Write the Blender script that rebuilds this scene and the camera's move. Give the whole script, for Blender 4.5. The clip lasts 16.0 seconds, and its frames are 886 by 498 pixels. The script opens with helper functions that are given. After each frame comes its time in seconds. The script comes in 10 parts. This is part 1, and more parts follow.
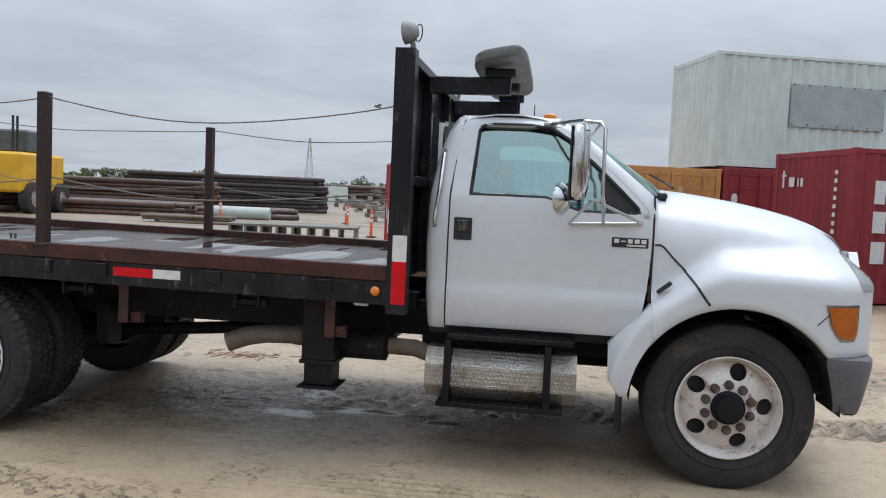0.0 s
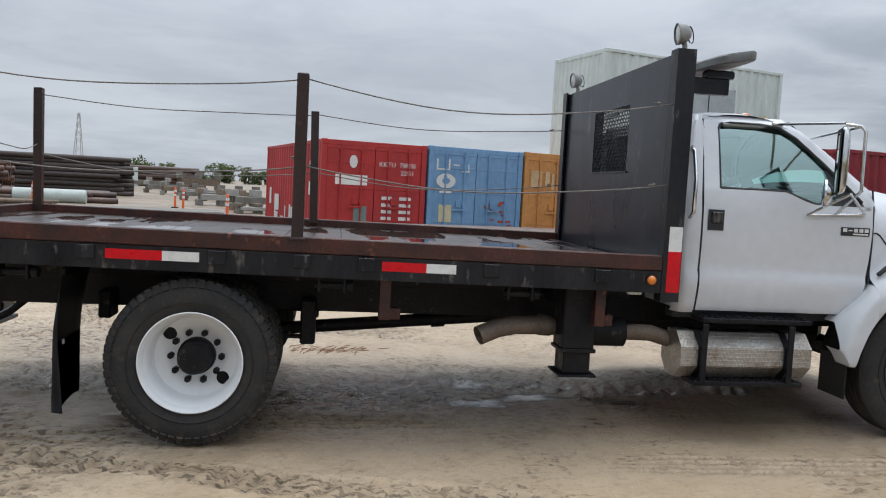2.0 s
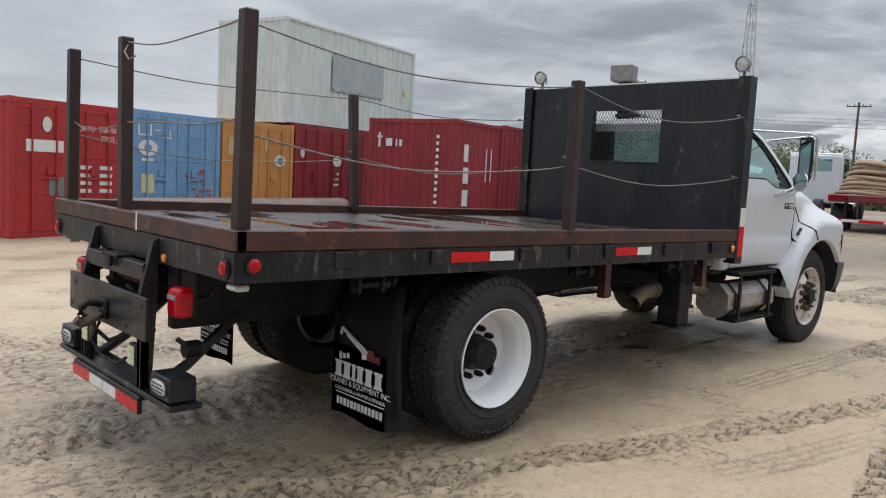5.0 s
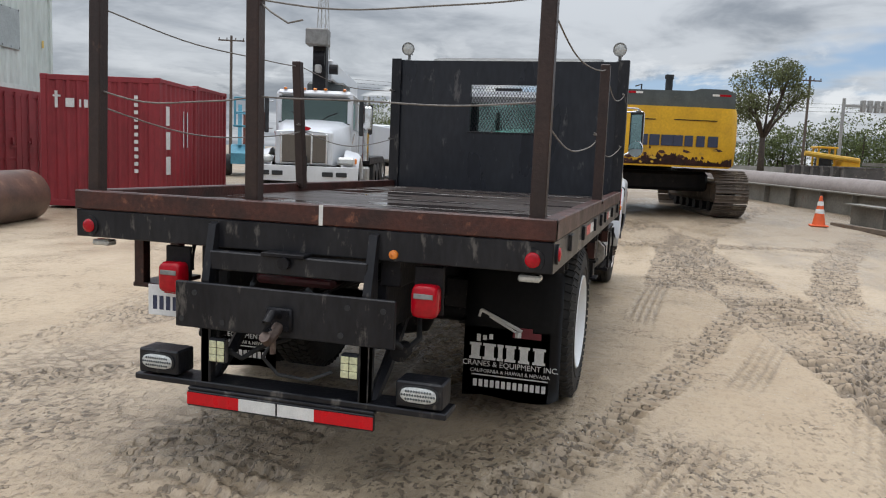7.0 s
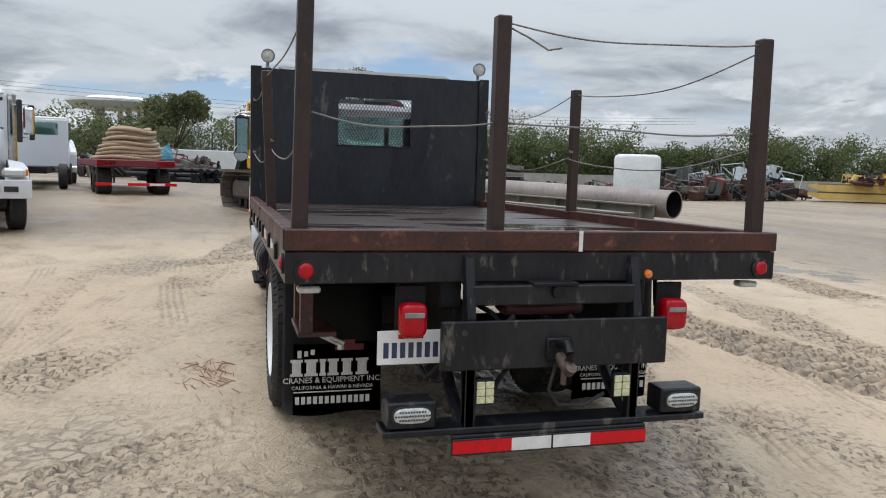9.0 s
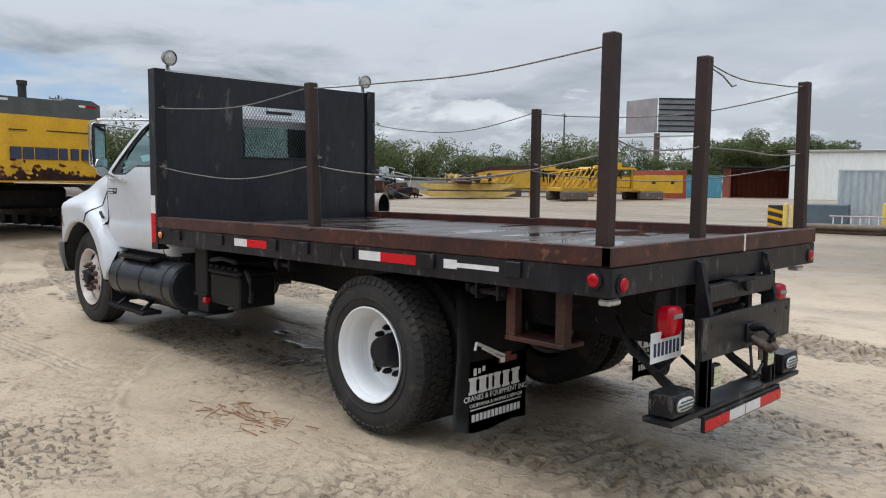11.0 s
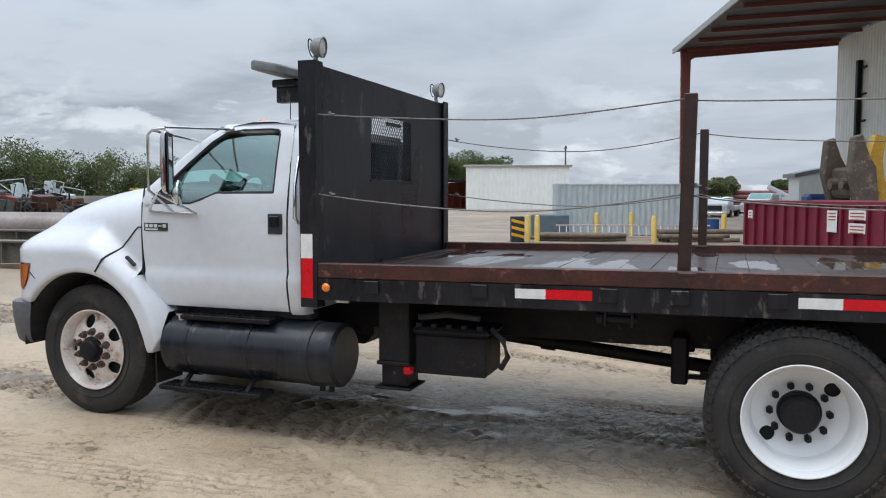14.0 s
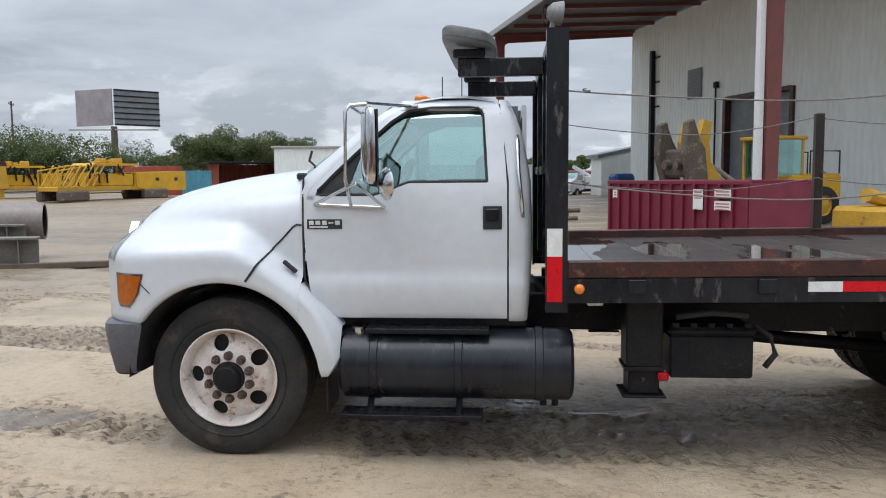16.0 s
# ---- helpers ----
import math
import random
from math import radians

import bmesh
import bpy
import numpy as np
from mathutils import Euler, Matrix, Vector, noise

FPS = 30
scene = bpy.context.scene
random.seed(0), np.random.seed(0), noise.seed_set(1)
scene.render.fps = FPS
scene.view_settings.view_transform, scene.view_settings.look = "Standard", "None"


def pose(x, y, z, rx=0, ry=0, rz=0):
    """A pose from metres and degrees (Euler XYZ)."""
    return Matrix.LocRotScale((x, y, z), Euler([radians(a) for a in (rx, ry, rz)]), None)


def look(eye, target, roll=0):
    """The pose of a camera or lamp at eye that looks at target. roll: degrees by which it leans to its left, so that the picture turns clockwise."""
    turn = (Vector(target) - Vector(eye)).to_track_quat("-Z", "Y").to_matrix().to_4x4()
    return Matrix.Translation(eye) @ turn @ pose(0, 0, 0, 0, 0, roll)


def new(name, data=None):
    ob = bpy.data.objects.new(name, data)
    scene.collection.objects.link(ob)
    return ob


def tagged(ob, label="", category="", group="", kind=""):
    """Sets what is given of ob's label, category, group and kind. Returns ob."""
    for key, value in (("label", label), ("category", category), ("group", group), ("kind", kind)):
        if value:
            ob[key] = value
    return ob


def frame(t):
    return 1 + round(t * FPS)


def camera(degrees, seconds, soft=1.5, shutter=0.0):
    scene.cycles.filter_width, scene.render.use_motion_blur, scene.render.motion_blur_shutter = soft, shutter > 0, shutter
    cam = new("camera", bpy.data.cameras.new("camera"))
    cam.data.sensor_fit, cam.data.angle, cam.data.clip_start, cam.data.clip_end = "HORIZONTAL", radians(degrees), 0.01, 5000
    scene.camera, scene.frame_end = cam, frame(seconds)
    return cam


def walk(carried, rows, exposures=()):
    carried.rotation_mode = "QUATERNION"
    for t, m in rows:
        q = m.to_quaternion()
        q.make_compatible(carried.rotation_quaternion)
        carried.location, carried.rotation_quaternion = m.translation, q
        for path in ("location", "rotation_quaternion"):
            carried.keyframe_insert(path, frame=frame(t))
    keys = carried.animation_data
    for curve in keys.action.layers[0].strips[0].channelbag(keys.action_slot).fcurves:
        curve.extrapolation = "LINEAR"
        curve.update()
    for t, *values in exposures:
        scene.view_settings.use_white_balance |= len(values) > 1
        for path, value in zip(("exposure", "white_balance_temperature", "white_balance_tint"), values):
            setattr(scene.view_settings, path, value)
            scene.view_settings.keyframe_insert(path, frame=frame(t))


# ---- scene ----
cam = camera(59.5, 16.0, soft=1.1)
PATH = [
    (0, (3.798, -5.689, 1.675), (3.516, -3.713, 1.542), 2.6),
    (0.5, (3.081, -5.763, 1.624), (2.984, -3.769, 1.489), 2.5),
    (1, (2.33, -5.882, 1.616), (2.382, -3.888, 1.471), 2.5),
    (1.5, (1.592, -5.829, 1.607), (1.762, -3.842, 1.455), 2.8),
    (2, (0.816, -5.792, 1.592), (1.089, -3.817, 1.441), 3.0),
    (2.5, (0.066, -5.624, 1.597), (0.462, -3.67, 1.445), 3.3),
    (3, (-0.687, -5.45, 1.598), (-0.132, -3.535, 1.446), 3.5),
    (3.5, (-1.405, -5.16, 1.594), (-0.649, -3.315, 1.443), 3.6),
    (4, (-2.137, -4.953, 1.612), (-1.167, -3.211, 1.449), 3.6),
    (6.5, (-4.753, -2.411, 1.56), (-2.938, -1.607, 1.323), 2.3),
    (7, (-5.033, -1.656, 1.561), (-3.123, -1.113, 1.316), 2.4),
    (7.5, (-5.141, -0.877, 1.56), (-3.174, -0.608, 1.318), 2.4),
    (8, (-5.242, -0.087, 1.564), (-3.255, -0.1, 1.336), 2.3),
    (8.5, (-5.157, 0.679, 1.559), (-3.19, 0.391, 1.345), 2.1),
    (9, (-5.069, 1.458, 1.565), (-3.155, 0.918, 1.364), 1.7),
    (9.5, (-4.851, 2.18, 1.566), (-3.02, 1.4, 1.373), 1.6),
    (12, (-2.496, 4.998, 1.615), (-1.412, 3.326, 1.447), 0.1),
    (12.5, (-1.768, 5.155, 1.628), (-0.825, 3.399, 1.466), 0.2),
    (13, (-1.041, 5.312, 1.656), (-0.199, 3.505, 1.501), 0.2),
    (13.5, (-0.329, 5.388, 1.669), (0.434, 3.545, 1.524), 0.1),
    (14, (0.38, 5.54, 1.687), (1.072, 3.669, 1.548), 0.0),
    (14.5, (1.082, 5.587, 1.722), (1.685, 3.685, 1.578), 0.1),
    (15, (1.79, 5.658, 1.719), (2.269, 3.722, 1.567), -0.0),
    (15.5, (2.461, 5.576, 1.736), (2.79, 3.611, 1.566), -0.1),
    (16, (3.163, 5.539, 1.739), (3.329, 3.555, 1.55), -0.5),
]
# the clip's camera drifts to a warmer white behind the truck
BALANCE = [(0, 0.0, 6150, 10), (2, 0.0, 6250, 10), (4, 0.0, 6450, 11), (6.5, 0.0, 6450, 11), (9.5, 0.0, 6300, 10), (12, 0.0, 6200, 10), (14, 0.0, 6100, 10), (16, 0.0, 6150, 10)]
walk(cam, [(t, look(eye, target, roll)) for t, eye, target, roll in PATH], BALANCE)

# ---- world, sun and exposure ----
world = bpy.data.worlds.new("overcast_sky")
scene.world = world
world.use_nodes = True
wn, wl = world.node_tree.nodes, world.node_tree.links
wn.clear()
w_out = wn.new("ShaderNodeOutputWorld")
w_bg = wn.new("ShaderNodeBackground")
w_sky = wn.new("ShaderNodeTexSky")
w_sky.sky_type = "NISHITA"
w_sky.sun_disc = False
w_sky.sun_elevation = radians(73)
w_sky.sun_rotation = radians(45)
w_sky.air_density, w_sky.dust_density = 1.2, 2.0
w_co = wn.new("ShaderNodeTexCoord")


def sky_math(op, a, b=None, c=None):
    m = wn.new("ShaderNodeMath")
    m.operation = op
    for i, v in enumerate((a, b, c)):
        if v is None:
            continue
        if isinstance(v, (int, float)):
            m.inputs[i].default_value = v
        else:
            wl.new(v, m.inputs[i])
    return m.outputs[0]


def sky_vec(x, y, z):
    c = wn.new("ShaderNodeCombineXYZ")
    for i, v in enumerate((x, y, z)):
        if isinstance(v, (int, float)):
            c.inputs[i].default_value = v
        else:
            wl.new(v, c.inputs[i])
    return c.outputs[0]


def sky_noise(vec, scale, detail, rough=0.55, warp=0.0):
    t = wn.new("ShaderNodeTexNoise")
    wl.new(vec, t.inputs["Vector"])
    t.inputs["Scale"].default_value, t.inputs["Detail"].default_value = scale, detail
    t.inputs["Roughness"].default_value, t.inputs["Distortion"].default_value = rough, warp
    return t.outputs["Fac"]


def sky_ramp(v, lo, hi, a=0.0, z=1.0):
    r = wn.new("ShaderNodeMapRange")
    r.interpolation_type = "SMOOTHSTEP"
    for k, q in (("From Min", lo), ("From Max", hi), ("To Min", a), ("To Max", z)):
        r.inputs[k].default_value = q
    wl.new(v, r.inputs["Value"])
    return r.outputs[0]


def sky_mix(f, a, b):
    m = wn.new("ShaderNodeMix")
    m.data_type = "RGBA"
    wl.new(f, m.inputs["Factor"])
    for k, v in (("A", a), ("B", b)):
        if isinstance(v, tuple):
            m.inputs[k].default_value = (*v, 1.0)
        else:
            wl.new(v, m.inputs[k])
    return m.outputs["Result"]


w_sep = wn.new("ShaderNodeSeparateXYZ")
wl.new(w_co.outputs["Generated"], w_sep.inputs[0])
dx, dy, dz = w_sep.outputs
# a flat cloud layer seen from below, closing up towards the horizon
low = sky_math("ADD", sky_math("MAXIMUM", dz, 0.0), 0.11)
layer = sky_vec(sky_math("DIVIDE", dx, low), sky_math("DIVIDE", dy, low), 0.7)
n_deck = sky_noise(layer, 0.55, 7, 0.55, 0.4)
n_gap = sky_noise(layer, 0.33, 5, 0.6, 0.3)
ahead = sky_ramp(dx, 0.30, 0.92)
n_soft = sky_noise(layer, 1.6, 5, 0.6, 0.5)
tone = sky_math("MULTIPLY_ADD", n_soft, 0.35, sky_math("MULTIPLY", n_deck, 0.65))
calm = sky_mix(sky_ramp(tone, 0.36, 0.64), (0.44, 0.475, 0.52), (0.57, 0.605, 0.645))
broken = sky_mix(sky_ramp(tone, 0.40, 0.60), (0.25, 0.28, 0.32), (0.58, 0.615, 0.65))
cloud = sky_mix(ahead, calm, broken)
# broken cloud with blue behind it, ahead of the truck only
w_scale = wn.new("ShaderNodeVectorMath")
w_scale.operation = "SCALE"
w_scale.inputs["Scale"].default_value = 0.11
wl.new(w_sky.outputs[0], w_scale.inputs[0])
gap = sky_math("MULTIPLY", sky_ramp(n_gap, 0.60, 0.72), sky_ramp(dx, 0.55, 0.98))
blue = sky_mix(sky_ramp(dz, 0.02, 0.2), (0.42, 0.56, 0.70), (0.25, 0.40, 0.62))
cloud = sky_mix(gap, cloud, blue)
# heaped cloud low down, white on top and grey below
heap_at = sky_vec(dx, dy, sky_math("MULTIPLY", dz, 2.6))
n_heap = sky_noise(heap_at, 6.0, 7, 0.6, 0.3)
heap = sky_math("MULTIPLY", sky_ramp(n_heap, 0.50, 0.57), sky_math("MULTIPLY", sky_ramp(dz, 0.17, 0.07), sky_ramp(dy, 0.75, 0.25)))
shade = sky_noise(sky_vec(dx, dy, sky_math("ADD", sky_math("MULTIPLY", dz, 2.6), 0.07)), 6.0, 7, 0.6, 0.3)
heap_colour = sky_mix(sky_ramp(shade, 0.44, 0.62), (0.76, 0.79, 0.81), (0.44, 0.475, 0.51))
cloud = sky_mix(heap, cloud, heap_colour)
# an overcast sky is about three times as bright overhead as at the horizon
w_mul = wn.new("ShaderNodeVectorMath")
w_mul.operation = "SCALE"
wl.new(cloud, w_mul.inputs[0])
wl.new(sky_ramp(dz, 0.12, 0.80, 1.0, 2.7), w_mul.inputs["Scale"])
w_sum = wn.new("ShaderNodeVectorMath")
w_sum.operation = "MULTIPLY_ADD"
wl.new(w_scale.outputs[0], w_sum.inputs[0])
w_sum.inputs[1].default_value = (0.06, 0.06, 0.06)
wl.new(w_mul.outputs[0], w_sum.inputs[2])
wl.new(w_sum.outputs[0], w_bg.inputs["Color"])
w_bg.inputs["Strength"].default_value = 1.0
wl.new(w_bg.outputs[0], w_out.inputs["Surface"])

sun_data = bpy.data.lights.new("sun", "SUN")
sun_data.energy, sun_data.angle, sun_data.color = 1.7, radians(45), (1.0, 0.97, 0.92)
sun = new("sun", sun_data)
sun.matrix_world = look((4, 4, 18), (0, 0, 0))


# ---- materials ----
def rgb(*c):
    return (*c, 1.0)


def material(name, colour, other=None, rough=0.6, metal=0.0, scale=6.0, blend=0.5, bump=0.0, bump_scale=40.0, coat=0.0,
             fine=None, rough_var=0.12, per_object=0.0, stretch=(1, 1, 1), dirt=None, dirt_cover=0.55, dirt_scale=3.0, spec=0.5):
    """A surface with two scales of colour change, uneven gloss, fine relief and, if given, patches of dirt or rust."""
    m = bpy.data.materials.new(name)
    m.use_nodes = True
    n, l = m.node_tree.nodes, m.node_tree.links
    bsdf = n["Principled BSDF"]
    co = n.new("ShaderNodeTexCoord")
    mp = n.new("ShaderNodeMapping")
    mp.inputs["Scale"].default_value = stretch
    l.new(co.outputs["Object"], mp.inputs["Vector"])
    big = n.new("ShaderNodeTexNoise")
    big.inputs["Scale"].default_value, big.inputs["Detail"].default_value = scale, 5
    l.new(mp.outputs[0], big.inputs["Vector"])
    small = n.new("ShaderNodeTexNoise")
    small.inputs["Scale"].default_value, small.inputs["Detail"].default_value = fine or scale * 9, 3
    l.new(mp.outputs[0], small.inputs["Vector"])
    mr = n.new("ShaderNodeMapRange")
    mr.inputs["From Min"].default_value, mr.inputs["From Max"].default_value = 0.32, 0.68
    l.new(big.outputs["Fac"], mr.inputs["Value"])
    mix = n.new("ShaderNodeMix")
    mix.data_type = "RGBA"
    mix.inputs["A"].default_value = rgb(*colour)
    mix.inputs["B"].default_value = rgb(*(other or [c * 0.82 for c in colour]))
    l.new(mr.outputs[0], mix.inputs["Factor"])
    out = mix.outputs["Result"]
    speck = n.new("ShaderNodeMix")
    speck.data_type, speck.blend_type = "RGBA", "MULTIPLY"
    sr = n.new("ShaderNodeMapRange")
    sr.inputs["From Min"].default_value, sr.inputs["From Max"].default_value = 0.3, 0.7
    sr.inputs["To Min"].default_value, sr.inputs["To Max"].default_value = 1 - 0.3 * blend, 1 + 0.12 * blend
    l.new(small.outputs["Fac"], sr.inputs["Value"])
    speck.inputs["Factor"].default_value = 1.0
    l.new(out, speck.inputs["A"])
    l.new(sr.outputs[0], speck.inputs["B"])
    out = speck.outputs["Result"]
    if dirt:
        dn = n.new("ShaderNodeTexNoise")
        dn.inputs["Scale"].default_value, dn.inputs["Detail"].default_value, dn.inputs["Roughness"].default_value = dirt_scale, 8, 0.68
        l.new(mp.outputs[0], dn.inputs["Vector"])
        dr = n.new("ShaderNodeMapRange")
        dr.inputs["From Min"].default_value, dr.inputs["From Max"].default_value = dirt_cover, dirt_cover + 0.09
        l.new(dn.outputs["Fac"], dr.inputs["Value"])
        dm = n.new("ShaderNodeMix")
        dm.data_type = "RGBA"
        l.new(dr.outputs[0], dm.inputs["Factor"])
        l.new(out, dm.inputs["A"])
        dm.inputs["B"].default_value = rgb(*dirt)
        out = dm.outputs["Result"]
    if per_object:
        oi = n.new("ShaderNodeObjectInfo")
        pr = n.new("ShaderNodeMapRange")
        pr.inputs["To Min"].default_value, pr.inputs["To Max"].default_value = 1 - per_object, 1 + per_object
        l.new(oi.outputs["Random"], pr.inputs["Value"])
        po = n.new("ShaderNodeMix")
        po.data_type, po.blend_type = "RGBA", "MULTIPLY"
        po.inputs["Factor"].default_value = 1.0
        l.new(out, po.inputs["A"])
        l.new(pr.outputs[0], po.inputs["B"])
        out = po.outputs["Result"]
    l.new(out, bsdf.inputs["Base Color"])
    rr = n.new("ShaderNodeMapRange")
    rr.inputs["To Min"].default_value, rr.inputs["To Max"].default_value = max(0.02, rough - rough_var), min(1, rough + rough_var)
    l.new(big.outputs["Fac"], rr.inputs["Value"])
    l.new(rr.outputs[0], bsdf.inputs["Roughness"])
    bsdf.inputs["Metallic"].default_value = metal
    bsdf.inputs["Coat Weight"].default_value = coat
    bsdf.inputs["Specular IOR Level"].default_value = spec
    bsdf.inputs["Coat Roughness"].default_value = 0.08
    if bump:
        bn = n.new("ShaderNodeTexNoise")
        bn.inputs["Scale"].default_value, bn.inputs["Detail"].default_value = bump_scale, 4
        l.new(mp.outputs[0], bn.inputs["Vector"])
        bp = n.new("ShaderNodeBump")
        bp.inputs["Strength"].default_value, bp.inputs["Distance"].default_value = bump, 0.01
        l.new(bn.outputs["Fac"], bp.inputs["Height"])
        l.new(bp.outputs[0], bsdf.inputs["Normal"])
    return m


def glow(name, colour, strength, base=(0.8, 0.8, 0.8)):
    m = material(name, base, rough=0.3)
    b = m.node_tree.nodes["Principled BSDF"]
    b.inputs["Emission Color"].default_value = rgb(*colour)
    b.inputs["Emission Strength"].default_value = strength
    return m


def glass(name, colour, rough=0.02, alpha=0.35):
    """Thin tinted glazing: part clear, part mirror, more mirror at a slant."""
    m = bpy.data.materials.new(name)
    m.use_nodes = True
    n, l = m.node_tree.nodes, m.node_tree.links
    n.clear()
    o = n.new("ShaderNodeOutputMaterial")
    tr = n.new("ShaderNodeBsdfTransparent")
    tr.inputs["Color"].default_value = rgb(*colour)
    gl = n.new("ShaderNodeBsdfGlossy")
    gl.inputs["Roughness"].default_value = rough
    gl.inputs["Color"].default_value = rgb(0.74, 0.95, 0.92)
    fr = n.new("ShaderNodeFresnel")
    fr.inputs["IOR"].default_value = 1.5
    ad = n.new("ShaderNodeMath")
    ad.operation = "ADD"
    ad.inputs[1].default_value = alpha
    l.new(fr.outputs[0], ad.inputs[0])
    mx = n.new("ShaderNodeMixShader")
    l.new(ad.outputs[0], mx.inputs[0])
    l.new(tr.outputs[0], mx.inputs[1])
    l.new(gl.outputs[0], mx.inputs[2])
    l.new(mx.outputs[0], o.inputs[0])
    return m


WHITE = material("white_truck_paint", (0.61, 0.63, 0.66), (0.58, 0.60, 0.63), rough=0.34, scale=1.5, blend=0.15, coat=0.35, rough_var=0.05,
                 dirt=(0.52, 0.50, 0.46), dirt_cover=0.80, dirt_scale=9)
BLACK = material("black_steel_paint", (0.007, 0.008, 0.012), (0.020, 0.020, 0.023), rough=0.34, scale=4, blend=1.0, bump=0.2, bump_scale=45,
                 dirt=(0.10, 0.092, 0.085), dirt_cover=0.575, dirt_scale=13, stretch=(1, 1, 0.35), spec=0.28, rough_var=0.2)
BOARD = material("black_headboard_steel", (0.010, 0.012, 0.018), (0.022, 0.024, 0.030), rough=0.30, scale=2.4, blend=1.0, bump=0.14, bump_scale=7,
                 dirt=(0.085, 0.080, 0.080), dirt_cover=0.60, dirt_scale=7, stretch=(1, 1, 0.35), spec=0.34, rough_var=0.18)
CHASSIS = material("dirty_black_chassis", (0.007, 0.007, 0.010), (0.018, 0.017, 0.018), rough=0.5, scale=6, blend=1.0, bump=0.3,
                   dirt=(0.10, 0.088, 0.072), dirt_cover=0.62, dirt_scale=9, spec=0.2, rough_var=0.2)
RUST = material("rusty_brown_steel", (0.082, 0.026, 0.019), (0.030, 0.014, 0.012), rough=0.40, scale=5, blend=1.0, bump=0.3, bump_scale=60,
                dirt=(0.18, 0.070, 0.042), dirt_cover=0.60, dirt_scale=11, spec=0.4, rough_var=0.2)
POST = material("brown_post_steel", (0.045, 0.026, 0.021), (0.028, 0.018, 0.016), rough=0.42, scale=5, blend=0.7, bump=0.2, bump_scale=80,
                dirt=(0.09, 0.052, 0.04), dirt_cover=0.64, dirt_scale=6, spec=0.35)
def deck_material():
    """Dark brown steel deck under a film of rain, with standing water lying across it."""
    m = material("wet_dark_deck", (0.050, 0.034, 0.028), (0.028, 0.020, 0.017), rough=0.36, scale=2.6, blend=0.8, bump=0.3, bump_scale=22,
                 rough_var=0.12, per_object=0.10, dirt=(0.085, 0.060, 0.046), dirt_cover=0.62, dirt_scale=3, spec=0.4)
    n, l = m.node_tree.nodes, m.node_tree.links
    b = n["Principled BSDF"]
    co = n.new("ShaderNodeTexCoord")
    mp = n.new("ShaderNodeMapping")
    mp.inputs["Scale"].default_value = (3.2, 0.8, 1.0)
    l.new(co.outputs["Object"], mp.inputs["Vector"])
    t = n.new("ShaderNodeTexNoise")
    t.inputs["Scale"].default_value, t.inputs["Detail"].default_value, t.inputs["Roughness"].default_value = 1.0, 4, 0.5
    l.new(mp.outputs[0], t.inputs["Vector"])
    f = n.new("ShaderNodeMapRange")
    f.interpolation_type = "SMOOTHSTEP"
    f.inputs["From Min"].default_value, f.inputs["From Max"].default_value = 0.50, 0.535
    l.new(t.outputs["Fac"], f.inputs["Value"])
    r = n.new("ShaderNodeMix")
    l.new(f.outputs[0], r.inputs["Factor"])
    l.new(b.inputs["Roughness"].links[0].from_socket, r.inputs["A"])
    r.inputs["B"].default_value = 0.03
    l.new(r.outputs["Result"], b.inputs["Roughness"])
    g = n.new("ShaderNodeMapRange")
    g.inputs["To Min"].default_value, g.inputs["To Max"].default_value = 0.30, 0.9
    l.new(f.outputs[0], g.inputs["Value"])
    l.new(g.outputs[0], b.inputs["Specular IOR Level"])
    s = n.new("ShaderNodeMapRange")
    s.inputs["To Min"].default_value, s.inputs["To Max"].default_value = 0.3, 0.02
    l.new(f.outputs[0], s.inputs["Value"])
    for q in n:
        if q.bl_idname == "ShaderNodeBump":
            l.new(s.outputs[0], q.inputs["Strength"])
    return m


DECK = deck_material()
RUBBER = material("tyre_rubber", (0.026, 0.026, 0.027), (0.044, 0.041, 0.038), rough=0.75, scale=5, blend=0.6, bump=0.25, bump_scale=50,
                  dirt=(0.062, 0.052, 0.043), dirt_cover=0.55, dirt_scale=6, spec=0.25)
FLAP = material("mud_flap_rubber", (0.011, 0.011, 0.013), (0.018, 0.018, 0.018), rough=0.5, scale=4, blend=0.5,
                dirt=(0.09, 0.075, 0.06), dirt_cover=0.68, dirt_scale=5, spec=0.25)
RIM = material("white_painted_rim", (0.78, 0.80, 0.81), (0.74, 0.75, 0.76), rough=0.35, scale=3, blend=0.08, dirt=(0.30, 0.24, 0.18), dirt_cover=0.70, dirt_scale=6)
RIMF = material("worn_white_rim", (0.74, 0.71, 0.68), (0.58, 0.49, 0.43), rough=0.4, scale=7, blend=0.4, dirt=(0.26, 0.13, 0.08), dirt_cover=0.565, dirt_scale=10)
NUT = material("rusty_wheel_nut", (0.16, 0.12, 0.10), (0.09, 0.06, 0.05), rough=0.6, metal=0.4, scale=30)
CHROME = material("chrome", (0.72, 0.73, 0.74), (0.6, 0.6, 0.6), rough=0.12, metal=1.0, scale=8, blend=0.3, dirt=(0.3, 0.27, 0.24), dirt_cover=0.68, dirt_scale=9)
MIRROR = material("mirror_glass", (0.40, 0.46, 0.47), rough=0.03, metal=1.0, scale=4, blend=0.1, rough_var=0.02)
ALU = material("tread_aluminium", (0.48, 0.46, 0.43), (0.36, 0.33, 0.29), rough=0.38, metal=0.85, scale=5, blend=0.8, bump=0.5, bump_scale=45, dirt=(0.22, 0.18, 0.14), dirt_cover=0.56)
GREYB = material("grey_plastic_bumper", (0.13, 0.135, 0.15), (0.10, 0.10, 0.115), rough=0.55, scale=5, bump=0.1)
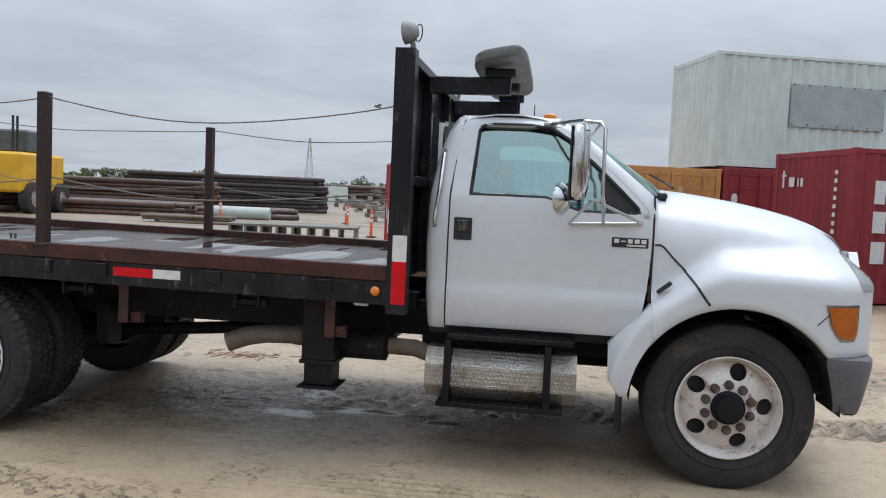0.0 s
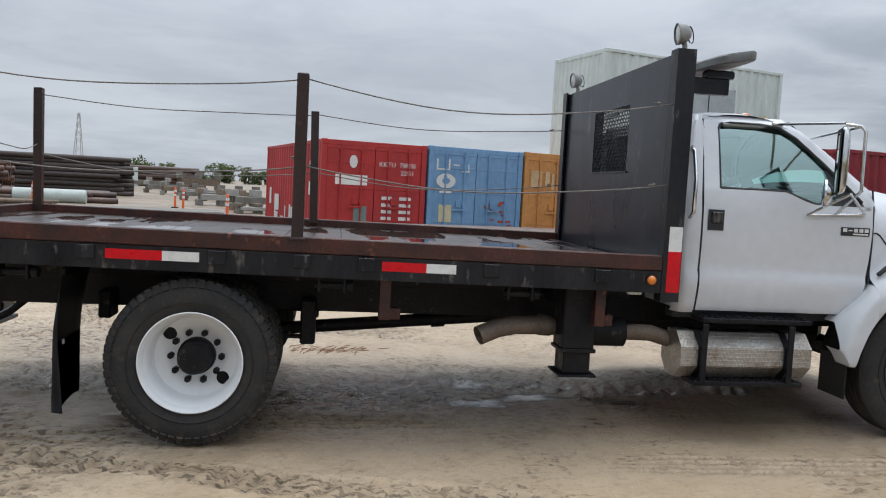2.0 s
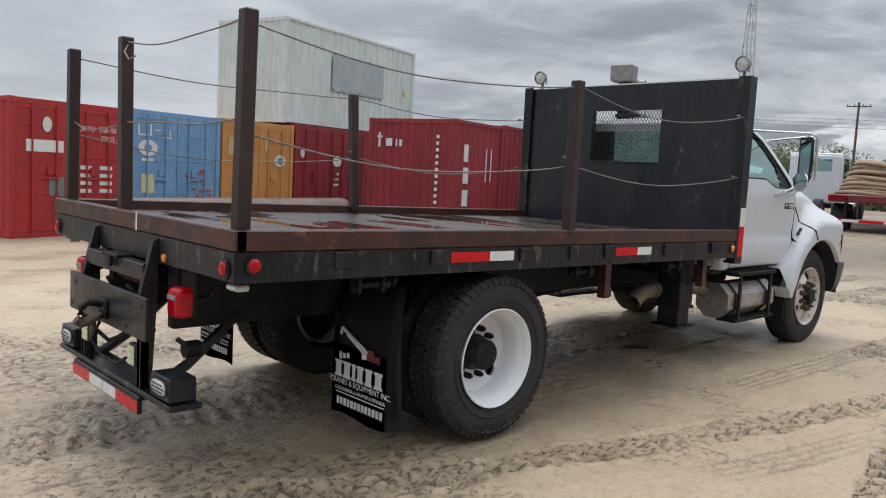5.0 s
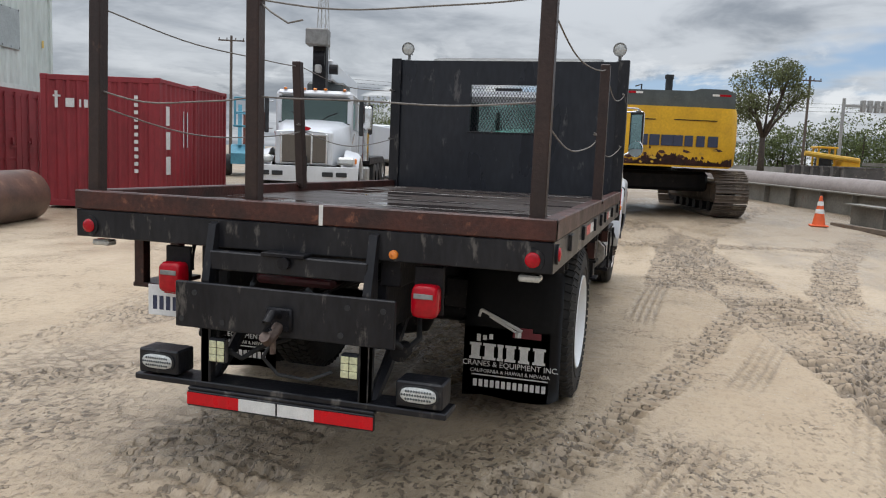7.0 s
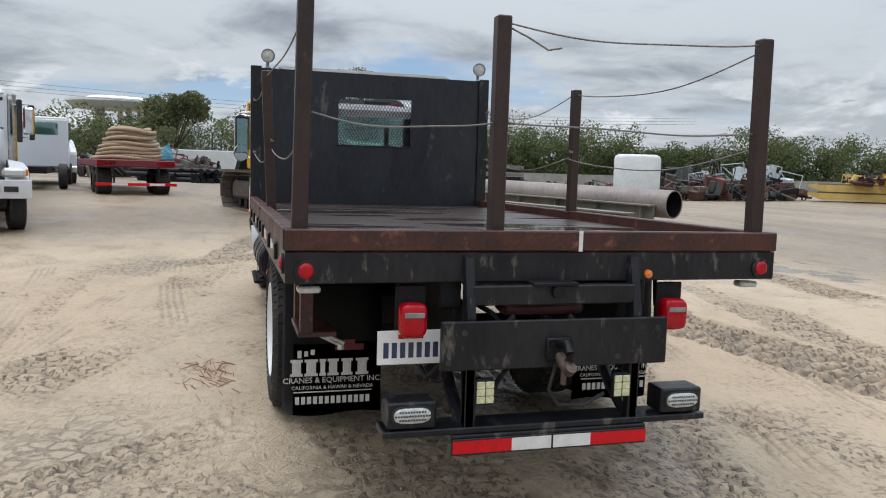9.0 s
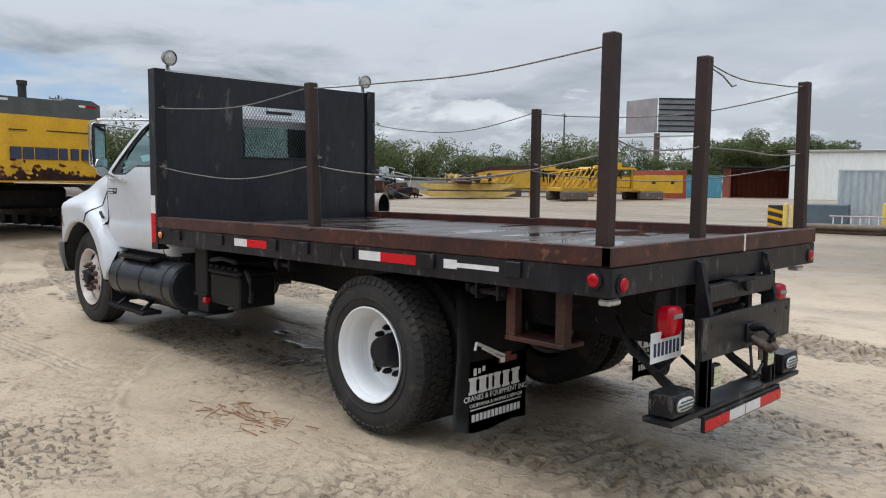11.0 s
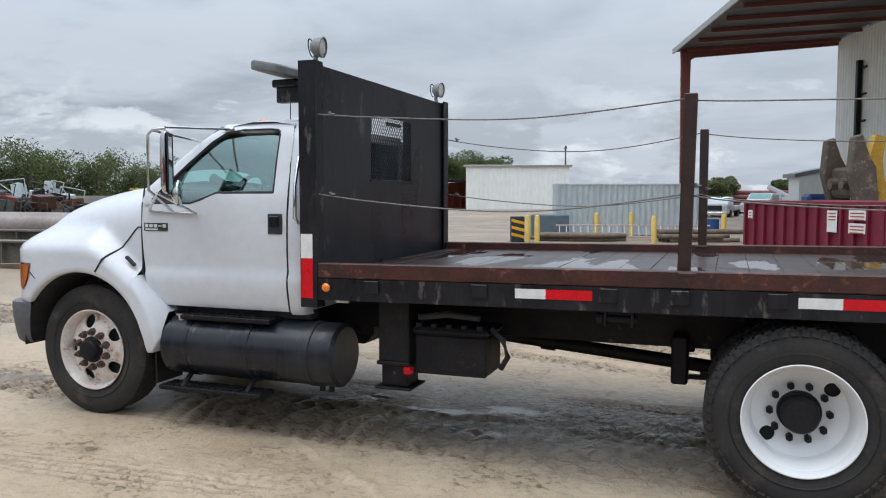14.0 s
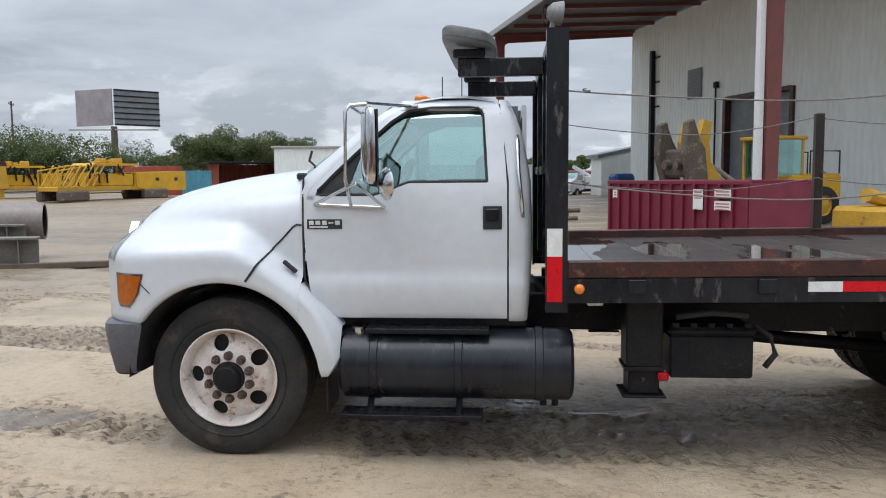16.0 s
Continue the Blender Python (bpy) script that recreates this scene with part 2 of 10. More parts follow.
GREYL = material("weathered_grey_housing", (0.26, 0.265, 0.26), (0.18, 0.18, 0.175), rough=0.55, scale=7, blend=0.7, dirt=(0.16, 0.14, 0.12), dirt_cover=0.6)
DARK = material("dark_interior", (0.03, 0.032, 0.034), (0.02, 0.02, 0.022), rough=0.8, scale=6)
SEAT = material("grey_seat_cloth", (0.10, 0.105, 0.11), (0.07, 0.07, 0.075), rough=0.9, scale=12)
GLASS = glass("green_tinted_glass", (0.42, 0.64, 0.59), 0.02, 0.24)
DGLASS = glass("dark_tinted_glass", (0.16, 0.26, 0.24), 0.03, 0.10)
RED = material("red_reflective_tape", (0.66, 0.006, 0.014), (0.54, 0.006, 0.012), rough=0.3, scale=20, blend=0.5, spec=0.3)
TAPEW = material("white_reflective_tape", (0.78, 0.78, 0.76), (0.66, 0.66, 0.64), rough=0.32, scale=20, blend=0.4, dirt=(0.3, 0.27, 0.24), dirt_cover=0.68, dirt_scale=12)
REDL = material("red_lamp_lens", (0.46, 0.004, 0.014), (0.34, 0.003, 0.010), rough=0.15, scale=30, coat=0.15, spec=0.25)
AMBER = material("amber_lamp_lens", (0.82, 0.24, 0.012), (0.7, 0.18, 0.01), rough=0.15, scale=30, coat=0.8)
CLEAR = material("clear_lamp_lens", (0.62, 0.64, 0.62), (0.45, 0.46, 0.45), rough=0.12, scale=60, coat=0.8)
LED = material("yellowish_led_lens", (0.72, 0.72, 0.45), (0.5, 0.5, 0.33), rough=0.2, scale=60)
WIRE = material("dirty_rope_wire", (0.22, 0.20, 0.18), (0.13, 0.12, 0.11), rough=0.7, scale=40)
PRINT = material("white_print", (0.70, 0.70, 0.68), rough=0.5, scale=20, blend=0.5)
PLATE = material("white_number_plate", (0.75, 0.76, 0.76), rough=0.35, scale=10, blend=0.2)
NAVY = material("dark_blue_print", (0.03, 0.04, 0.09), rough=0.5)
EXH = material("brown_exhaust_steel", (0.20, 0.155, 0.12), (0.14, 0.11, 0.09), rough=0.6, metal=0.3, scale=6, blend=0.8, dirt=(0.22, 0.17, 0.12), dirt_cover=0.6)
CRED = material("red_container_paint", (0.42, 0.022, 0.022), (0.32, 0.022, 0.022), rough=0.55, scale=1.2, blend=0.5, dirt=(0.10, 0.03, 0.022), dirt_cover=0.70, dirt_scale=2.5, stretch=(1, 1, 0.4))
CBLUE = material("blue_container_paint", (0.17, 0.32, 0.52), (0.13, 0.26, 0.43), rough=0.6, scale=1.3, blend=0.5, dirt=(0.20, 0.10, 0.06), dirt_cover=0.68, dirt_scale=2.5, stretch=(1, 1, 0.5))
CORAN = material("orange_container_paint", (0.55, 0.26, 0.075), (0.45, 0.20, 0.06), rough=0.6, scale=1.3, blend=0.5, dirt=(0.55, 0.45, 0.30), dirt_cover=0.67, dirt_scale=2.2)
CDARK = material("dark_red_container_paint", (0.27, 0.020, 0.028), (0.20, 0.017, 0.023), rough=0.6, scale=1.2, blend=0.5, dirt=(0.11, 0.035, 0.028), dirt_cover=0.66, dirt_scale=2.5, stretch=(1, 1, 0.35))
CGREY = material("pale_grey_container_paint", (0.62, 0.69, 0.65), (0.55, 0.615, 0.58), rough=0.55, scale=0.9, blend=0.4, dirt=(0.30, 0.28, 0.23), dirt_cover=0.70, dirt_scale=1.6, stretch=(1, 1, 0.3))
CSIL = material("silver_grey_container_paint", (0.50, 0.555, 0.57), (0.44, 0.49, 0.505), rough=0.55, scale=0.9, blend=0.5, dirt=(0.20, 0.15, 0.11), dirt_cover=0.66, dirt_scale=2.0, stretch=(1, 1, 0.3))
BAR = material("galvanised_bar", (0.45, 0.45, 0.44), (0.33, 0.32, 0.30), rough=0.45, metal=0.6, scale=9)
YEL = material("yellow_machine_paint", (0.72, 0.40, 0.012), (0.60, 0.33, 0.012), rough=0.45, scale=2, blend=0.4, dirt=(0.16, 0.07, 0.03), dirt_cover=0.66, dirt_scale=3)
YELW = material("worn_yellow_paint", (0.62, 0.36, 0.03), (0.5, 0.29, 0.03), rough=0.6, scale=2, blend=0.6, dirt=(0.16, 0.09, 0.045), dirt_cover=0.60, dirt_scale=2.5)
MGREY = material("machine_dark_grey", (0.085, 0.10, 0.10), (0.06, 0.07, 0.07), rough=0.5, scale=3, dirt=(0.2, 0.18, 0.15), dirt_cover=0.67)
TRACK = material("muddy_track_steel", (0.13, 0.10, 0.075), (0.08, 0.062, 0.05), rough=0.7, scale=6, blend=0.8, bump=0.3, dirt=(0.26, 0.21, 0.16), dirt_cover=0.56, per_object=0.2)
PIPE = material("brown_steel_pipe", (0.125, 0.068, 0.050), (0.070, 0.042, 0.034), rough=0.38, scale=2.5, blend=0.7, bump=0.15, per_object=0.35, dirt=(0.2, 0.12, 0.08), dirt_cover=0.6)
PIPEG = material("grey_steel_pipe", (0.26, 0.22, 0.20), (0.19, 0.155, 0.14), rough=0.42, scale=1.6, blend=0.6, bump=0.1, dirt=(0.15, 0.09, 0.065), dirt_cover=0.62)
PIPEW = material("pale_green_pipe", (0.45, 0.50, 0.47), (0.36, 0.40, 0.38), rough=0.5, scale=3)
BEAM = material("stained_steel_beam", (0.20, 0.19, 0.165), (0.14, 0.13, 0.11), rough=0.6, scale=2, blend=0.7, dirt=(0.13, 0.07, 0.04), dirt_cover=0.60, dirt_scale=1.5)
CONE = material("orange_cone", (0.80, 0.13, 0.03), (0.7, 0.11, 0.03), rough=0.55, scale=9)
MAROON = material("maroon_skip_paint", (0.19, 0.014, 0.038), (0.15, 0.012, 0.032), rough=0.5, scale=1.5, blend=0.4, dirt=(0.09, 0.035, 0.03), dirt_cover=0.68)
STEELR = material("red_oxide_steel", (0.19, 0.052, 0.046), (0.15, 0.044, 0.038), rough=0.55, scale=1.2, blend=0.4, dirt=(0.12, 0.05, 0.04), dirt_cover=0.7)
CLAD = material("pale_wall_cladding", (0.84, 0.86, 0.83), (0.79, 0.81, 0.78), rough=0.5, scale=0.4, blend=0.25, dirt=(0.55, 0.53, 0.47), dirt_cover=0.70, stretch=(1, 1, 0.25))
ROOFU = material("dull_roof_sheet", (0.22, 0.23, 0.24), (0.17, 0.18, 0.19), rough=0.6, scale=0.8)
BOLL = material("yellow_bollard_paint", (0.74, 0.53, 0.12), (0.64, 0.45, 0.11), rough=0.5, scale=3, dirt=(0.25, 0.18, 0.1), dirt_cover=0.7)
BARK = material("tree_bark", (0.075, 0.055, 0.04), (0.045, 0.035, 0.028), rough=0.9, scale=5, bump=0.4)
POLE = material("weathered_timber_pole", (0.13, 0.10, 0.08), (0.09, 0.07, 0.06), rough=0.85, scale=2, stretch=(1, 1, 0.2))
TANKW = material("white_tank_plastic", (0.68, 0.70, 0.70), (0.60, 0.62, 0.62), rough=0.5, scale=1.5, dirt=(0.45, 0.42, 0.36), dirt_cover=0.7)
CONC = material("pale_concrete", (0.36, 0.35, 0.32), (0.27, 0.26, 0.24), rough=0.8, scale=1.5, bump=0.2)
HOSE = material("tan_hose", (0.42, 0.31, 0.20), (0.32, 0.23, 0.15), rough=0.7, scale=4)
RCON = material("faded_rust_red_container", (0.22, 0.075, 0.055), (0.16, 0.055, 0.04), rough=0.6, scale=1.0, dirt=(0.12, 0.06, 0.045), dirt_cover=0.62)
FORMY = material("pale_yellow_form_paint", (0.62, 0.44, 0.13), (0.50, 0.34, 0.09), rough=0.6, scale=1.5, blend=0.6, dirt=(0.22, 0.12, 0.05), dirt_cover=0.62, dirt_scale=2.5)
CYAN = material("cyan_blue_paint", (0.10, 0.34, 0.45), (0.08, 0.26, 0.36), rough=0.55, scale=1.5, dirt=(0.2, 0.2, 0.19), dirt_cover=0.68)
ORED = material("orange_red_paint", (0.36, 0.07, 0.035), (0.28, 0.055, 0.03), rough=0.6, scale=1.2, dirt=(0.16, 0.05, 0.03), dirt_cover=0.66)
TIMBER = material("weathered_timber", (0.20, 0.15, 0.11), (0.13, 0.10, 0.075), rough=0.85, scale=4, per_object=0.25)
BRUSH = material("orange_brown_debris", (0.30, 0.12, 0.05), (0.2, 0.09, 0.045), rough=0.9, scale=20)
BLUED = material("blue_drum_plastic", (0.02, 0.08, 0.25), rough=0.5)
GREEN = material("green_door_paint", (0.20, 0.34, 0.24), rough=0.6)


def leaf_material(name, a, b):
    m = material(name, a, b, rough=0.75, scale=0.35, blend=0.8, fine=6)
    n, l = m.node_tree.nodes, m.node_tree.links
    bsdf = n["Principled BSDF"]
    geo = n.new("ShaderNodeNewGeometry")
    mr = n.new("ShaderNodeMapRange")
    mr.inputs["To Min"].default_value, mr.inputs["To Max"].default_value = 0.55, 1.35
    l.new(geo.outputs["Random Per Island"], mr.inputs["Value"])
    mx = n.new("ShaderNodeMix")
    mx.data_type, mx.blend_type = "RGBA", "MULTIPLY"
    mx.inputs["Factor"].default_value = 1
    l.new(bsdf.inputs["Base Color"].links[0].from_socket, mx.inputs["A"])
    l.new(mr.outputs[0], mx.inputs["B"])
    l.new(mx.outputs["Result"], bsdf.inputs["Base Color"])
    tr = n.new("ShaderNodeBsdfTranslucent")
    l.new(mx.outputs["Result"], tr.inputs["Color"])
    both = n.new("ShaderNodeMixShader")
    both.inputs[0].default_value = 0.45
    l.new(bsdf.outputs[0], both.inputs[1])
    l.new(tr.outputs[0], both.inputs[2])
    l.new(both.outputs[0], n["Material Output"].inputs["Surface"])
    return m


LEAF = leaf_material("tree_foliage", (0.150, 0.180, 0.070), (0.105, 0.130, 0.050))
LEAF2 = leaf_material("pale_foliage", (0.170, 0.185, 0.085), (0.12, 0.135, 0.06))
def ground_material():
    """Wet packed mud: pale crust, brown stretches, torn wheel tracks, crazed plates, crumbs, grit and thin standing
    water, with some shade painted in.
    """
    m = bpy.data.materials.new("wet_tan_mud")
    m.use_nodes = True
    n, l = m.node_tree.nodes, m.node_tree.links
    b = n["Principled BSDF"]
    co = n.new("ShaderNodeTexCoord")
    plane = n.new("ShaderNodeVectorMath")
    plane.operation = "MULTIPLY"
    plane.inputs[1].default_value = (1, 1, 0)
    l.new(co.outputs["Object"], plane.inputs[0])

    def noise_tex(scale, detail, rough=0.55, stretch=None, warp=0.0):
        t = n.new("ShaderNodeTexNoise")
        t.inputs["Scale"].default_value, t.inputs["Detail"].default_value = scale, detail
        t.inputs["Roughness"].default_value, t.inputs["Distortion"].default_value = rough, warp
        src = plane.outputs[0]
        if stretch:
            mp = n.new("ShaderNodeMapping")
            mp.inputs["Scale"].default_value = stretch
            l.new(src, mp.inputs["Vector"])
            src = mp.outputs[0]
        l.new(src, t.inputs["Vector"])
        return t

    def ramp(src, lo, hi, a=0.0, z=1.0):
        r = n.new("ShaderNodeMapRange")
        r.interpolation_type = "SMOOTHSTEP"
        r.inputs["From Min"].default_value, r.inputs["From Max"].default_value = lo, hi
        r.inputs["To Min"].default_value, r.inputs["To Max"].default_value = a, z
        l.new(src, r.inputs["Value"])
        return r.outputs[0]

    def mixc(f, a, z):
        x = n.new("ShaderNodeMix")
        x.data_type = "RGBA"
        l.new(f, x.inputs["Factor"])
        if isinstance(a, tuple):
            x.inputs["A"].default_value = rgb(*a)
        else:
            l.new(a, x.inputs["A"])
        x.inputs["B"].default_value = rgb(*z)
        return x.outputs["Result"]

    def calc(op, a, b, c=None):
        k = n.new("ShaderNodeMath")
        k.operation = op
        for i, v in enumerate((a, b, c)):
            if v is None:
                continue
            if isinstance(v, (int, float)):
                k.inputs[i].default_value = v
            else:
                l.new(v, k.inputs[i])
        return k.outputs[0]

    def layer(name):
        at = n.new("ShaderNodeAttribute")
        at.attribute_name = name
        sp = n.new("ShaderNodeSeparateColor")
        l.new(at.outputs["Color"], sp.inputs[0])
        return sp.outputs

    damp_shade, pool, torn = layer("damp_shade")
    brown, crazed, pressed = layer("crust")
    big = noise_tex(0.22, 5).outputs["Fac"]
    mid = noise_tex(1.3, 7, 0.62).outputs["Fac"]
    fine = noise_tex(8, 7, 0.70).outputs["Fac"]
    grit = noise_tex(60, 4, 0.65).outputs["Fac"]
    lump = noise_tex(15, 2.5, 0.55).outputs["Fac"]
    shred = noise_tex(30, 2.2, 0.55, (0.62, 1.0, 1.0)).outputs["Fac"]
    wet = noise_tex(0.55, 7, 0.62, (0.6, 1.0, 1.0)).outputs["Fac"]
    film = noise_tex(3.1, 6, 0.66, (0.55, 1.0, 1.0)).outputs["Fac"]

    # crumbs lie where the mud is torn and here and there elsewhere
    loose = calc("MAXIMUM", ramp(mid, 0.50, 0.63, 0.03, 0.65), ramp(torn, 0.05, 0.45))
    crumb = calc("MULTIPLY", ramp(lump, 0.575, 0.61), loose)
    chip = calc("MULTIPLY", ramp(shred, 0.575, 0.605), calc("MULTIPLY_ADD", loose, 0.8, 0.2))
    # cracks between plates of drying mud
    bent = n.new("ShaderNodeVectorMath")
    bent.operation = "MULTIPLY_ADD"
    soft = noise_tex(4, 4, 0.6)
    l.new(soft.outputs["Color"], bent.inputs[0])
    bent.inputs[1].default_value = (0.30, 0.30, 0.0)
    l.new(plane.outputs[0], bent.inputs[2])
    vor = n.new("ShaderNodeTexVoronoi")
    vor.feature = "DISTANCE_TO_EDGE"
    vor.inputs["Scale"].default_value = 8.0
    l.new(bent.outputs[0], vor.inputs["Vector"])
    crack = calc("MULTIPLY", ramp(vor.outputs["Distance"], 0.17, 0.03), calc("MULTIPLY", crazed, ramp(fine, 0.40, 0.54)))
    # single pale stones
    st = n.new("ShaderNodeTexVoronoi")
    st.inputs["Scale"].default_value = 38
    l.new(plane.outputs[0], st.inputs["Vector"])
    pick = n.new("ShaderNodeSeparateColor")
    l.new(st.outputs["Color"], pick.inputs[0])
    stone = calc("MULTIPLY", ramp(st.outputs["Distance"], 0.26, 0.16), ramp(pick.outputs["Red"], 0.955, 0.96))

    c = mixc(ramp(big, 0.35, 0.65), (0.52, 0.420, 0.300), (0.455, 0.358, 0.248))
    c = mixc(ramp(mid, 0.42, 0.64, 0, 0.65), c, (0.42, 0.325, 0.218))
    c = mixc(ramp(wet, 0.48, 0.62, 0, 0.55), c, (0.34, 0.256, 0.166))
    c = mixc(calc("MULTIPLY", brown, ramp(film, 0.30, 0.62, 1.0, 0.55)), c, (0.39, 0.292, 0.188))
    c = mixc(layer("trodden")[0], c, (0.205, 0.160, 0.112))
    c = mixc(ramp(fine, 0.50, 0.64, 0, 0.40), c, (0.31, 0.232, 0.150))
    c = mixc(ramp(grit, 0.58, 0.70, 0, 0.40), c, (0.20, 0.147, 0.096))
    # wet plates; below the bed their darkening also paints the truck's shade
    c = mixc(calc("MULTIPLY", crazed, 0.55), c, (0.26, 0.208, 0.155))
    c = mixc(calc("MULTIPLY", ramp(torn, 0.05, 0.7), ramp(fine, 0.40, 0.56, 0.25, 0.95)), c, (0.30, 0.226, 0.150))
    # wet dark, doubling as painted shade in track hollows and below the bed
    c = mixc(ramp(damp_shade, 0.0, 0.9, 0, 0.82), c, (0.165, 0.123, 0.081))
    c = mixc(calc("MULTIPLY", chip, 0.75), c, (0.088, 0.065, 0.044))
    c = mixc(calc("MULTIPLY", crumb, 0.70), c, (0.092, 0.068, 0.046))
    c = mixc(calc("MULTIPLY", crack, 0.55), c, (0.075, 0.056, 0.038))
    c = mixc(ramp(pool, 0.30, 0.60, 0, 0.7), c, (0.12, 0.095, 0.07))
    c = mixc(stone, c, (0.50, 0.47, 0.42))
    l.new(c, b.inputs["Base Color"])
    # a film of rain: glossy where it stands, duller on crumbs
    shine = calc("MAXIMUM", ramp(wet, 0.46, 0.62, 0, 0.75), calc("MAXIMUM", calc("MULTIPLY", crazed, 0.95), calc("MULTIPLY", pressed, 0.95)))
    shine = calc("MULTIPLY", shine, ramp(film, 0.36, 0.54, 0.35, 1.0))
    r1 = calc("MULTIPLY_ADD", shine, -0.38, 0.56)
    r1 = calc("ADD", r1, calc("MULTIPLY", crumb, 0.08))
    r2 = n.new("ShaderNodeMix")
    l.new(ramp(pool, 0.35, 0.65), r2.inputs["Factor"])
    l.new(r1, r2.inputs["A"])
    r2.inputs["B"].default_value = 0.10
    l.new(r2.outputs["Result"], b.inputs["Roughness"])
    bp = n.new("ShaderNodeBump")
    bp.inputs["Distance"].default_value = 0.03
    l.new(ramp(pool, 0.35, 0.65, 1.0, 0.15), bp.inputs["Strength"])
    h = calc("ADD", calc("MULTIPLY", grit, 0.20), calc("MULTIPLY", fine, 0.65))
    h = calc("MULTIPLY_ADD", crumb, 0.55, h)
    h = calc("MULTIPLY_ADD", chip, 0.28, h)
    h = calc("MULTIPLY_ADD", crack, -0.5, h)
    h = calc("MULTIPLY_ADD", stone, 0.25, h)
    l.new(h, bp.inputs["Height"])
    l.new(bp.outputs[0], b.inputs["Normal"])
    return m


MUD = ground_material()


# ---- mesh helpers ----
def mesh_object(name, bm, mat, parent=None, label="", smooth=False):
    me = bpy.data.meshes.new(name)
    bmesh.ops.recalc_face_normals(bm, faces=bm.faces)
    bm.to_mesh(me)
    bm.free()
    for m in mat if isinstance(mat, (list, tuple)) else [mat]:
        me.materials.append(m)
    if smooth:
        me.shade_smooth()
        if isinstance(smooth, float):
            me.set_sharp_from_angle(angle=radians(smooth))
    ob = new(name, me)
    if parent is not None:
        ob.parent = parent
    if label:
        ob["label"] = label
    return ob


def part(name, bm, mat, parent, label="", smooth=False):
    return mesh_object(name, bm, mat, parent, label, smooth)


def thing(name, place, label, category, group="", kind=""):
    """An Empty at the base of a thing, which holds its parts."""
    ob = new(name)
    ob.empty_display_size = 0.2
    ob.matrix_basis = place
    return tagged(ob, label, category, group, kind)


def box(bm, x0, x1, y0, y1, z0, z1, bevel=0.0, m=None, index=0):
    """A box, with chamfered edges when bevel is given."""
    xs, ys, zs = sorted((x0, x1)), sorted((y0, y1)), sorted((z0, z1))
    made = []
    v = [bm.verts.new((x, y, z)) for z in zs for y in ys for x in xs]
    f = [bm.faces.new([v[i] for i in q]) for q in ((0, 1, 3, 2), (4, 6, 7, 5), (0, 4, 5, 1), (2, 3, 7, 6), (0, 2, 6, 4), (1, 5, 7, 3))]
    made = v
    if bevel:
        bevel = min(bevel, 0.45 * min(xs[1] - xs[0], ys[1] - ys[0], zs[1] - zs[0]))
        edges = list({e for q in f for e in q.edges})
        res = bmesh.ops.bevel(bm, geom=edges, offset=bevel, segments=1, affect="EDGES")
        made = list({w for q in res["faces"] for w in q.verts})
        f = list({q for w in made for q in w.link_faces})
    for q in f:
        q.material_index = index
    if m is not None:
        bmesh.ops.transform(bm, matrix=m, verts=made)
    return made


def ring(bm, centre, axis, up, r, n, start=0.0, sx=1.0):
    a = Vector(axis).normalized()
    u = (Vector(up) - a * a.dot(Vector(up))).normalized()
    w = a.cross(u)
    c = Vector(centre)
    return [bm.verts.new(c + r * (math.cos(start + 2 * math.pi * i / n) * u + sx * math.sin(start + 2 * math.pi * i / n) * w)) for i in range(n)]


def skin(bm, rings, closed=True, cap0=False, cap1=False, index=0):
    for a, b in zip(rings, rings[1:]):
        k = len(a)
        for i in range(k if closed else k - 1):
            j = (i + 1) % k
            try:
                bm.faces.new((a[i], a[j], b[j], b[i])).material_index = index
            except ValueError:
                pass
    if cap0:
        bm.faces.new(rings[0]).material_index = index
    if cap1:
        bm.faces.new(rings[-1][::-1]).material_index = index


def rod(bm, p, q, r, n=10, r2=None, caps=True, index=0):
    p, q = Vector(p), Vector(q)
    a = q - p
    up = (0, 0, 1) if abs(a.normalized().z) < 0.9 else (1, 0, 0)
    skin(bm, [ring(bm, p, a, up, r, n), ring(bm, q, a, up, r if r2 is None else r2, n)], True, caps, caps, index)


def tube(bm, pts, r, n=8, caps=True, index=0):
    """A bent round bar through pts."""
    pts = [Vector(p) for p in pts]
    rings = []
    up = Vector((0.123, 0.077, 0.99))
    for i, p in enumerate(pts):
        a = (pts[min(i + 1, len(pts) - 1)] - pts[max(i - 1, 0)]).normalized()
        if abs(a.dot(up)) > 0.95:
            up = Vector((0.99, 0.1, 0.08))
        rings.append(ring(bm, p, a, up, r if not callable(r) else r(i / (len(pts) - 1)), n))
    skin(bm, rings, True, caps, caps, index)


def lathe(bm, profile, centre, axis, n=40, index=0, close=False):
    """Turns a profile of (distance along the axis, radius) round the axis."""
    a = Vector(axis).normalized()
    up = (0, 0, 1) if abs(a.z) < 0.9 else (1, 0, 0)
    rings = [ring(bm, Vector(centre) + a * d, a, up, max(r, 1e-4), n) for d, r in profile]
    skin(bm, rings, True, index=index)
    if close:
        skin(bm, [rings[-1], rings[0]], True, index=index)


def prism(bm, outline, y0, y1, plane="xz", index=0):
    """A flat outline, given in a plane, made thick."""
    def at(a, b, d):
        return {"xz": (a, d, b), "yz": (d, a, b), "xy": (a, b, d)}[plane]
    lo = [bm.verts.new(at(a, b, y0)) for a, b in outline]
    hi = [bm.verts.new(at(a, b, y1)) for a, b in outline]
    bm.faces.new(lo).material_index = index
    bm.faces.new(hi[::-1]).material_index = index
    skin(bm, [lo, hi], True, index=index)


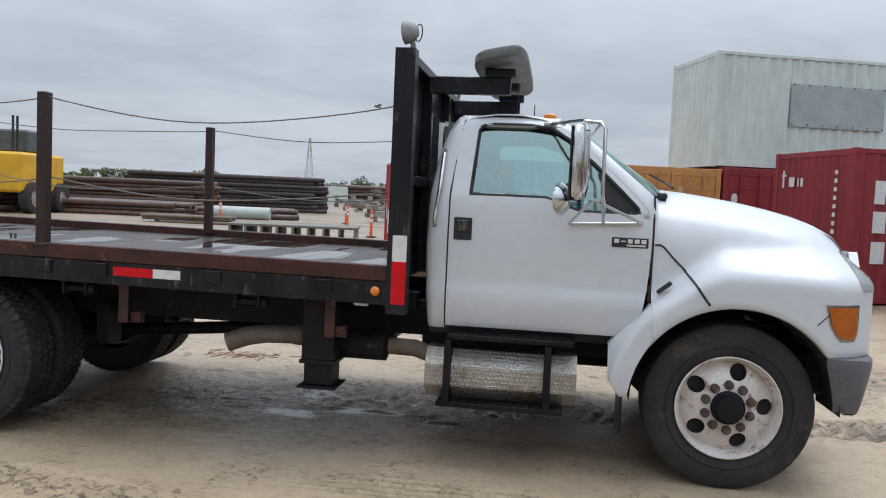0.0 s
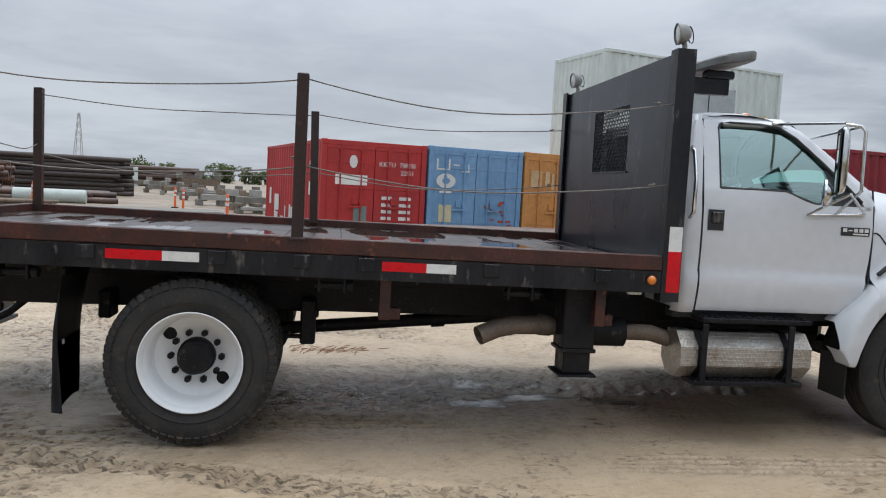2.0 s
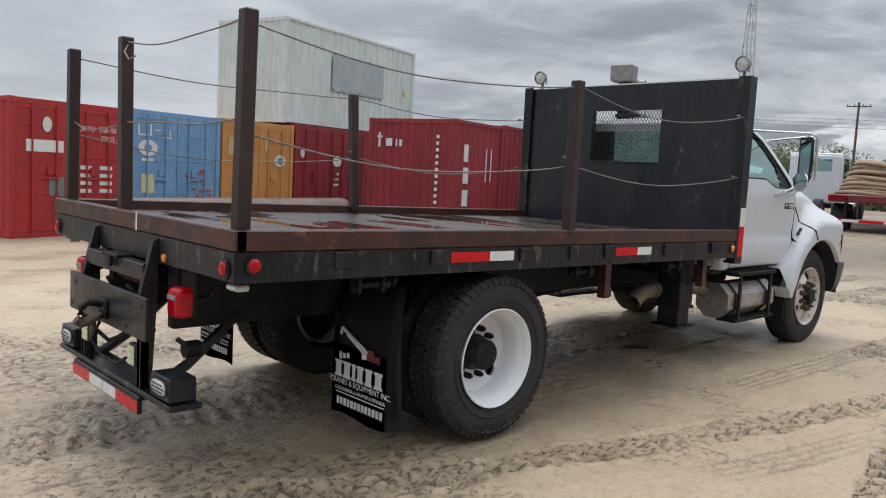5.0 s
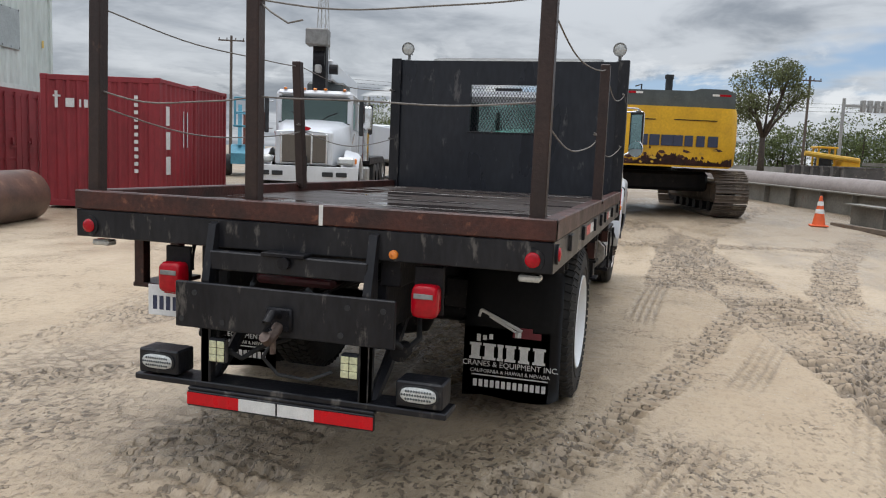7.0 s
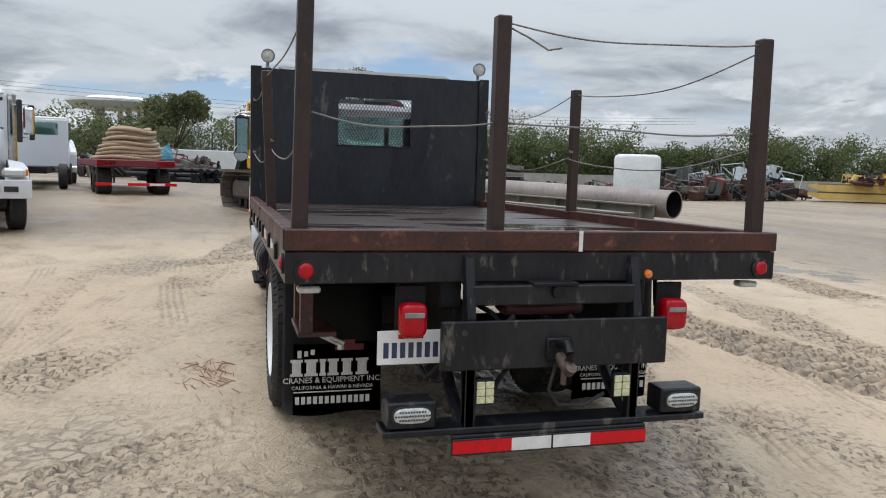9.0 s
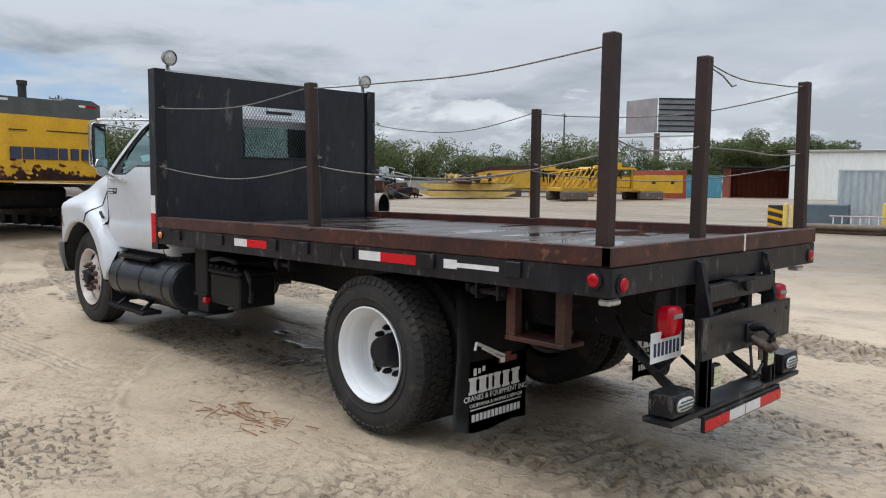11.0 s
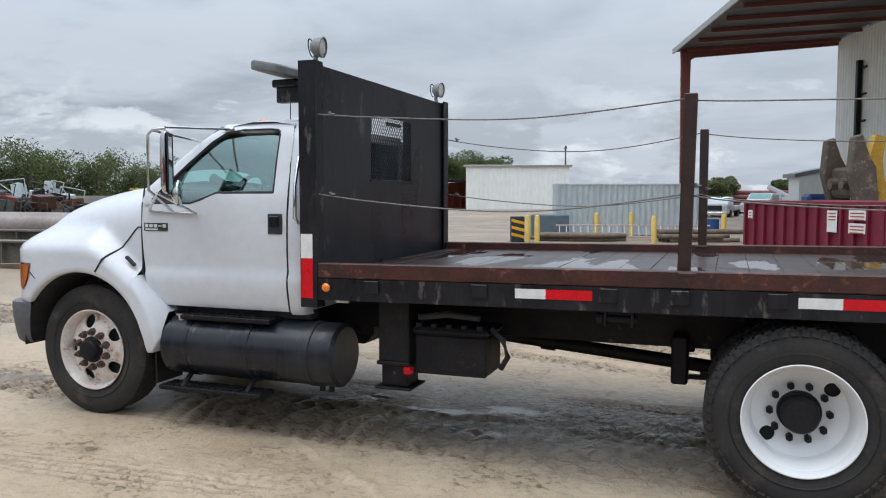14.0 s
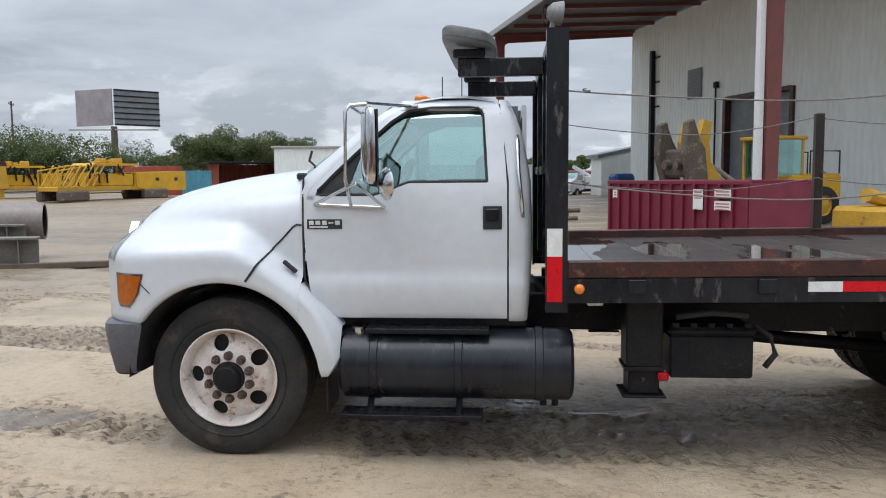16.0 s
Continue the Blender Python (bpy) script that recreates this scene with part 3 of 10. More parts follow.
def grid_surface(bm, rows, index=0):
    """A quad surface through rows of points."""
    vs = [[bm.verts.new(p) for p in row] for row in rows]
    for a, b in zip(vs, vs[1:]):
        for i in range(len(a) - 1):
            try:
                bm.faces.new((a[i], a[i + 1], b[i + 1], b[i])).material_index = index
            except ValueError:
                pass
    return vs


def lettering(name, text, size, m, mat, parent, depth=0.002, align="CENTER", squeeze=1.0, shear=0.0):
    """Raised letters in the built-in font, as a mesh in the plane of m (x along the line, y up)."""
    cu = bpy.data.curves.new(name, "FONT")
    cu.body, cu.size, cu.align_x, cu.align_y = text, size, align, "CENTER"
    cu.extrude, cu.shear, cu.resolution_u = depth, shear, 2
    tmp = bpy.data.objects.new(name, cu)
    scene.collection.objects.link(tmp)
    bpy.context.view_layer.update()
    me = bpy.data.meshes.new_from_object(tmp.evaluated_get(bpy.context.evaluated_depsgraph_get()))
    bpy.data.objects.remove(tmp)
    bpy.data.curves.remove(cu)
    me.name = name
    me.materials.clear()
    me.materials.append(mat)
    ob = new(name, me)
    ob.parent = parent
    ob.matrix_basis = m @ Matrix.Diagonal((squeeze, 1, 1, 1))
    return ob


def new_bm():
    return bmesh.new()


# ---- ground ----
def smooth(a, b, x):
    t = np.clip((x - a) / (b - a), 0, 1)
    return t * t * (3 - 2 * t)


def lie(x, y):
    """The lie of the yard: it rises gently ahead of the truck."""
    x, y = np.asarray(x, float), np.asarray(y, float)
    ahead = 0.010 * np.clip(x, 0, 5) + 0.020 * np.clip(x - 5, 0, 24) * smooth(5, 9, x)
    return ahead * smooth(-26, -8, y) - 0.016 * np.clip(-y - 5, 0, 22) * smooth(-58, -38, y)


def H(x, y):
    return float(lie(x, y))


def lattice(x, y, seed):
    """Smooth random heights on a unit lattice, -1 to 1."""
    rng = np.random.RandomState(seed)
    t = rng.rand(256, 256) * 2 - 1
    xi, yi = np.floor(x).astype(int), np.floor(y).astype(int)
    fx, fy = x - xi, y - yi
    fx, fy = fx * fx * (3 - 2 * fx), fy * fy * (3 - 2 * fy)
    g = lambda a, b: t[a % 256, b % 256]
    return (g(xi, yi) * (1 - fx) + g(xi + 1, yi) * fx) * (1 - fy) + (g(xi, yi + 1) * (1 - fx) + g(xi + 1, yi + 1) * fx) * fy


def cells(x, y, seed):
    """Distance to the nearest and second nearest of scattered points, one to a unit cell."""
    rng = np.random.RandomState(seed)
    jx, jy = rng.rand(128, 128), rng.rand(128, 128)
    xi, yi = np.floor(x).astype(int), np.floor(y).astype(int)
    f1, f2 = np.full(x.shape, 9.0), np.full(x.shape, 9.0)
    for i in (-1, 0, 1):
        for j in (-1, 0, 1):
            a, b = (xi + i) % 128, (yi + j) % 128
            d = np.hypot(xi + i + jx[a, b] - x, yi + j + jy[a, b] - y)
            f2 = np.minimum(f2, np.maximum(f1, d))
            f1 = np.minimum(f1, d)
    return f1, f2


def along(x, y, a, b, bend):
    """Distance along and across a line from a to b that bows sideways by bend, and its length."""
    ax, ay = a
    dx, dy = b[0] - ax, b[1] - ay
    length = math.hypot(dx, dy)
    dx, dy = dx / length, dy / length
    s = (x - ax) * dx + (y - ay) * dy
    u = np.clip(s / length, 0, 1)
    return s, (x - ax) * -dy + (y - ay) * dx - bend * 4 * u * (1 - u), length


def tyre_track(x, y, a, b, bend, width, depth, lug, seed):
    """A track torn by a lugged tyre or a crawler: ragged shreds across it and thrown-up edges. Gives relief, wet dark
    that also paints shade into the hollows, and where it lies.
    """
    s, d, length = along(x, y, a, b, bend)
    d = d + 0.05 * lattice(x * 1.7, y * 1.7, seed) + 0.02 * lattice(x * 7, y * 7, seed + 1)
    ends = smooth(0, 0.9, s) * smooth(length, length - 0.9, s)
    inside = smooth(width * 0.5 + 0.03, width * 0.5 - 0.03, np.abs(d)) * ends
    clear = np.clip(1.3 * lattice(x * 0.8, y * 0.8, seed + 2) + 0.95, 0.25, 1)
    slant = s + 0.35 * np.abs(d)
    bars = np.sin(2 * math.pi * slant / lug + 1.1 * lattice(s * 2.0, d * 3, seed + 3))
    shreds = lattice(slant * 15, d * 3.2, seed + 4) + 0.6 * lattice(slant * 29, d * 9, seed + 5)
    relief = np.tanh(1.1 * bars + 1.7 * shreds) * clear
    shoulder = np.exp(-((np.abs(d) - width * 0.55) / 0.035) ** 2) * ends * np.clip(0.2 + lattice(x * 6, y * 6, seed + 6), 0, 1)
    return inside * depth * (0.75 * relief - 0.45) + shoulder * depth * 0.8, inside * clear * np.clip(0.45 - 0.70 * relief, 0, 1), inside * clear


def tread_ribs(x, y, a, b, bend, width, depth, seed):
    """A lighter print of a road tyre: rows of small blocks along it with grooves between."""
    s, d, length = along(x, y, a, b, bend)
    inside = smooth(width * 0.5 + 0.012, width * 0.5 - 0.012, np.abs(d)) * smooth(0, 0.4, s) * smooth(length, length - 0.4, s)
    inside = inside * np.clip(1.7 * lattice(x * 0.9, y * 0.9, seed) + 0.75, 0, 1)
    groove = np.cos(2 * math.pi * d / 0.075)
    row = np.floor(d / 0.075 + 0.5)
    block = np.sin(2 * math.pi * (s / 0.062 + 0.5 * (row % 2) + 0.2 * lattice(x * 5, y * 5, seed + 1)))
    relief = np.tanh(2.0 * groove + 1.0 * block + 1.2 * lattice(x * 11, y * 11, seed + 2))
    # the second value darkens the grooves: wet mud and painted shade together
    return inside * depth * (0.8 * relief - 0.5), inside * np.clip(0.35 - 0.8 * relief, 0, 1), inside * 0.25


def axis_lines(lo, hi, step, far):
    mid = np.arange(lo, hi + step / 2, step)
    grow = step * 1.045 ** np.arange(1, 500)
    out = np.cumsum(grow)
    out = out[out < far]
    return np.concatenate([(lo - out)[::-1], mid, hi + out])


def blob(x, y, cx, cy, rx, ry):
    return np.exp(-(((x - cx) / rx) ** 2 + ((y - cy) / ry) ** 2))


def build_ground():
    gx, gy = axis_lines(-4.4, 6.6, 0.022, 2200), axis_lines(-4.2, 4.2, 0.022, 2200)
    x, y = np.meshgrid(gx, gy)
    z = lie(x, y)
    near = smooth(60, 12, np.hypot(x - 1, y))
    z += near * (0.016 * lattice(x * 0.7, y * 0.7, 1) + 0.008 * lattice(x * 2.3, y * 2.3, 2))
    torn, damp_shade = np.zeros_like(x), np.zeros_like(x)
    pressed = np.zeros_like(x)
    for k, (a, b, bend, w, dep, lug, dark) in enumerate((
        ((-2.2, -3.85), (14, -0.75), -0.2, 1.0, 0.036, 0.17, 1.0), ((-3.5, -0.5), (4.0, -2.6), -0.1, 0.30, 0.020, 0.12, 0.45),
        ((3.0, -6.8), (16, -9.5), 0.5, 0.9, 0.036, 0.19, 0.9), ((-4.2, -3.0), (3.4, -5.0), -0.12, 0.32, 0.020, 0.12, 0.5),
        ((-6, 0.3), (6.5, 0.5), 0.1, 0.9, 0.020, 0.15, 0.35), ((4.2, -1.9), (24, -6.5), 1.3, 0.85, 0.030, 0.17, 0.9),
        ((-1, -3.3), (21, -10.5), 2.0, 0.6, 0.026, 0.16, 0.6), ((-7, -3.6), (12, -6.6), 0.6, 0.5, 0.024, 0.16, 0.5),
        ((-7.5, -4.0), (-2.5, 4.8), 0.6, 0.42, 0.020, 0.14, 0.4), ((-6, 2.2), (9, 3.1), 0.5, 0.30, 0.016, 0.12, 0.25),
        ((4.5, 1.9), (12, 0.2), 0.3, 0.6, 0.030, 0.17, 0.8), ((5.0, 0.6), (13, -1.6), 0.4, 0.55, 0.030, 0.17, 0.8),
        ((-3, 1.6), (-12, 5.5), 0.5, 0.5, 0.024, 0.15, 0.5), ((0.1, 3.0), (3.6, 1.0), 0.35, 0.75, 0.026, 0.17, 0.7),
        ((0.2, 0.8), (-2.6, 4.4), 0.15, 0.46, 0.026, 0.10, 0.6), ((6, 3.5), (10, -6), 0.8, 0.6, 0.028, 0.17, 0.7),
    )):
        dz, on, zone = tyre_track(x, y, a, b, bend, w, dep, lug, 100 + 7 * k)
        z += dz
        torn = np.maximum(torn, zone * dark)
        damp_shade = np.maximum(damp_shade, on * dark)
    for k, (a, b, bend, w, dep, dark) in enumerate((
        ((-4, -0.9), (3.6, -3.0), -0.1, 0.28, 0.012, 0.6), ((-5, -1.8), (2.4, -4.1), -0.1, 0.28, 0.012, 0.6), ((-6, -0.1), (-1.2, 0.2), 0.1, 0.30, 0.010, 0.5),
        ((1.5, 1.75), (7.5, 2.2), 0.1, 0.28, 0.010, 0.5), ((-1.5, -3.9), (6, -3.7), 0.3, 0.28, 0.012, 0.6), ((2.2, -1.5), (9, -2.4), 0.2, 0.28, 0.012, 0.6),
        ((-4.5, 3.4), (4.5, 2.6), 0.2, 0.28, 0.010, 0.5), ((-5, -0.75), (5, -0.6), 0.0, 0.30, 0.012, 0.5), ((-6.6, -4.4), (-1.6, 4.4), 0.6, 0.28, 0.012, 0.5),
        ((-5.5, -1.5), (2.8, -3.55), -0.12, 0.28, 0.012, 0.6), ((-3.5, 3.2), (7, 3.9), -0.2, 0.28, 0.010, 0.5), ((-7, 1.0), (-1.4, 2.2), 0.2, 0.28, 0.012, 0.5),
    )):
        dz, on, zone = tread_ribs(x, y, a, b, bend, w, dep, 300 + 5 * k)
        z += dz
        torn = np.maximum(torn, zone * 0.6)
        damp_shade = np.maximum(damp_shade, on * dark)
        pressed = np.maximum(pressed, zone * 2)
    # trampled wet mud behind and below the bed; below it the dark also paints in the truck's shade
    trample_shade = np.clip(blob(x, y, -1.9, -1.5, 1.7, 1.1) + 0.9 * blob(x, y, -2.3, 1.7, 1.5, 1.2) + blob(x, y, 0.2, 0.0, 1.6, 0.8) + 0.8 * blob(x, y, 6.6, 2.4, 1.6, 1.0) + 0.7 * blob(x, y, 3.0, 0.0, 2.0, 0.8), 0, 1)
    trample_shade = trample_shade * np.clip(1.2 * lattice(x * 1.3, y * 1.9, 71) + 0.65, 0, 1)
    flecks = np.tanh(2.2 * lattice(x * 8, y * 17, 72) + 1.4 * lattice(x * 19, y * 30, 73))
    z += trample_shade * 0.010 * flecks
    torn = np.maximum(torn, 0.55 * trample_shade)
    damp_shade = np.maximum(damp_shade, trample_shade * np.clip(0.10 - 0.55 * flecks, 0, 0.6))
    pressed = np.maximum(pressed, trample_shade)
    # plates of crazed wet mud, smooth brown stretches and loose clods
    # the patch at (1.6, 0.1), below the bed, also paints the truck's shade
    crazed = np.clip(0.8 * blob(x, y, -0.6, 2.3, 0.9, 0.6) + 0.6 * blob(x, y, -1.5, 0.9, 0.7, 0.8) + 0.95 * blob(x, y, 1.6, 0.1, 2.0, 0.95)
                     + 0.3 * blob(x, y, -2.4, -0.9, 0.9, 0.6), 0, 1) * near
    brown = np.clip(blob(x, y, 2.8, -2.7, 4.2, 1.3) + blob(x, y, 1.8, 3.0, 4.4, 1.6) + 0.9 * blob(x, y, 7.0, 2.6, 2.4, 1.8) + 0.8 * blob(x, y, -2.7, -0.2, 1.1, 1.4) + 0.5 * lattice(x * 0.4, y * 0.4, 51), 0, 1)
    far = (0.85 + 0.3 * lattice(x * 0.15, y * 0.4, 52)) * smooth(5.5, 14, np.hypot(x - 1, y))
    h1, _ = cells(x * 5.3, y * 5.3, 36)
    lumpy = np.clip(1.3 * lattice(x * 0.62, y * 0.62, 37) + 0.1, 0, 1)
    clod = smooth(0.22, 0.06, h1 + 0.10 * lattice(x * 21, y * 21, 43)) * np.clip(2.5 * lattice(x * 5.3, y * 5.3, 40) - 0.8, 0, 1) * lumpy
    z += near * 0.020 * clod
    damp_shade = np.maximum(damp_shade, 0.6 * clod)
    rough = np.clip(lattice(x * 0.45, y * 0.45, 3) + 0.35, 0, 1)
    z += near * rough * (0.006 * lattice(x * 6.1, y * 6.1, 4) + 0.007 * np.abs(lattice(x * 11.3, y * 9.1, 6)))
    # standing water lies level in the hollows
    pool = np.clip(0.75 * blob(x, y, 2.6, 0.0, 1.5, 0.8) + 0.9 * blob(x, y, 6.2, -8.2, 2.6, 1.9) + 0.7 * blob(x, y, 6.6, 0.4, 1.2, 0.6)
                   + 0.5 * blob(x, y, -1.9, -0.4, 0.9, 0.9) + 0.6 * blob(x, y, 4.2, 1.6, 0.5, 0.25) + 0.5 * blob(x, y, 11, 3.2, 4, 1.2), 0, 1)
    pool = np.clip(pool * (0.70 + 1.0 * lattice(x * 2.6, y * 5.1, 41) + 0.3 * lattice(x * 9, y * 16, 44)) - 0.14
                   + 0.25 * np.clip(lattice(x * 0.9, y * 1.5, 42) - 0.62, 0, 1) * 3 - 25 * np.clip(z - lie(x, y), 0, 0.05), 0, 1)
    for wx, wy in ((0, -1), (0, 1), (4.86, -0.93), (4.86, 0.93)):
        flat = np.exp(-(((x - wx) / 0.42) ** 2 + ((y - wy) / 0.42) ** 2) ** 2)
        z = z * (1 - flat) + flat * (lie(x, y) - 0.006)
    ny, nx = x.shape
    idx = np.arange(nx * ny).reshape(ny, nx)
    quads = np.stack([idx[:-1, :-1], idx[:-1, 1:], idx[1:, 1:], idx[1:, :-1]], -1).reshape(-1, 4)
    me = bpy.data.meshes.new("ground")
    me.vertices.add(nx * ny)
    me.vertices.foreach_set("co", np.stack([x, y, z], -1).astype(np.float32).ravel())
    me.loops.add(quads.size)
    me.loops.foreach_set("vertex_index", quads.astype(np.int32).ravel())
    me.polygons.add(len(quads))
    me.polygons.foreach_set("loop_start", np.arange(0, quads.size, 4, dtype=np.int32))
    me.update(calc_edges=True)
    for name, layers in (("damp_shade", (damp_shade, pool, torn)), ("crust", (brown, crazed, pressed)), ("trodden", (far, far, far))):
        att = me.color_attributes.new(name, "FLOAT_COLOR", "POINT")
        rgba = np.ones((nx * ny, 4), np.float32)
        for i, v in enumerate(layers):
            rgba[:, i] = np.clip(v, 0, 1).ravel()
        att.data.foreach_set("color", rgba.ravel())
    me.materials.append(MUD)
    me.shade_smooth()
    return tagged(new("ground", me), "wet tan mud yard with tyre tracks and puddles", "ground", kind="structure")


build_ground()

# ---- the flatbed truck ----
truck = thing("flatbed_truck", pose(0, 0, 0), "white medium-duty flatbed truck with black headboard and rusty stake bed", "truck")


def tyre(cx, cy, cz, side, radius, width, lugs, rim_r=0.292):
    """A tyre with rounded shoulders and tread blocks, its outer face towards side."""
    bm = new_bm()
    w = width / 2
    ribs = [] if lugs else [(q, r) for c in (-0.52, -0.18, 0.18, 0.52) for q, r in ((c * w - 0.007, radius - 0.008), (c * w - 0.005, radius - 0.022), (c * w + 0.005, radius - 0.022), (c * w + 0.007, radius - 0.008))]
    prof = [(-w * 0.80, rim_r), (-w * 0.98, rim_r + 0.05), (-w, radius * 0.80), (-w * 0.93, radius - 0.035), (-w * 0.78, radius - 0.012), *ribs,
            (w * 0.78, radius - 0.012), (w * 0.93, radius - 0.035), (w, radius * 0.80), (w * 0.98, rim_r + 0.05), (w * 0.80, rim_r)]
    lathe(bm, prof, (cx, cy, cz), (0, side, 0), 56)
    for d, r in ((w * 1.0, radius * 0.72), (w * 0.985, rim_r + 0.07)):
        lathe(bm, [(d - 0.006, r - 0.008), (d + 0.004, r), (d - 0.006, r + 0.008)], (cx, cy, cz), (0, side, 0), 56)
    if lugs == "blocks":
        bm.free()
        bm = new_bm()
        for k in range(58):
            a = 2 * math.pi * k / 58
            for lane, shift in ((-0.66, 0.0), (-0.22, 0.5), (0.22, 0.0), (0.66, 0.5)):
                m = Matrix.Translation((cx, cy, cz)) @ Matrix.Rotation(a + shift * math.pi / 29, 4, "Y") @ Matrix.Translation((0, lane * w, radius - 0.006))
                box(bm, -0.020, 0.020, -w * 0.18, w * 0.18, -0.012, 0.005, 0, m @ Matrix.Rotation(0.25 * (1 if lane > 0 else -1), 4, "Z"))
            for e in (-1, 1):
                m = Matrix.Translation((cx, cy, cz)) @ Matrix.Rotation(a, 4, "Y") @ Matrix.Translation((0, e * w * 0.90, radius - 0.030)) @ Matrix.Rotation(-e * 0.9, 4, "X")
                box(bm, -0.017, 0.017, -0.022, 0.022, -0.006, 0.005, 0, m)
    return bm


def disc_with_holes(bm, centre, side, r_in, r_out, holes, hole_r, hole_at, d_in, d_out, turn=0.0, thick=0.012, n_seg=80):
    """A dished wheel disc between two radii with round hand holes through it."""
    cx, cy, cz = centre
    nr = 34
    grid = {}
    keep = lambda r, a: all((r * math.cos(a) - hole_at * math.cos(h)) ** 2 + (r * math.sin(a) - hole_at * math.sin(h)) ** 2 > hole_r ** 2
                            for h in [turn + 2 * math.pi * k / holes for k in range(holes)])
    for layer in (0, 1):
        for i in range(nr + 1):
            r = r_in + (r_out - r_in) * i / nr
            d = d_in + (d_out - d_in) * (i / nr) ** 1.5 - layer * thick
            for j in range(n_seg):
                a = 2 * math.pi * j / n_seg
                grid[layer, i, j] = bm.verts.new((cx + r * math.cos(a), cy + side * d, cz + r * math.sin(a)))
    for layer in (0, 1):
        for i in range(nr):
            for j in range(n_seg):
                rm, am = r_in + (r_out - r_in) * (i + 0.5) / nr, 2 * math.pi * (j + 0.5) / n_seg
                if keep(rm, am):
                    bm.faces.new([grid[layer, p, q % n_seg] for p, q in ((i, j), (i, j + 1), (i + 1, j + 1), (i + 1, j))])
    bmesh.ops.delete(bm, geom=[v for v in bm.verts if not v.link_faces], context="VERTS")
    rim_of = [(cx + hole_at * math.cos(turn + 2 * math.pi * k / holes), cz + hole_at * math.sin(turn + 2 * math.pi * k / holes)) for k in range(holes)]
    for v in {v for e in bm.edges if e.is_boundary for v in e.verts}:  # round the edge of each hole
        for hx, hz in rim_of:
            d = math.hypot(v.co.x - hx, v.co.z - hz)
            if 0.5 * hole_r < d < 1.4 * hole_r:
                v.co.x, v.co.z = hx + (v.co.x - hx) * hole_r / d, hz + (v.co.z - hz) * hole_r / d


def wheel_front(side):
    cx, cy, cz, out = 4.85, side * 0.93, 0.529, side
    w = part("front_wheel", tyre(cx, cy, cz, side, 0.496, 0.27, False), RUBBER, truck, "worn black tyre on a rust-marked white steel wheel", 40.0)
    bm = new_bm()
    lathe(bm, [(0.085, 0.275), (0.12, 0.300), (0.132, 0.303), (0.135, 0.296), (0.118, 0.284), (0.06, 0.262), (0.035, 0.262)], (cx, cy, cz), (0, side, 0), 56)
    part("rim", bm, RIMF, w, smooth=40.0)
    bm = new_bm()
    disc_with_holes(bm, (cx, cy, cz), side, 0.095, 0.268, 5, 0.049, 0.212, 0.120, 0.050, turn=radians(75), n_seg=150)
    part("wheel_disc", bm, RIMF, w, "white steel disc with five hand holes", 40.0)
    bm = new_bm()
    lathe(bm, [(0.03, 0.27), (0.02, 0.01)], (cx, cy, cz), (0, side, 0), 40)
    part("brake_drum", bm, DARK, w)
    bm = new_bm()
    lathe(bm, [(0.115, 0.100), (0.135, 0.096), (0.14, 0.084), (0.165, 0.080), (0.178, 0.068), (0.182, 0.02), (0.182, 0.0)], (cx, cy, cz), (0, side, 0), 32)
    part("hub", bm, CHASSIS, w, "black wheel hub", 35.0)
    for k in range(10):
        a = 2 * math.pi * (k + 0.5) / 10
        bm = new_bm()
        p = Vector((cx + 0.132 * math.cos(a), cy, cz + 0.132 * math.sin(a)))
        rod(bm, p + Vector((0, side * 0.10, 0)), p + Vector((0, side * 0.124, 0)), 0.028, 14)
        rod(bm, p + Vector((0, side * 0.12, 0)), p + Vector((0, side * 0.15, 0)), 0.021, 6)
        rod(bm, p + Vector((0, side * 0.15, 0)), p + Vector((0, side * 0.168, 0)), 0.010, 8)
        part("wheel_nut", bm, NUT, w)


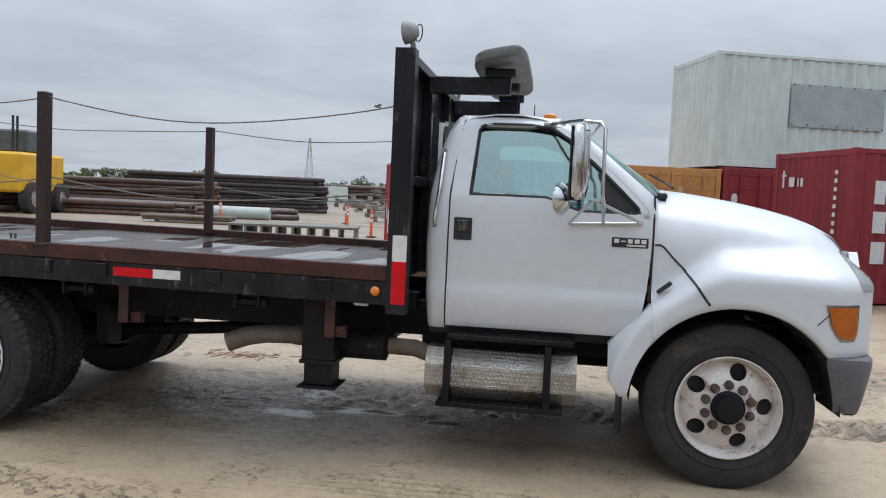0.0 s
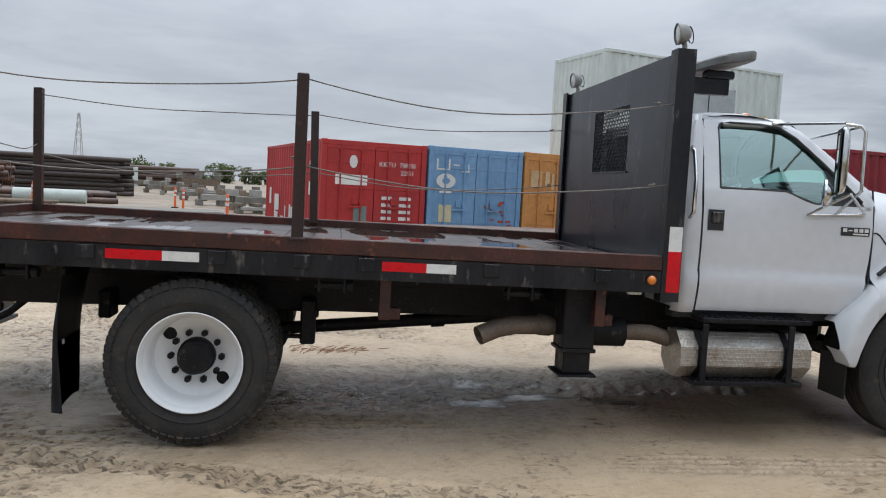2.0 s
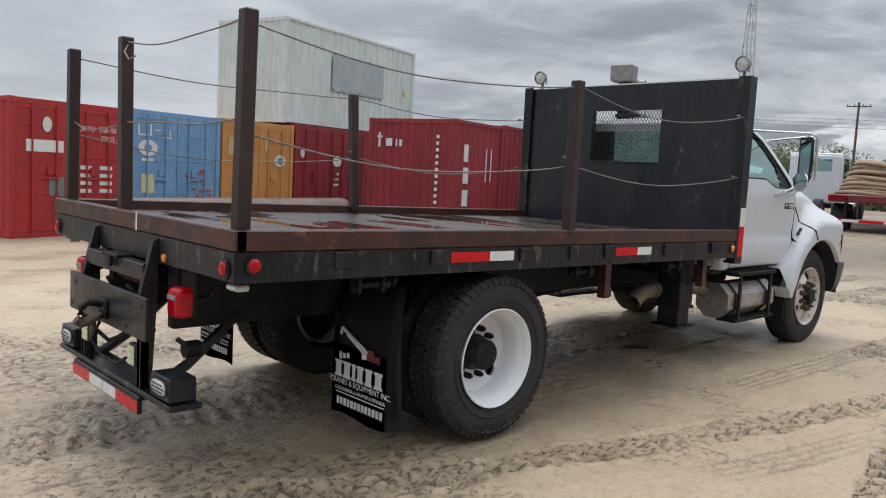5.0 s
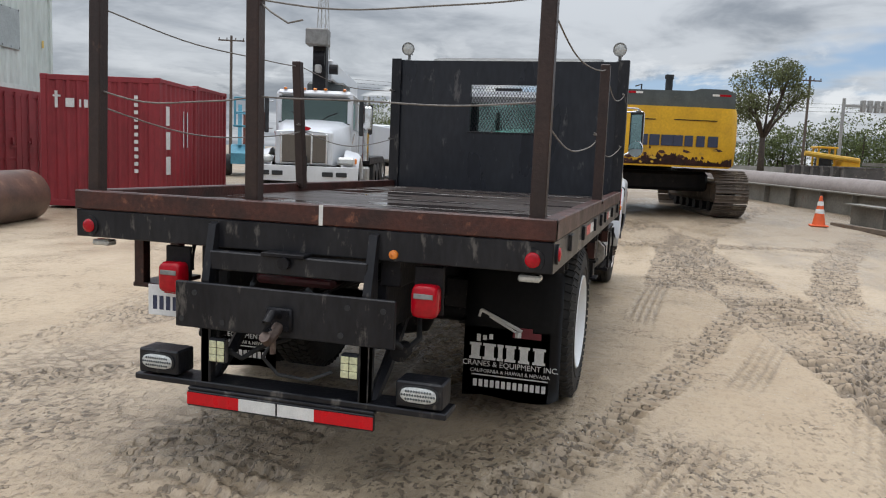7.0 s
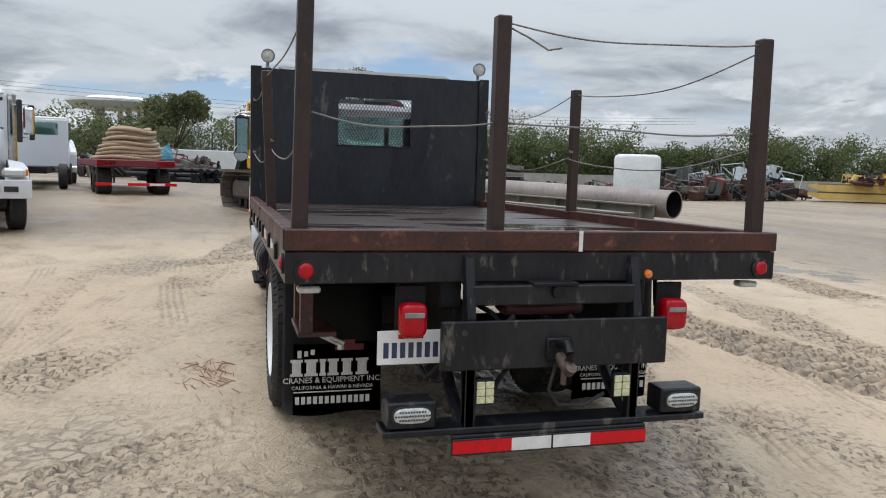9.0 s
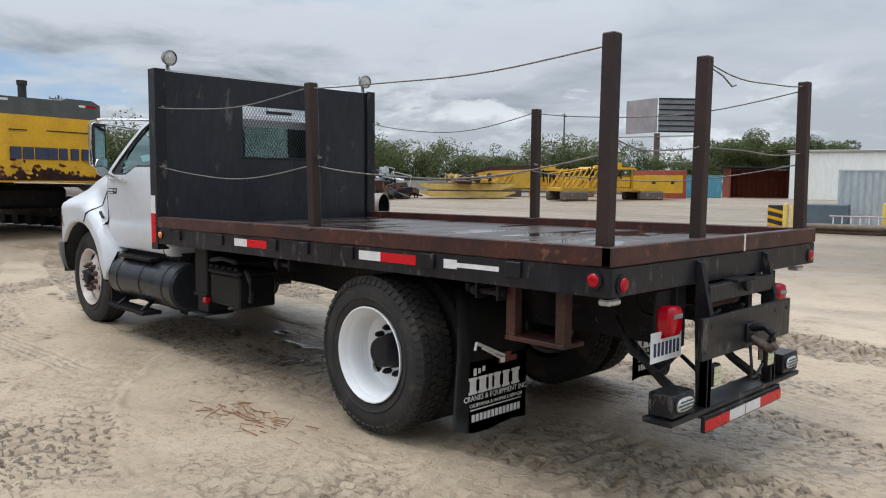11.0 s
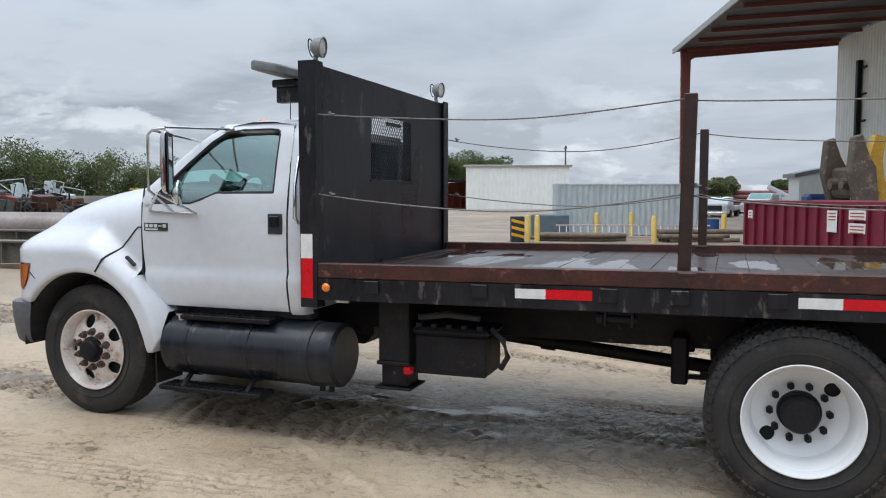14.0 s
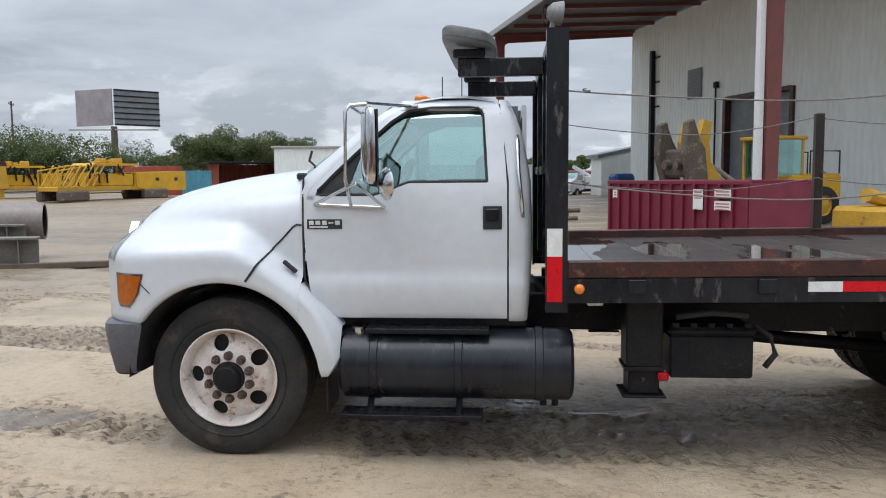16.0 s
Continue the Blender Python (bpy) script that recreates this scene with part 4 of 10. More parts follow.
def wheel_rear(side):
    cx, cz = 0.0, 0.508
    for k, cy in enumerate((1.045, 0.70)):
        w = part("rear_wheel", tyre(cx, side * cy, cz, side, 0.495, 0.27, True), RUBBER, truck, "muddy lugged dual tyre on a white steel wheel" if k == 0 else "", 40.0)
        tagged(part("tread", tyre(cx, side * cy, cz, side, 0.495, 0.27, "blocks"), RUBBER, w), kind="stuff")
        bm = new_bm()
        lathe(bm, [(-0.10, 0.255), (0.05, 0.258), (0.085, 0.275), (0.12, 0.300), (0.134, 0.303), (0.137, 0.297), (0.118, 0.284), (0.07, 0.272), (-0.03, 0.262), (-0.07, 0.24)],
              (cx, side * cy, cz), (0, side, 0), 56)
        part("rim", bm, RIM, w, smooth=40.0)
        if k:
            continue
        bm = new_bm()
        disc_with_holes(bm, (cx, side * cy, cz), side, 0.10, 0.262, 2, 0.040, 0.208, -0.095, -0.055, turn=radians(140), n_seg=150)
        part("wheel_disc", bm, RIM, w, "white dished disc with two hand holes", 40.0)
        bm = new_bm()
        lathe(bm, [(-0.12, 0.27), (-0.125, 0.01)], (cx, side * cy, cz), (0, side, 0), 40)
        part("brake_drum", bm, DARK, w)
        bm = new_bm()
        lathe(bm, [(-0.10, 0.115), (-0.06, 0.112), (-0.05, 0.10), (0.03, 0.095), (0.045, 0.085), (0.05, 0.0)], (cx, side * cy, cz), (0, side, 0), 32)
        part("hub", bm, CHASSIS, w, "black flanged axle hub", 35.0)
        for n in range(10):
            a = 2 * math.pi * n / 10
            bm = new_bm()
            p = Vector((cx + 0.15 * math.cos(a), side * cy, cz + 0.15 * math.sin(a)))
            rod(bm, p + Vector((0, -side * 0.10, 0)), p + Vector((0, -side * 0.045, 0)), 0.020, 6)
            rod(bm, p + Vector((0, -side * 0.045, 0)), p + Vector((0, -side * 0.03, 0)), 0.011, 8)
            part("wheel_nut", bm, CHASSIS, w)


for s in (-1, 1):
    wheel_front(s)
    wheel_rear(s)

# the deck sits on a frame that dips a little towards the cab
DECK_PITCH = 0.010


def dz(x):
    return 1.285 - DECK_PITCH * x


def slope_box(bm, x0, x1, y0, y1, lo, hi, bevel=0.004, index=0):
    """A box along the truck whose top and bottom follow the deck; lo and hi count from the rail's top."""
    m = Matrix(((1, 0, 0, 0), (0, 1, 0, 0), (-DECK_PITCH, 0, 1, 1.285), (0, 0, 0, 1)))
    return box(bm, x0, x1, y0, y1, lo, hi, bevel, m, index)


def channel_x(bm, x0, x1, y, side, lo, hi, web=0.010, flange=0.06):
    a, b, c = y, y - side * web, y - side * flange
    prism(bm, [(a, lo), (a, hi), (c, hi), (c, hi - 0.012), (b, hi - 0.012), (b, lo + 0.012), (c, lo + 0.012), (c, lo)], x0, x1, "yz")
    bmesh.ops.transform(bm, matrix=Matrix(((1, 0, 0, 0), (0, 1, 0, 0), (-DECK_PITCH, 0, 1, 1.285), (0, 0, 0, 1))), verts=bm.verts[:])


for s in (-1, 1):
    bm = new_bm()
    slope_box(bm, -1.77, 2.83, s * 1.222, s * 1.15, -0.095, 0.0, 0.006)
    part("side_rail", bm, RUST, truck, "rusty brown steel side rail")
    bm = new_bm()
    channel_x(bm, -1.765, 2.95, s * 1.216, s, -0.235, -0.098)
    part("side_channel", bm, BLACK, truck, "scuffed black deck side channel")
    # stake pockets and winch lugs
    for x in (-1.2, -0.58, 0.14, 0.62, 1.0, 1.75, 2.45):
        bm = new_bm()
        slope_box(bm, x - 0.05, x + 0.05, s * 1.214, s * 1.232, -0.185, -0.105, 0.004)
        part("stake_pocket", bm, BLACK, truck)
    # tie-down winches hang below the channel
    for x in (-0.98, 0.80, 1.95) if s < 0 else (-0.98, 0.95):
        bm = new_bm()
        for e in (-0.075, 0.075):
            slope_box(bm, x + e - 0.008, x + e + 0.008, s * 1.18, s * 1.10, -0.325, -0.235)
        yz = dz(x) - 0.285
        rod(bm, (x - 0.10, s * 1.14, yz), (x + 0.10, s * 1.14, yz), 0.020, 10)
        rod(bm, (x + 0.09, s * 1.14, yz), (x + 0.125, s * 1.14, yz), 0.032, 10)
        part("strap_winch", bm, CHASSIS, truck)
    for a, b, c in ((-0.475, -0.165, 0.04), (1.09, 1.355, 1.535)):
        bm = new_bm()
        slope_box(bm, min(a, b), max(a, b), s * 1.2165, s * 1.219, -0.178, -0.122, 0)
        part("red_tape", bm, RED, truck, "red reflective tape")
        bm = new_bm()
        slope_box(bm, min(b, c), max(b, c), s * 1.2165, s * 1.219, -0.178, -0.122, 0)
        part("white_tape", bm, TAPEW, truck, "white reflective tape")

bm = new_bm()
slope_box(bm, -1.775, -1.715, -1.222, -0.145, -0.095, 0.0, 0.006)
part("end_rail", bm, RUST, truck, "rusty brown steel end rail")
bm = new_bm()
slope_box(bm, -1.775, -1.715, -0.135, 1.222, -0.095, 0.0, 0.006)
part("end_rail", bm, RUST, truck, "rusty brown steel end rail")
bm = new_bm()
slope_box(bm, -1.772, -1.72, -1.215, 1.215, -0.235, -0.098, 0.005)
part("rear_beam", bm, BLACK, truck, "scuffed black steel rear beam")
# added white strip that marks the gap between the end rails
bm = new_bm()
slope_box(bm, -1.7742, -1.772, -0.13, -0.15, -0.095, 0.0, 0)
part("seam_line", bm, TAPEW, truck)

# deck boards run across the bed
bm = new_bm()
slope_box(bm, -1.72, 2.83, -1.16, 1.16, -0.135, -0.105, 0)
part("deck_base", bm, BLACK, truck)
for k in range(23):
    x = -1.71 + k * 0.197
    bm = new_bm()
    slope_box(bm, x, x + 0.1945, -1.148, 1.148, -0.104, -0.064 + 0.002 * random.random(), 0.002)
    part("deck_board", bm, DECK, truck)

# cross members, frame rails and running gear
for s in (-1, 1):
    bm = new_bm()
    slope_box(bm, -1.72, 2.9, s * 0.52, s * 0.42, -0.36, -0.236, 0.006)
    part("subframe_rail", bm, CHASSIS, truck)
    bm = new_bm()
    box(bm, -1.70, 5.25, s * 0.45, s * 0.38, 0.72, 0.96, 0.008)
    part("frame_rail", bm, CHASSIS, truck, "dirty black chassis rail")
    bm = new_bm()
    for k in range(5):
        u = 0.62 - 0.09 * k
        box(bm, -u, u, s * 0.60, s * 0.52, 0.585 + 0.02 * k - 0.03, 0.603 + 0.02 * k - 0.03, 0.003)
    box(bm, -0.68, -0.60, s * 0.62, s * 0.44, 0.66, 0.84, 0.01)
    box(bm, 0.60, 0.70, s * 0.62, s * 0.44, 0.52, 0.82, 0.012)
    part("leaf_spring", bm, CHASSIS, truck)
for x in (-1.4, -0.95, -0.45, 0.1, 0.6, 1.1, 1.6, 2.1, 2.6):
    bm = new_bm()
    slope_box(bm, x - 0.03, x + 0.03, -1.14, 1.14, -0.235, -0.136, 0)
    part("cross_member", bm, CHASSIS, truck)
bm = new_bm()
rod(bm, (0, -0.95, 0.508), (0, 0.95, 0.508), 0.075, 14)
lathe(bm, [(-0.2, 0.05), (-0.14, 0.17), (0, 0.2), (0.14, 0.17), (0.2, 0.05)], (0, 0, 0.508), (0, 1, 0), 20)
rod(bm, (0.1, 0, 0.52), (0.34, 0, 0.55), 0.10, 12, 0.06)
part("rear_axle", bm, CHASSIS, truck, smooth=40.0)
bm = new_bm()
rod(bm, (0.3, 0, 0.50), (2.9, 0, 0.73), 0.048, 12)
for x in (0.36, 1.6, 2.85):
    rod(bm, (x - 0.05, 0, 0.501 + 0.0885 * (x - 0.36)), (x + 0.05, 0, 0.510 + 0.0885 * (x - 0.36)), 0.062, 12)
part("drive_shaft", bm, CHASSIS, truck, smooth=40.0)
bm = new_bm()
box(bm, 4.75, 4.90, -0.85, 0.85, 0.42, 0.56, 0.03)
part("front_axle", bm, CHASSIS, truck)
bm = new_bm()
box(bm, 2.9, 4.6, -0.32, 0.32, 0.55, 1.0, 0.08)
part("gearbox", bm, CHASSIS, truck)

# outrigger legs
for s in (-1, 1):
    bm = new_bm()
    box(bm, 2.27, 2.48, s * 1.06, s * 0.84, 0.62, 1.04, 0.01)
    box(bm, 2.285, 2.465, s * 1.045, s * 0.855, 0.46, 0.64, 0.008)
    box(bm, 2.25, 2.50, s * 1.08, s * 0.82, 0.445, 0.46, 0.004)
    box(bm, 2.26, 2.49, s * 1.07, s * 0.83, 0.60, 0.625, 0.004)
    box(bm, 2.30, 2.45, s * 0.9, s * 0.4, 0.86, 1.02, 0.01)
    part("outrigger_leg", bm, CHASSIS, truck, "black steel outrigger leg")
for x in (1.12, 2.47):
    bm = new_bm()
    box(bm, x - 0.035, x + 0.035, -1.15, -1.143, 0.79, 1.045, 0.002)
    box(bm, x - 0.035, x - 0.028, -1.15, -1.09, 0.79, 1.045, 0.002)
    box(bm, x + 0.03, x + 0.10, -1.12, -1.06, 0.79, 0.86, 0.004)
    part("hanger_bracket", bm, RUST, truck, "rusty angle hanger")
# hangers of a removed box behind the near axle
for x in (-1.10, -1.42):
    bm = new_bm()
    box(bm, x - 0.03, x + 0.03, 1.12, 1.06, 0.78, 1.06, 0.003)
    part("hanger_bracket", bm, RUST, truck)
bm = new_bm()
box(bm, -1.45, -1.07, 1.13, 0.95, 0.765, 0.79, 0.004)
part("hanger_shelf", bm, RUST, truck)

# side marker lamps
for s in (-1, 1):
    bm = new_bm()
    rod(bm, (2.765, s * 1.214, 1.103), (2.765, s * 1.226, 1.103), 0.036, 18)
    lamp = part("marker_lamp", bm, BLACK, truck)
    bm = new_bm()
    lathe(bm, [(0.0, 0.029), (0.010, 0.026), (0.016, 0.012), (0.017, 0.0)], (2.765, s * 1.226, 1.103), (0, s, 0), 18)
    part("lens", bm, AMBER, lamp, "amber round lens", 60.0)
    bm = new_bm()
    box(bm, 2.63, 2.72, s * 1.20, s * 1.16, 1.005, 1.035, 0.006)
    part("underbody_lamp", bm, CLEAR, truck)
    bm = new_bm()
    rod(bm, (-1.68, s * 1.216, 1.145), (-1.68, s * 1.228, 1.145), 0.045, 20)
    lamp = part("side_lamp", bm, BLACK, truck)
    bm = new_bm()
    lathe(bm, [(0.0, 0.032), (0.005, 0.030), (0.009, 0.015), (0.010, 0.0)], (-1.68, s * 1.228, 1.145), (0, s, 0), 20)
    part("lens", bm, REDL, lamp, "red round lens", 60.0)
    bm = new_bm()
    rod(bm, (-1.772, s * 1.13, 1.125), (-1.781, s * 1.13, 1.125), 0.050, 24)
    lamp = part("rear_marker_lamp", bm, BLACK, truck)
    bm = new_bm()
    lathe(bm, [(0.0, 0.034), (0.005, 0.032), (0.009, 0.018), (0.010, 0.0)], (-1.784, s * 1.13, 1.125), (-1, 0, 0), 20)
    part("lens", bm, REDL, lamp, "red round lens", 60.0)
    bm = new_bm()
    box(bm, -1.73, -1.66, s * 1.16, s * 1.06, 1.02, 1.05, 0.008)
    part("underbody_lamp", bm, CLEAR, truck)
bm = new_bm()
lathe(bm, [(0.0, 0.022), (0.010, 0.020), (0.016, 0.0)], (-1.773, -0.50, 1.10), (-1, 0, 0), 16)
part("amber_reflector", bm, AMBER, truck, "small amber reflector", 60.0)
bm = new_bm()
slope_box(bm, -1.10, -0.80, 1.2165, 1.219, -0.165, -0.14, 0)
part("white_strip", bm, TAPEW, truck)
bm = new_bm()
slope_box(bm, -0.80, -0.70, 1.2165, 1.219, -0.175, -0.125, 0)
part("white_tape", bm, TAPEW, truck)

# ---- stake posts and wires ----
POSTS = {"mid_right": (0.589, -1.185, 2.222), "mid_left": (0.586, 1.185, 2.224), "rear_right": (-1.69, -1.13, 2.262), "rear_left": (-1.685, 1.135, 2.268), "rear_mid": (-1.69, 0.255, 2.266)}
for n, (x, y, top) in POSTS.items():
    bm = new_bm()
    foot = dz(x) - (0.10 if abs(y) < 1.16 else 0.02)
    r = 0.034
    tilt = {"mid_right": 0.002, "mid_left": -0.022, "rear_right": 0.012, "rear_left": 0.004, "rear_mid": -0.006}[n]
    sway = {"mid_right": 0.0, "mid_left": 0.045, "rear_right": 0.0, "rear_left": -0.018, "rear_mid": 0.0}[n]
    m = Matrix(((1, 0, tilt, -tilt * top), (0, 1, sway, -sway * top), (0, 0, 1, 0), (0, 0, 0, 1)))
    box(bm, x - r, x + r, y - r, y + r, foot - 0.02, top, 0.006, m)
    post = part("stake_post", bm, POST, truck, "rusty brown square steel stake")
    bm = new_bm()
    box(bm, x - r - 0.012, x + r + 0.012, y - r - 0.012, y + r + 0.012, foot - 0.005, foot + 0.012, 0.003)
    part("post_foot", bm, RUST, post)


def wire(p, q, sag, r=0.0042, wobble=0.006):
    p, q = Vector(p), Vector(q)
    pts = []
    for i in range(17):
        u = i / 16
        w = p.lerp(q, u)
        w.z -= sag * 4 * u * (1 - u) + wobble * math.sin(9.4 * u + p.x * 3)
        pts.append(w)
    bm = new_bm()
    tube(bm, pts, r, 6)
    part("wire", bm, WIRE, truck, "thin twisted sagging wire", True)


def knot(p):
    bm = new_bm()
    p = Vector(p)
    pts = [p + 0.011 * Vector((math.cos(a * 1.9), math.sin(a * 1.9), 0.5 * math.sin(a * 0.7) * 1.2)) + Vector((0.0022 * a, 0, 0.001 * a)) for a in [k * 0.55 for k in range(22)]]
    tube(bm, pts, 0.004, 5)
    part("wire_knot", bm, WIRE, truck, "", True)


MRp, MLp, RRp, RLp, RMp = (POSTS[k] for k in ("mid_right", "mid_left", "rear_right", "rear_left", "rear_mid"))
for side, mid, rear in ((-1, MRp, RRp), (1, MLp, RLp)):
    hb = (2.84, side * 1.19, 2.20)
    wire(hb, (mid[0], mid[1], mid[2] - 0.03), 0.13 if side < 0 else 0.07)
    wire((mid[0], mid[1], mid[2] - 0.03), (rear[0], rear[1], rear[2] - 0.06), 0.10 if side < 0 else 0.045)
    low = (2.84, side * 1.19, 1.70)
    wire(low, (mid[0], mid[1] - side * 0.04, 1.69), 0.10)
    wire((mid[0], mid[1] - side * 0.04, 1.69), (rear[0], rear[1], 1.72), 0.10)
    for p in (hb, low):
        knot((p[0] - 0.12, p[1], p[2] - 0.015))
    knot((mid[0] - 0.05, mid[1] - side * 0.04, 1.73))
wire((RRp[0], RRp[1], RRp[2] - 0.02), (RMp[0], RMp[1], RMp[2] - 0.03), 0.05)
wire((RMp[0], RMp[1], 1.80), (RRp[0], RRp[1], 1.79), 0.02)
wire((RMp[0], RMp[1], 1.80), (RLp[0], RLp[1], 1.80), 0.05)
bm = new_bm()
tube(bm, [(RMp[0], RMp[1] - 0.03, 2.22), (RMp[0] - 0.05, RMp[1] - 0.11, 2.17), (RMp[0] - 0.06, RMp[1] - 0.20, 2.12), (RMp[0] - 0.05, RMp[1] - 0.27, 2.135)], 0.0045, 6)
part("wire_tail", bm, WIRE, truck, "", True)

# ---- headboard ----
bm = new_bm()
HB0, HB1, HBX = 1.16, 2.515, 2.86
for y0, y1, z0, z1 in ((-1.19, 1.19, HB0, 1.80), (-1.19, 1.19, 2.275, HB1), (-1.19, -0.40, 1.80, 2.275), (0.36, 1.19, 1.80, 2.275)):
    box(bm, HBX, HBX + 0.012, y0, y1, z0, z1, 0)
bmesh.ops.remove_doubles(bm, verts=bm.verts, dist=0.0005)
headboard = part("headboard", bm, BOARD, truck, "black steel headboard with a mesh window")
for s in (-1, 1):
    bm = new_bm()
    prism(bm, [(2.83, s * 1.12), (2.83, s * 1.222), (2.95, s * 1.222), (2.95, s * 1.12), (2.936, s * 1.12), (2.936, s * 1.205), (2.844, s * 1.205), (2.844, s * 1.12)], 0.97, 2.53, "xy")
    part("side_post", bm, BLACK, headboard, "black steel channel post")
    bm = new_bm()
    box(bm, 2.86, 2.945, s * 1.222, s * 1.2245, 1.03, 1.285, 0)
    part("red_tape", bm, RED, headboard, "red reflective tape")
    bm = new_bm()
    box(bm, 2.86, 2.945, s * 1.222, s * 1.2245, 1.285, 1.44, 0)
    part("white_tape", bm, TAPEW, headboard, "white reflective tape")
bm = new_bm()
box(bm, 2.873, 2.935, -1.19, 1.19, 2.455, 2.515, 0.004)
box(bm, 2.873, 2.93, -1.19, 1.19, 1.74, 1.80, 0.004)
for y in (-0.44, 0.40):
    box(bm, 2.873, 2.935, y - 0.035, y + 0.035, 1.16, 2.455, 0.004)
part("back_frame", bm, BLACK, headboard, "black steel stiffeners")
# expanded-metal mesh in the window
bm = new_bm()
y, step = -0.40, 0.033
k = 0
while True:
    y0 = -0.40 - 0.475 / 1.6 + k * step
    if y0 > 0.36:
        break
    for slant in (1, -1):
        a, b = y0, y0 + 0.475 / 1.6
        if slant < 0:
            a, b = b, a
        za, zb = 1.80, 2.275
        lo, hi = -0.40, 0.36
        ta = 0.0 if lo <= a <= hi else ((lo if a < lo else hi) - a) / (b - a)
        tb = 1.0 if lo <= b <= hi else ((lo if b < lo else hi) - a) / (b - a)
        if ta < tb:
            rod(bm, (2.868, a + (b - a) * ta, za + (zb - za) * ta), (2.868, a + (b - a) * tb, za + (zb - za) * tb), 0.0028, 4, caps=False)
    k += 1
part("window_mesh", bm, BLACK, headboard, "expanded steel mesh")
bm = new_bm()
box(bm, 2.852, 2.86, -0.18, 0.10, 2.215, 2.245, 0.002)
part("window_bar", bm, BLACK, headboard)
bm = new_bm()
box(bm, 2.85, 2.862, -0.42, 0.38, 1.785, 1.80, 0.002)
part("window_trim", bm, BLACK, headboard)
# arms over the cab roof with a flat warning-light housing
for y in (-0.62, 0.62):
    bm = new_bm()
    box(bm, 2.94, 3.47, y - 0.035, y + 0.035, 2.35, 2.46, 0.006)
    part("roof_arm", bm, BLACK, headboard, "black steel arm over the cab")
bm = new_bm()
rows = []
for k in range(40):
    a = 2 * math.pi * k / 40
    c, s2 = math.cos(a), math.sin(a)
    ex = 0.17 * (abs(c) ** 0.4) * (1 if c > 0 else -1)
    ey = 0.92 * (abs(s2) ** 0.35) * (1 if s2 > 0 else -1)
    rows.append((ex, ey))
for z, sc in ((-0.03, 0.96), (-0.022, 1.0), (0.022, 1.0), (0.035, 0.93)):
    rows_ = [bm.verts.new((3.40 + a * sc, b * (0.99 if sc < 1 else 1), 2.565 + z + 0.18 * a)) for a, b in rows]
    if z == -0.03:
        first, prev = rows_, rows_
        bm.faces.new(rows_)
        continue
    skin(bm, [prev, rows_], True)
    prev = rows_
bm.faces.new(prev[::-1])
# grimy grey, darkened all over to paint the underside's shade
part("light_bar", bm, material("grimy_shaded_housing", (0.15, 0.155, 0.15), (0.09, 0.09, 0.085), rough=0.5, scale=7, blend=0.7, dirt=(0.2, 0.18, 0.15), dirt_cover=0.6), headboard, "weathered grey flat warning-light housing", 40.0)
for y in (-0.62, 0, 0.62):
    bm = new_bm()
    box(bm, 3.30, 3.50, y - 0.05, y + 0.05, 2.46, 2.515, 0.01)
    part("light_bar_foot", bm, BLACK, headboard)
# round work lamps on the top corners
for y, tip in ((-1.12, 1), (1.06, -1)):
    bm = new_bm()
    c = Vector((2.87, y, 2.635))
    tube(bm, [(2.90, y, 2.51), (2.915, y, 2.56), (2.905, y, 2.59), (2.895, y, 2.61)], 0.016, 8)
    box(bm, 2.87, 2.93, y - 0.03, y + 0.03, 2.51, 2.525, 0.004)
    lamp = part("work_lamp", bm, GREYL, headboard, "grey round work lamp on a bracket", 40.0)
    bm = new_bm()
    lathe(bm, [(-0.075, 0.0), (-0.07, 0.03), (-0.045, 0.055), (0.0, 0.066), (0.012, 0.068), (0.014, 0.060)], c, (-1, tip * 0.12, -0.10), 24)
    part("lamp_shell", bm, GREYL, lamp, smooth=40.0)
    bm = new_bm()
    lathe(bm, [(0.004, 0.060), (0.010, 0.04), (0.013, 0.0)], c, (-1, tip * 0.12, -0.10), 24)
    part("lens", bm, CLEAR, lamp, "clear round lens", 60.0)
    bm = new_bm()
    pts = [c + Vector((0.075 + 0.02 * math.cos(a), 0.05 * math.sin(a) * 0.4, 0.055 * math.sin(a))) for a in np.linspace(-1.6, 4.4, 22)]
    tube(bm, pts, 0.004, 6)
    part("lamp_hoop", bm, BLACK, lamp)

# ---- cab ----
def interp(table, t):
    xs, ys = zip(*table)
    return float(np.interp(t, xs, ys))


SIDE_W = [(0.86, 0.975), (0.90, 1.01), (1.00, 1.035), (1.10, 1.046), (1.125, 1.046), (1.155, 1.028), (1.30, 1.036), (1.50, 1.034), (1.66, 1.018), (1.70, 1.008), (1.80, 0.975), (1.95, 0.925), (2.08, 0.875), (2.15, 0.835), (2.20, 0.78)]


def side_y(z):
    return interp(SIDE_W, z)


def back_x(z):
    return interp([(0.86, 3.05), (1.3, 3.02), (1.7, 3.03), (1.95, 3.07), (2.12, 3.12), (2.2, 3.17)], z)


def win_back(z):
    return interp([(1.60, 3.272), (1.70, 3.28), (2.10, 3.305), (2.16, 3.33)], z)


def win_front(z):
    return interp([(1.60, 4.30), (1.66, 4.28), (1.80, 4.14), (1.95, 3.98), (2.08, 3.835), (2.13, 3.76), (2.16, 3.60)], z)


def pillar_front(z):
    return interp([(1.60, 4.37), (1.72, 4.36), (1.80, 4.265), (1.95, 4.09), (2.08, 3.935), (2.16, 3.83), (2.20, 3.76)], z)


def belt(x):
    return interp([(3.0, 1.70), (3.74, 1.70), (3.92, 1.63), (4.5, 1.625)], x)


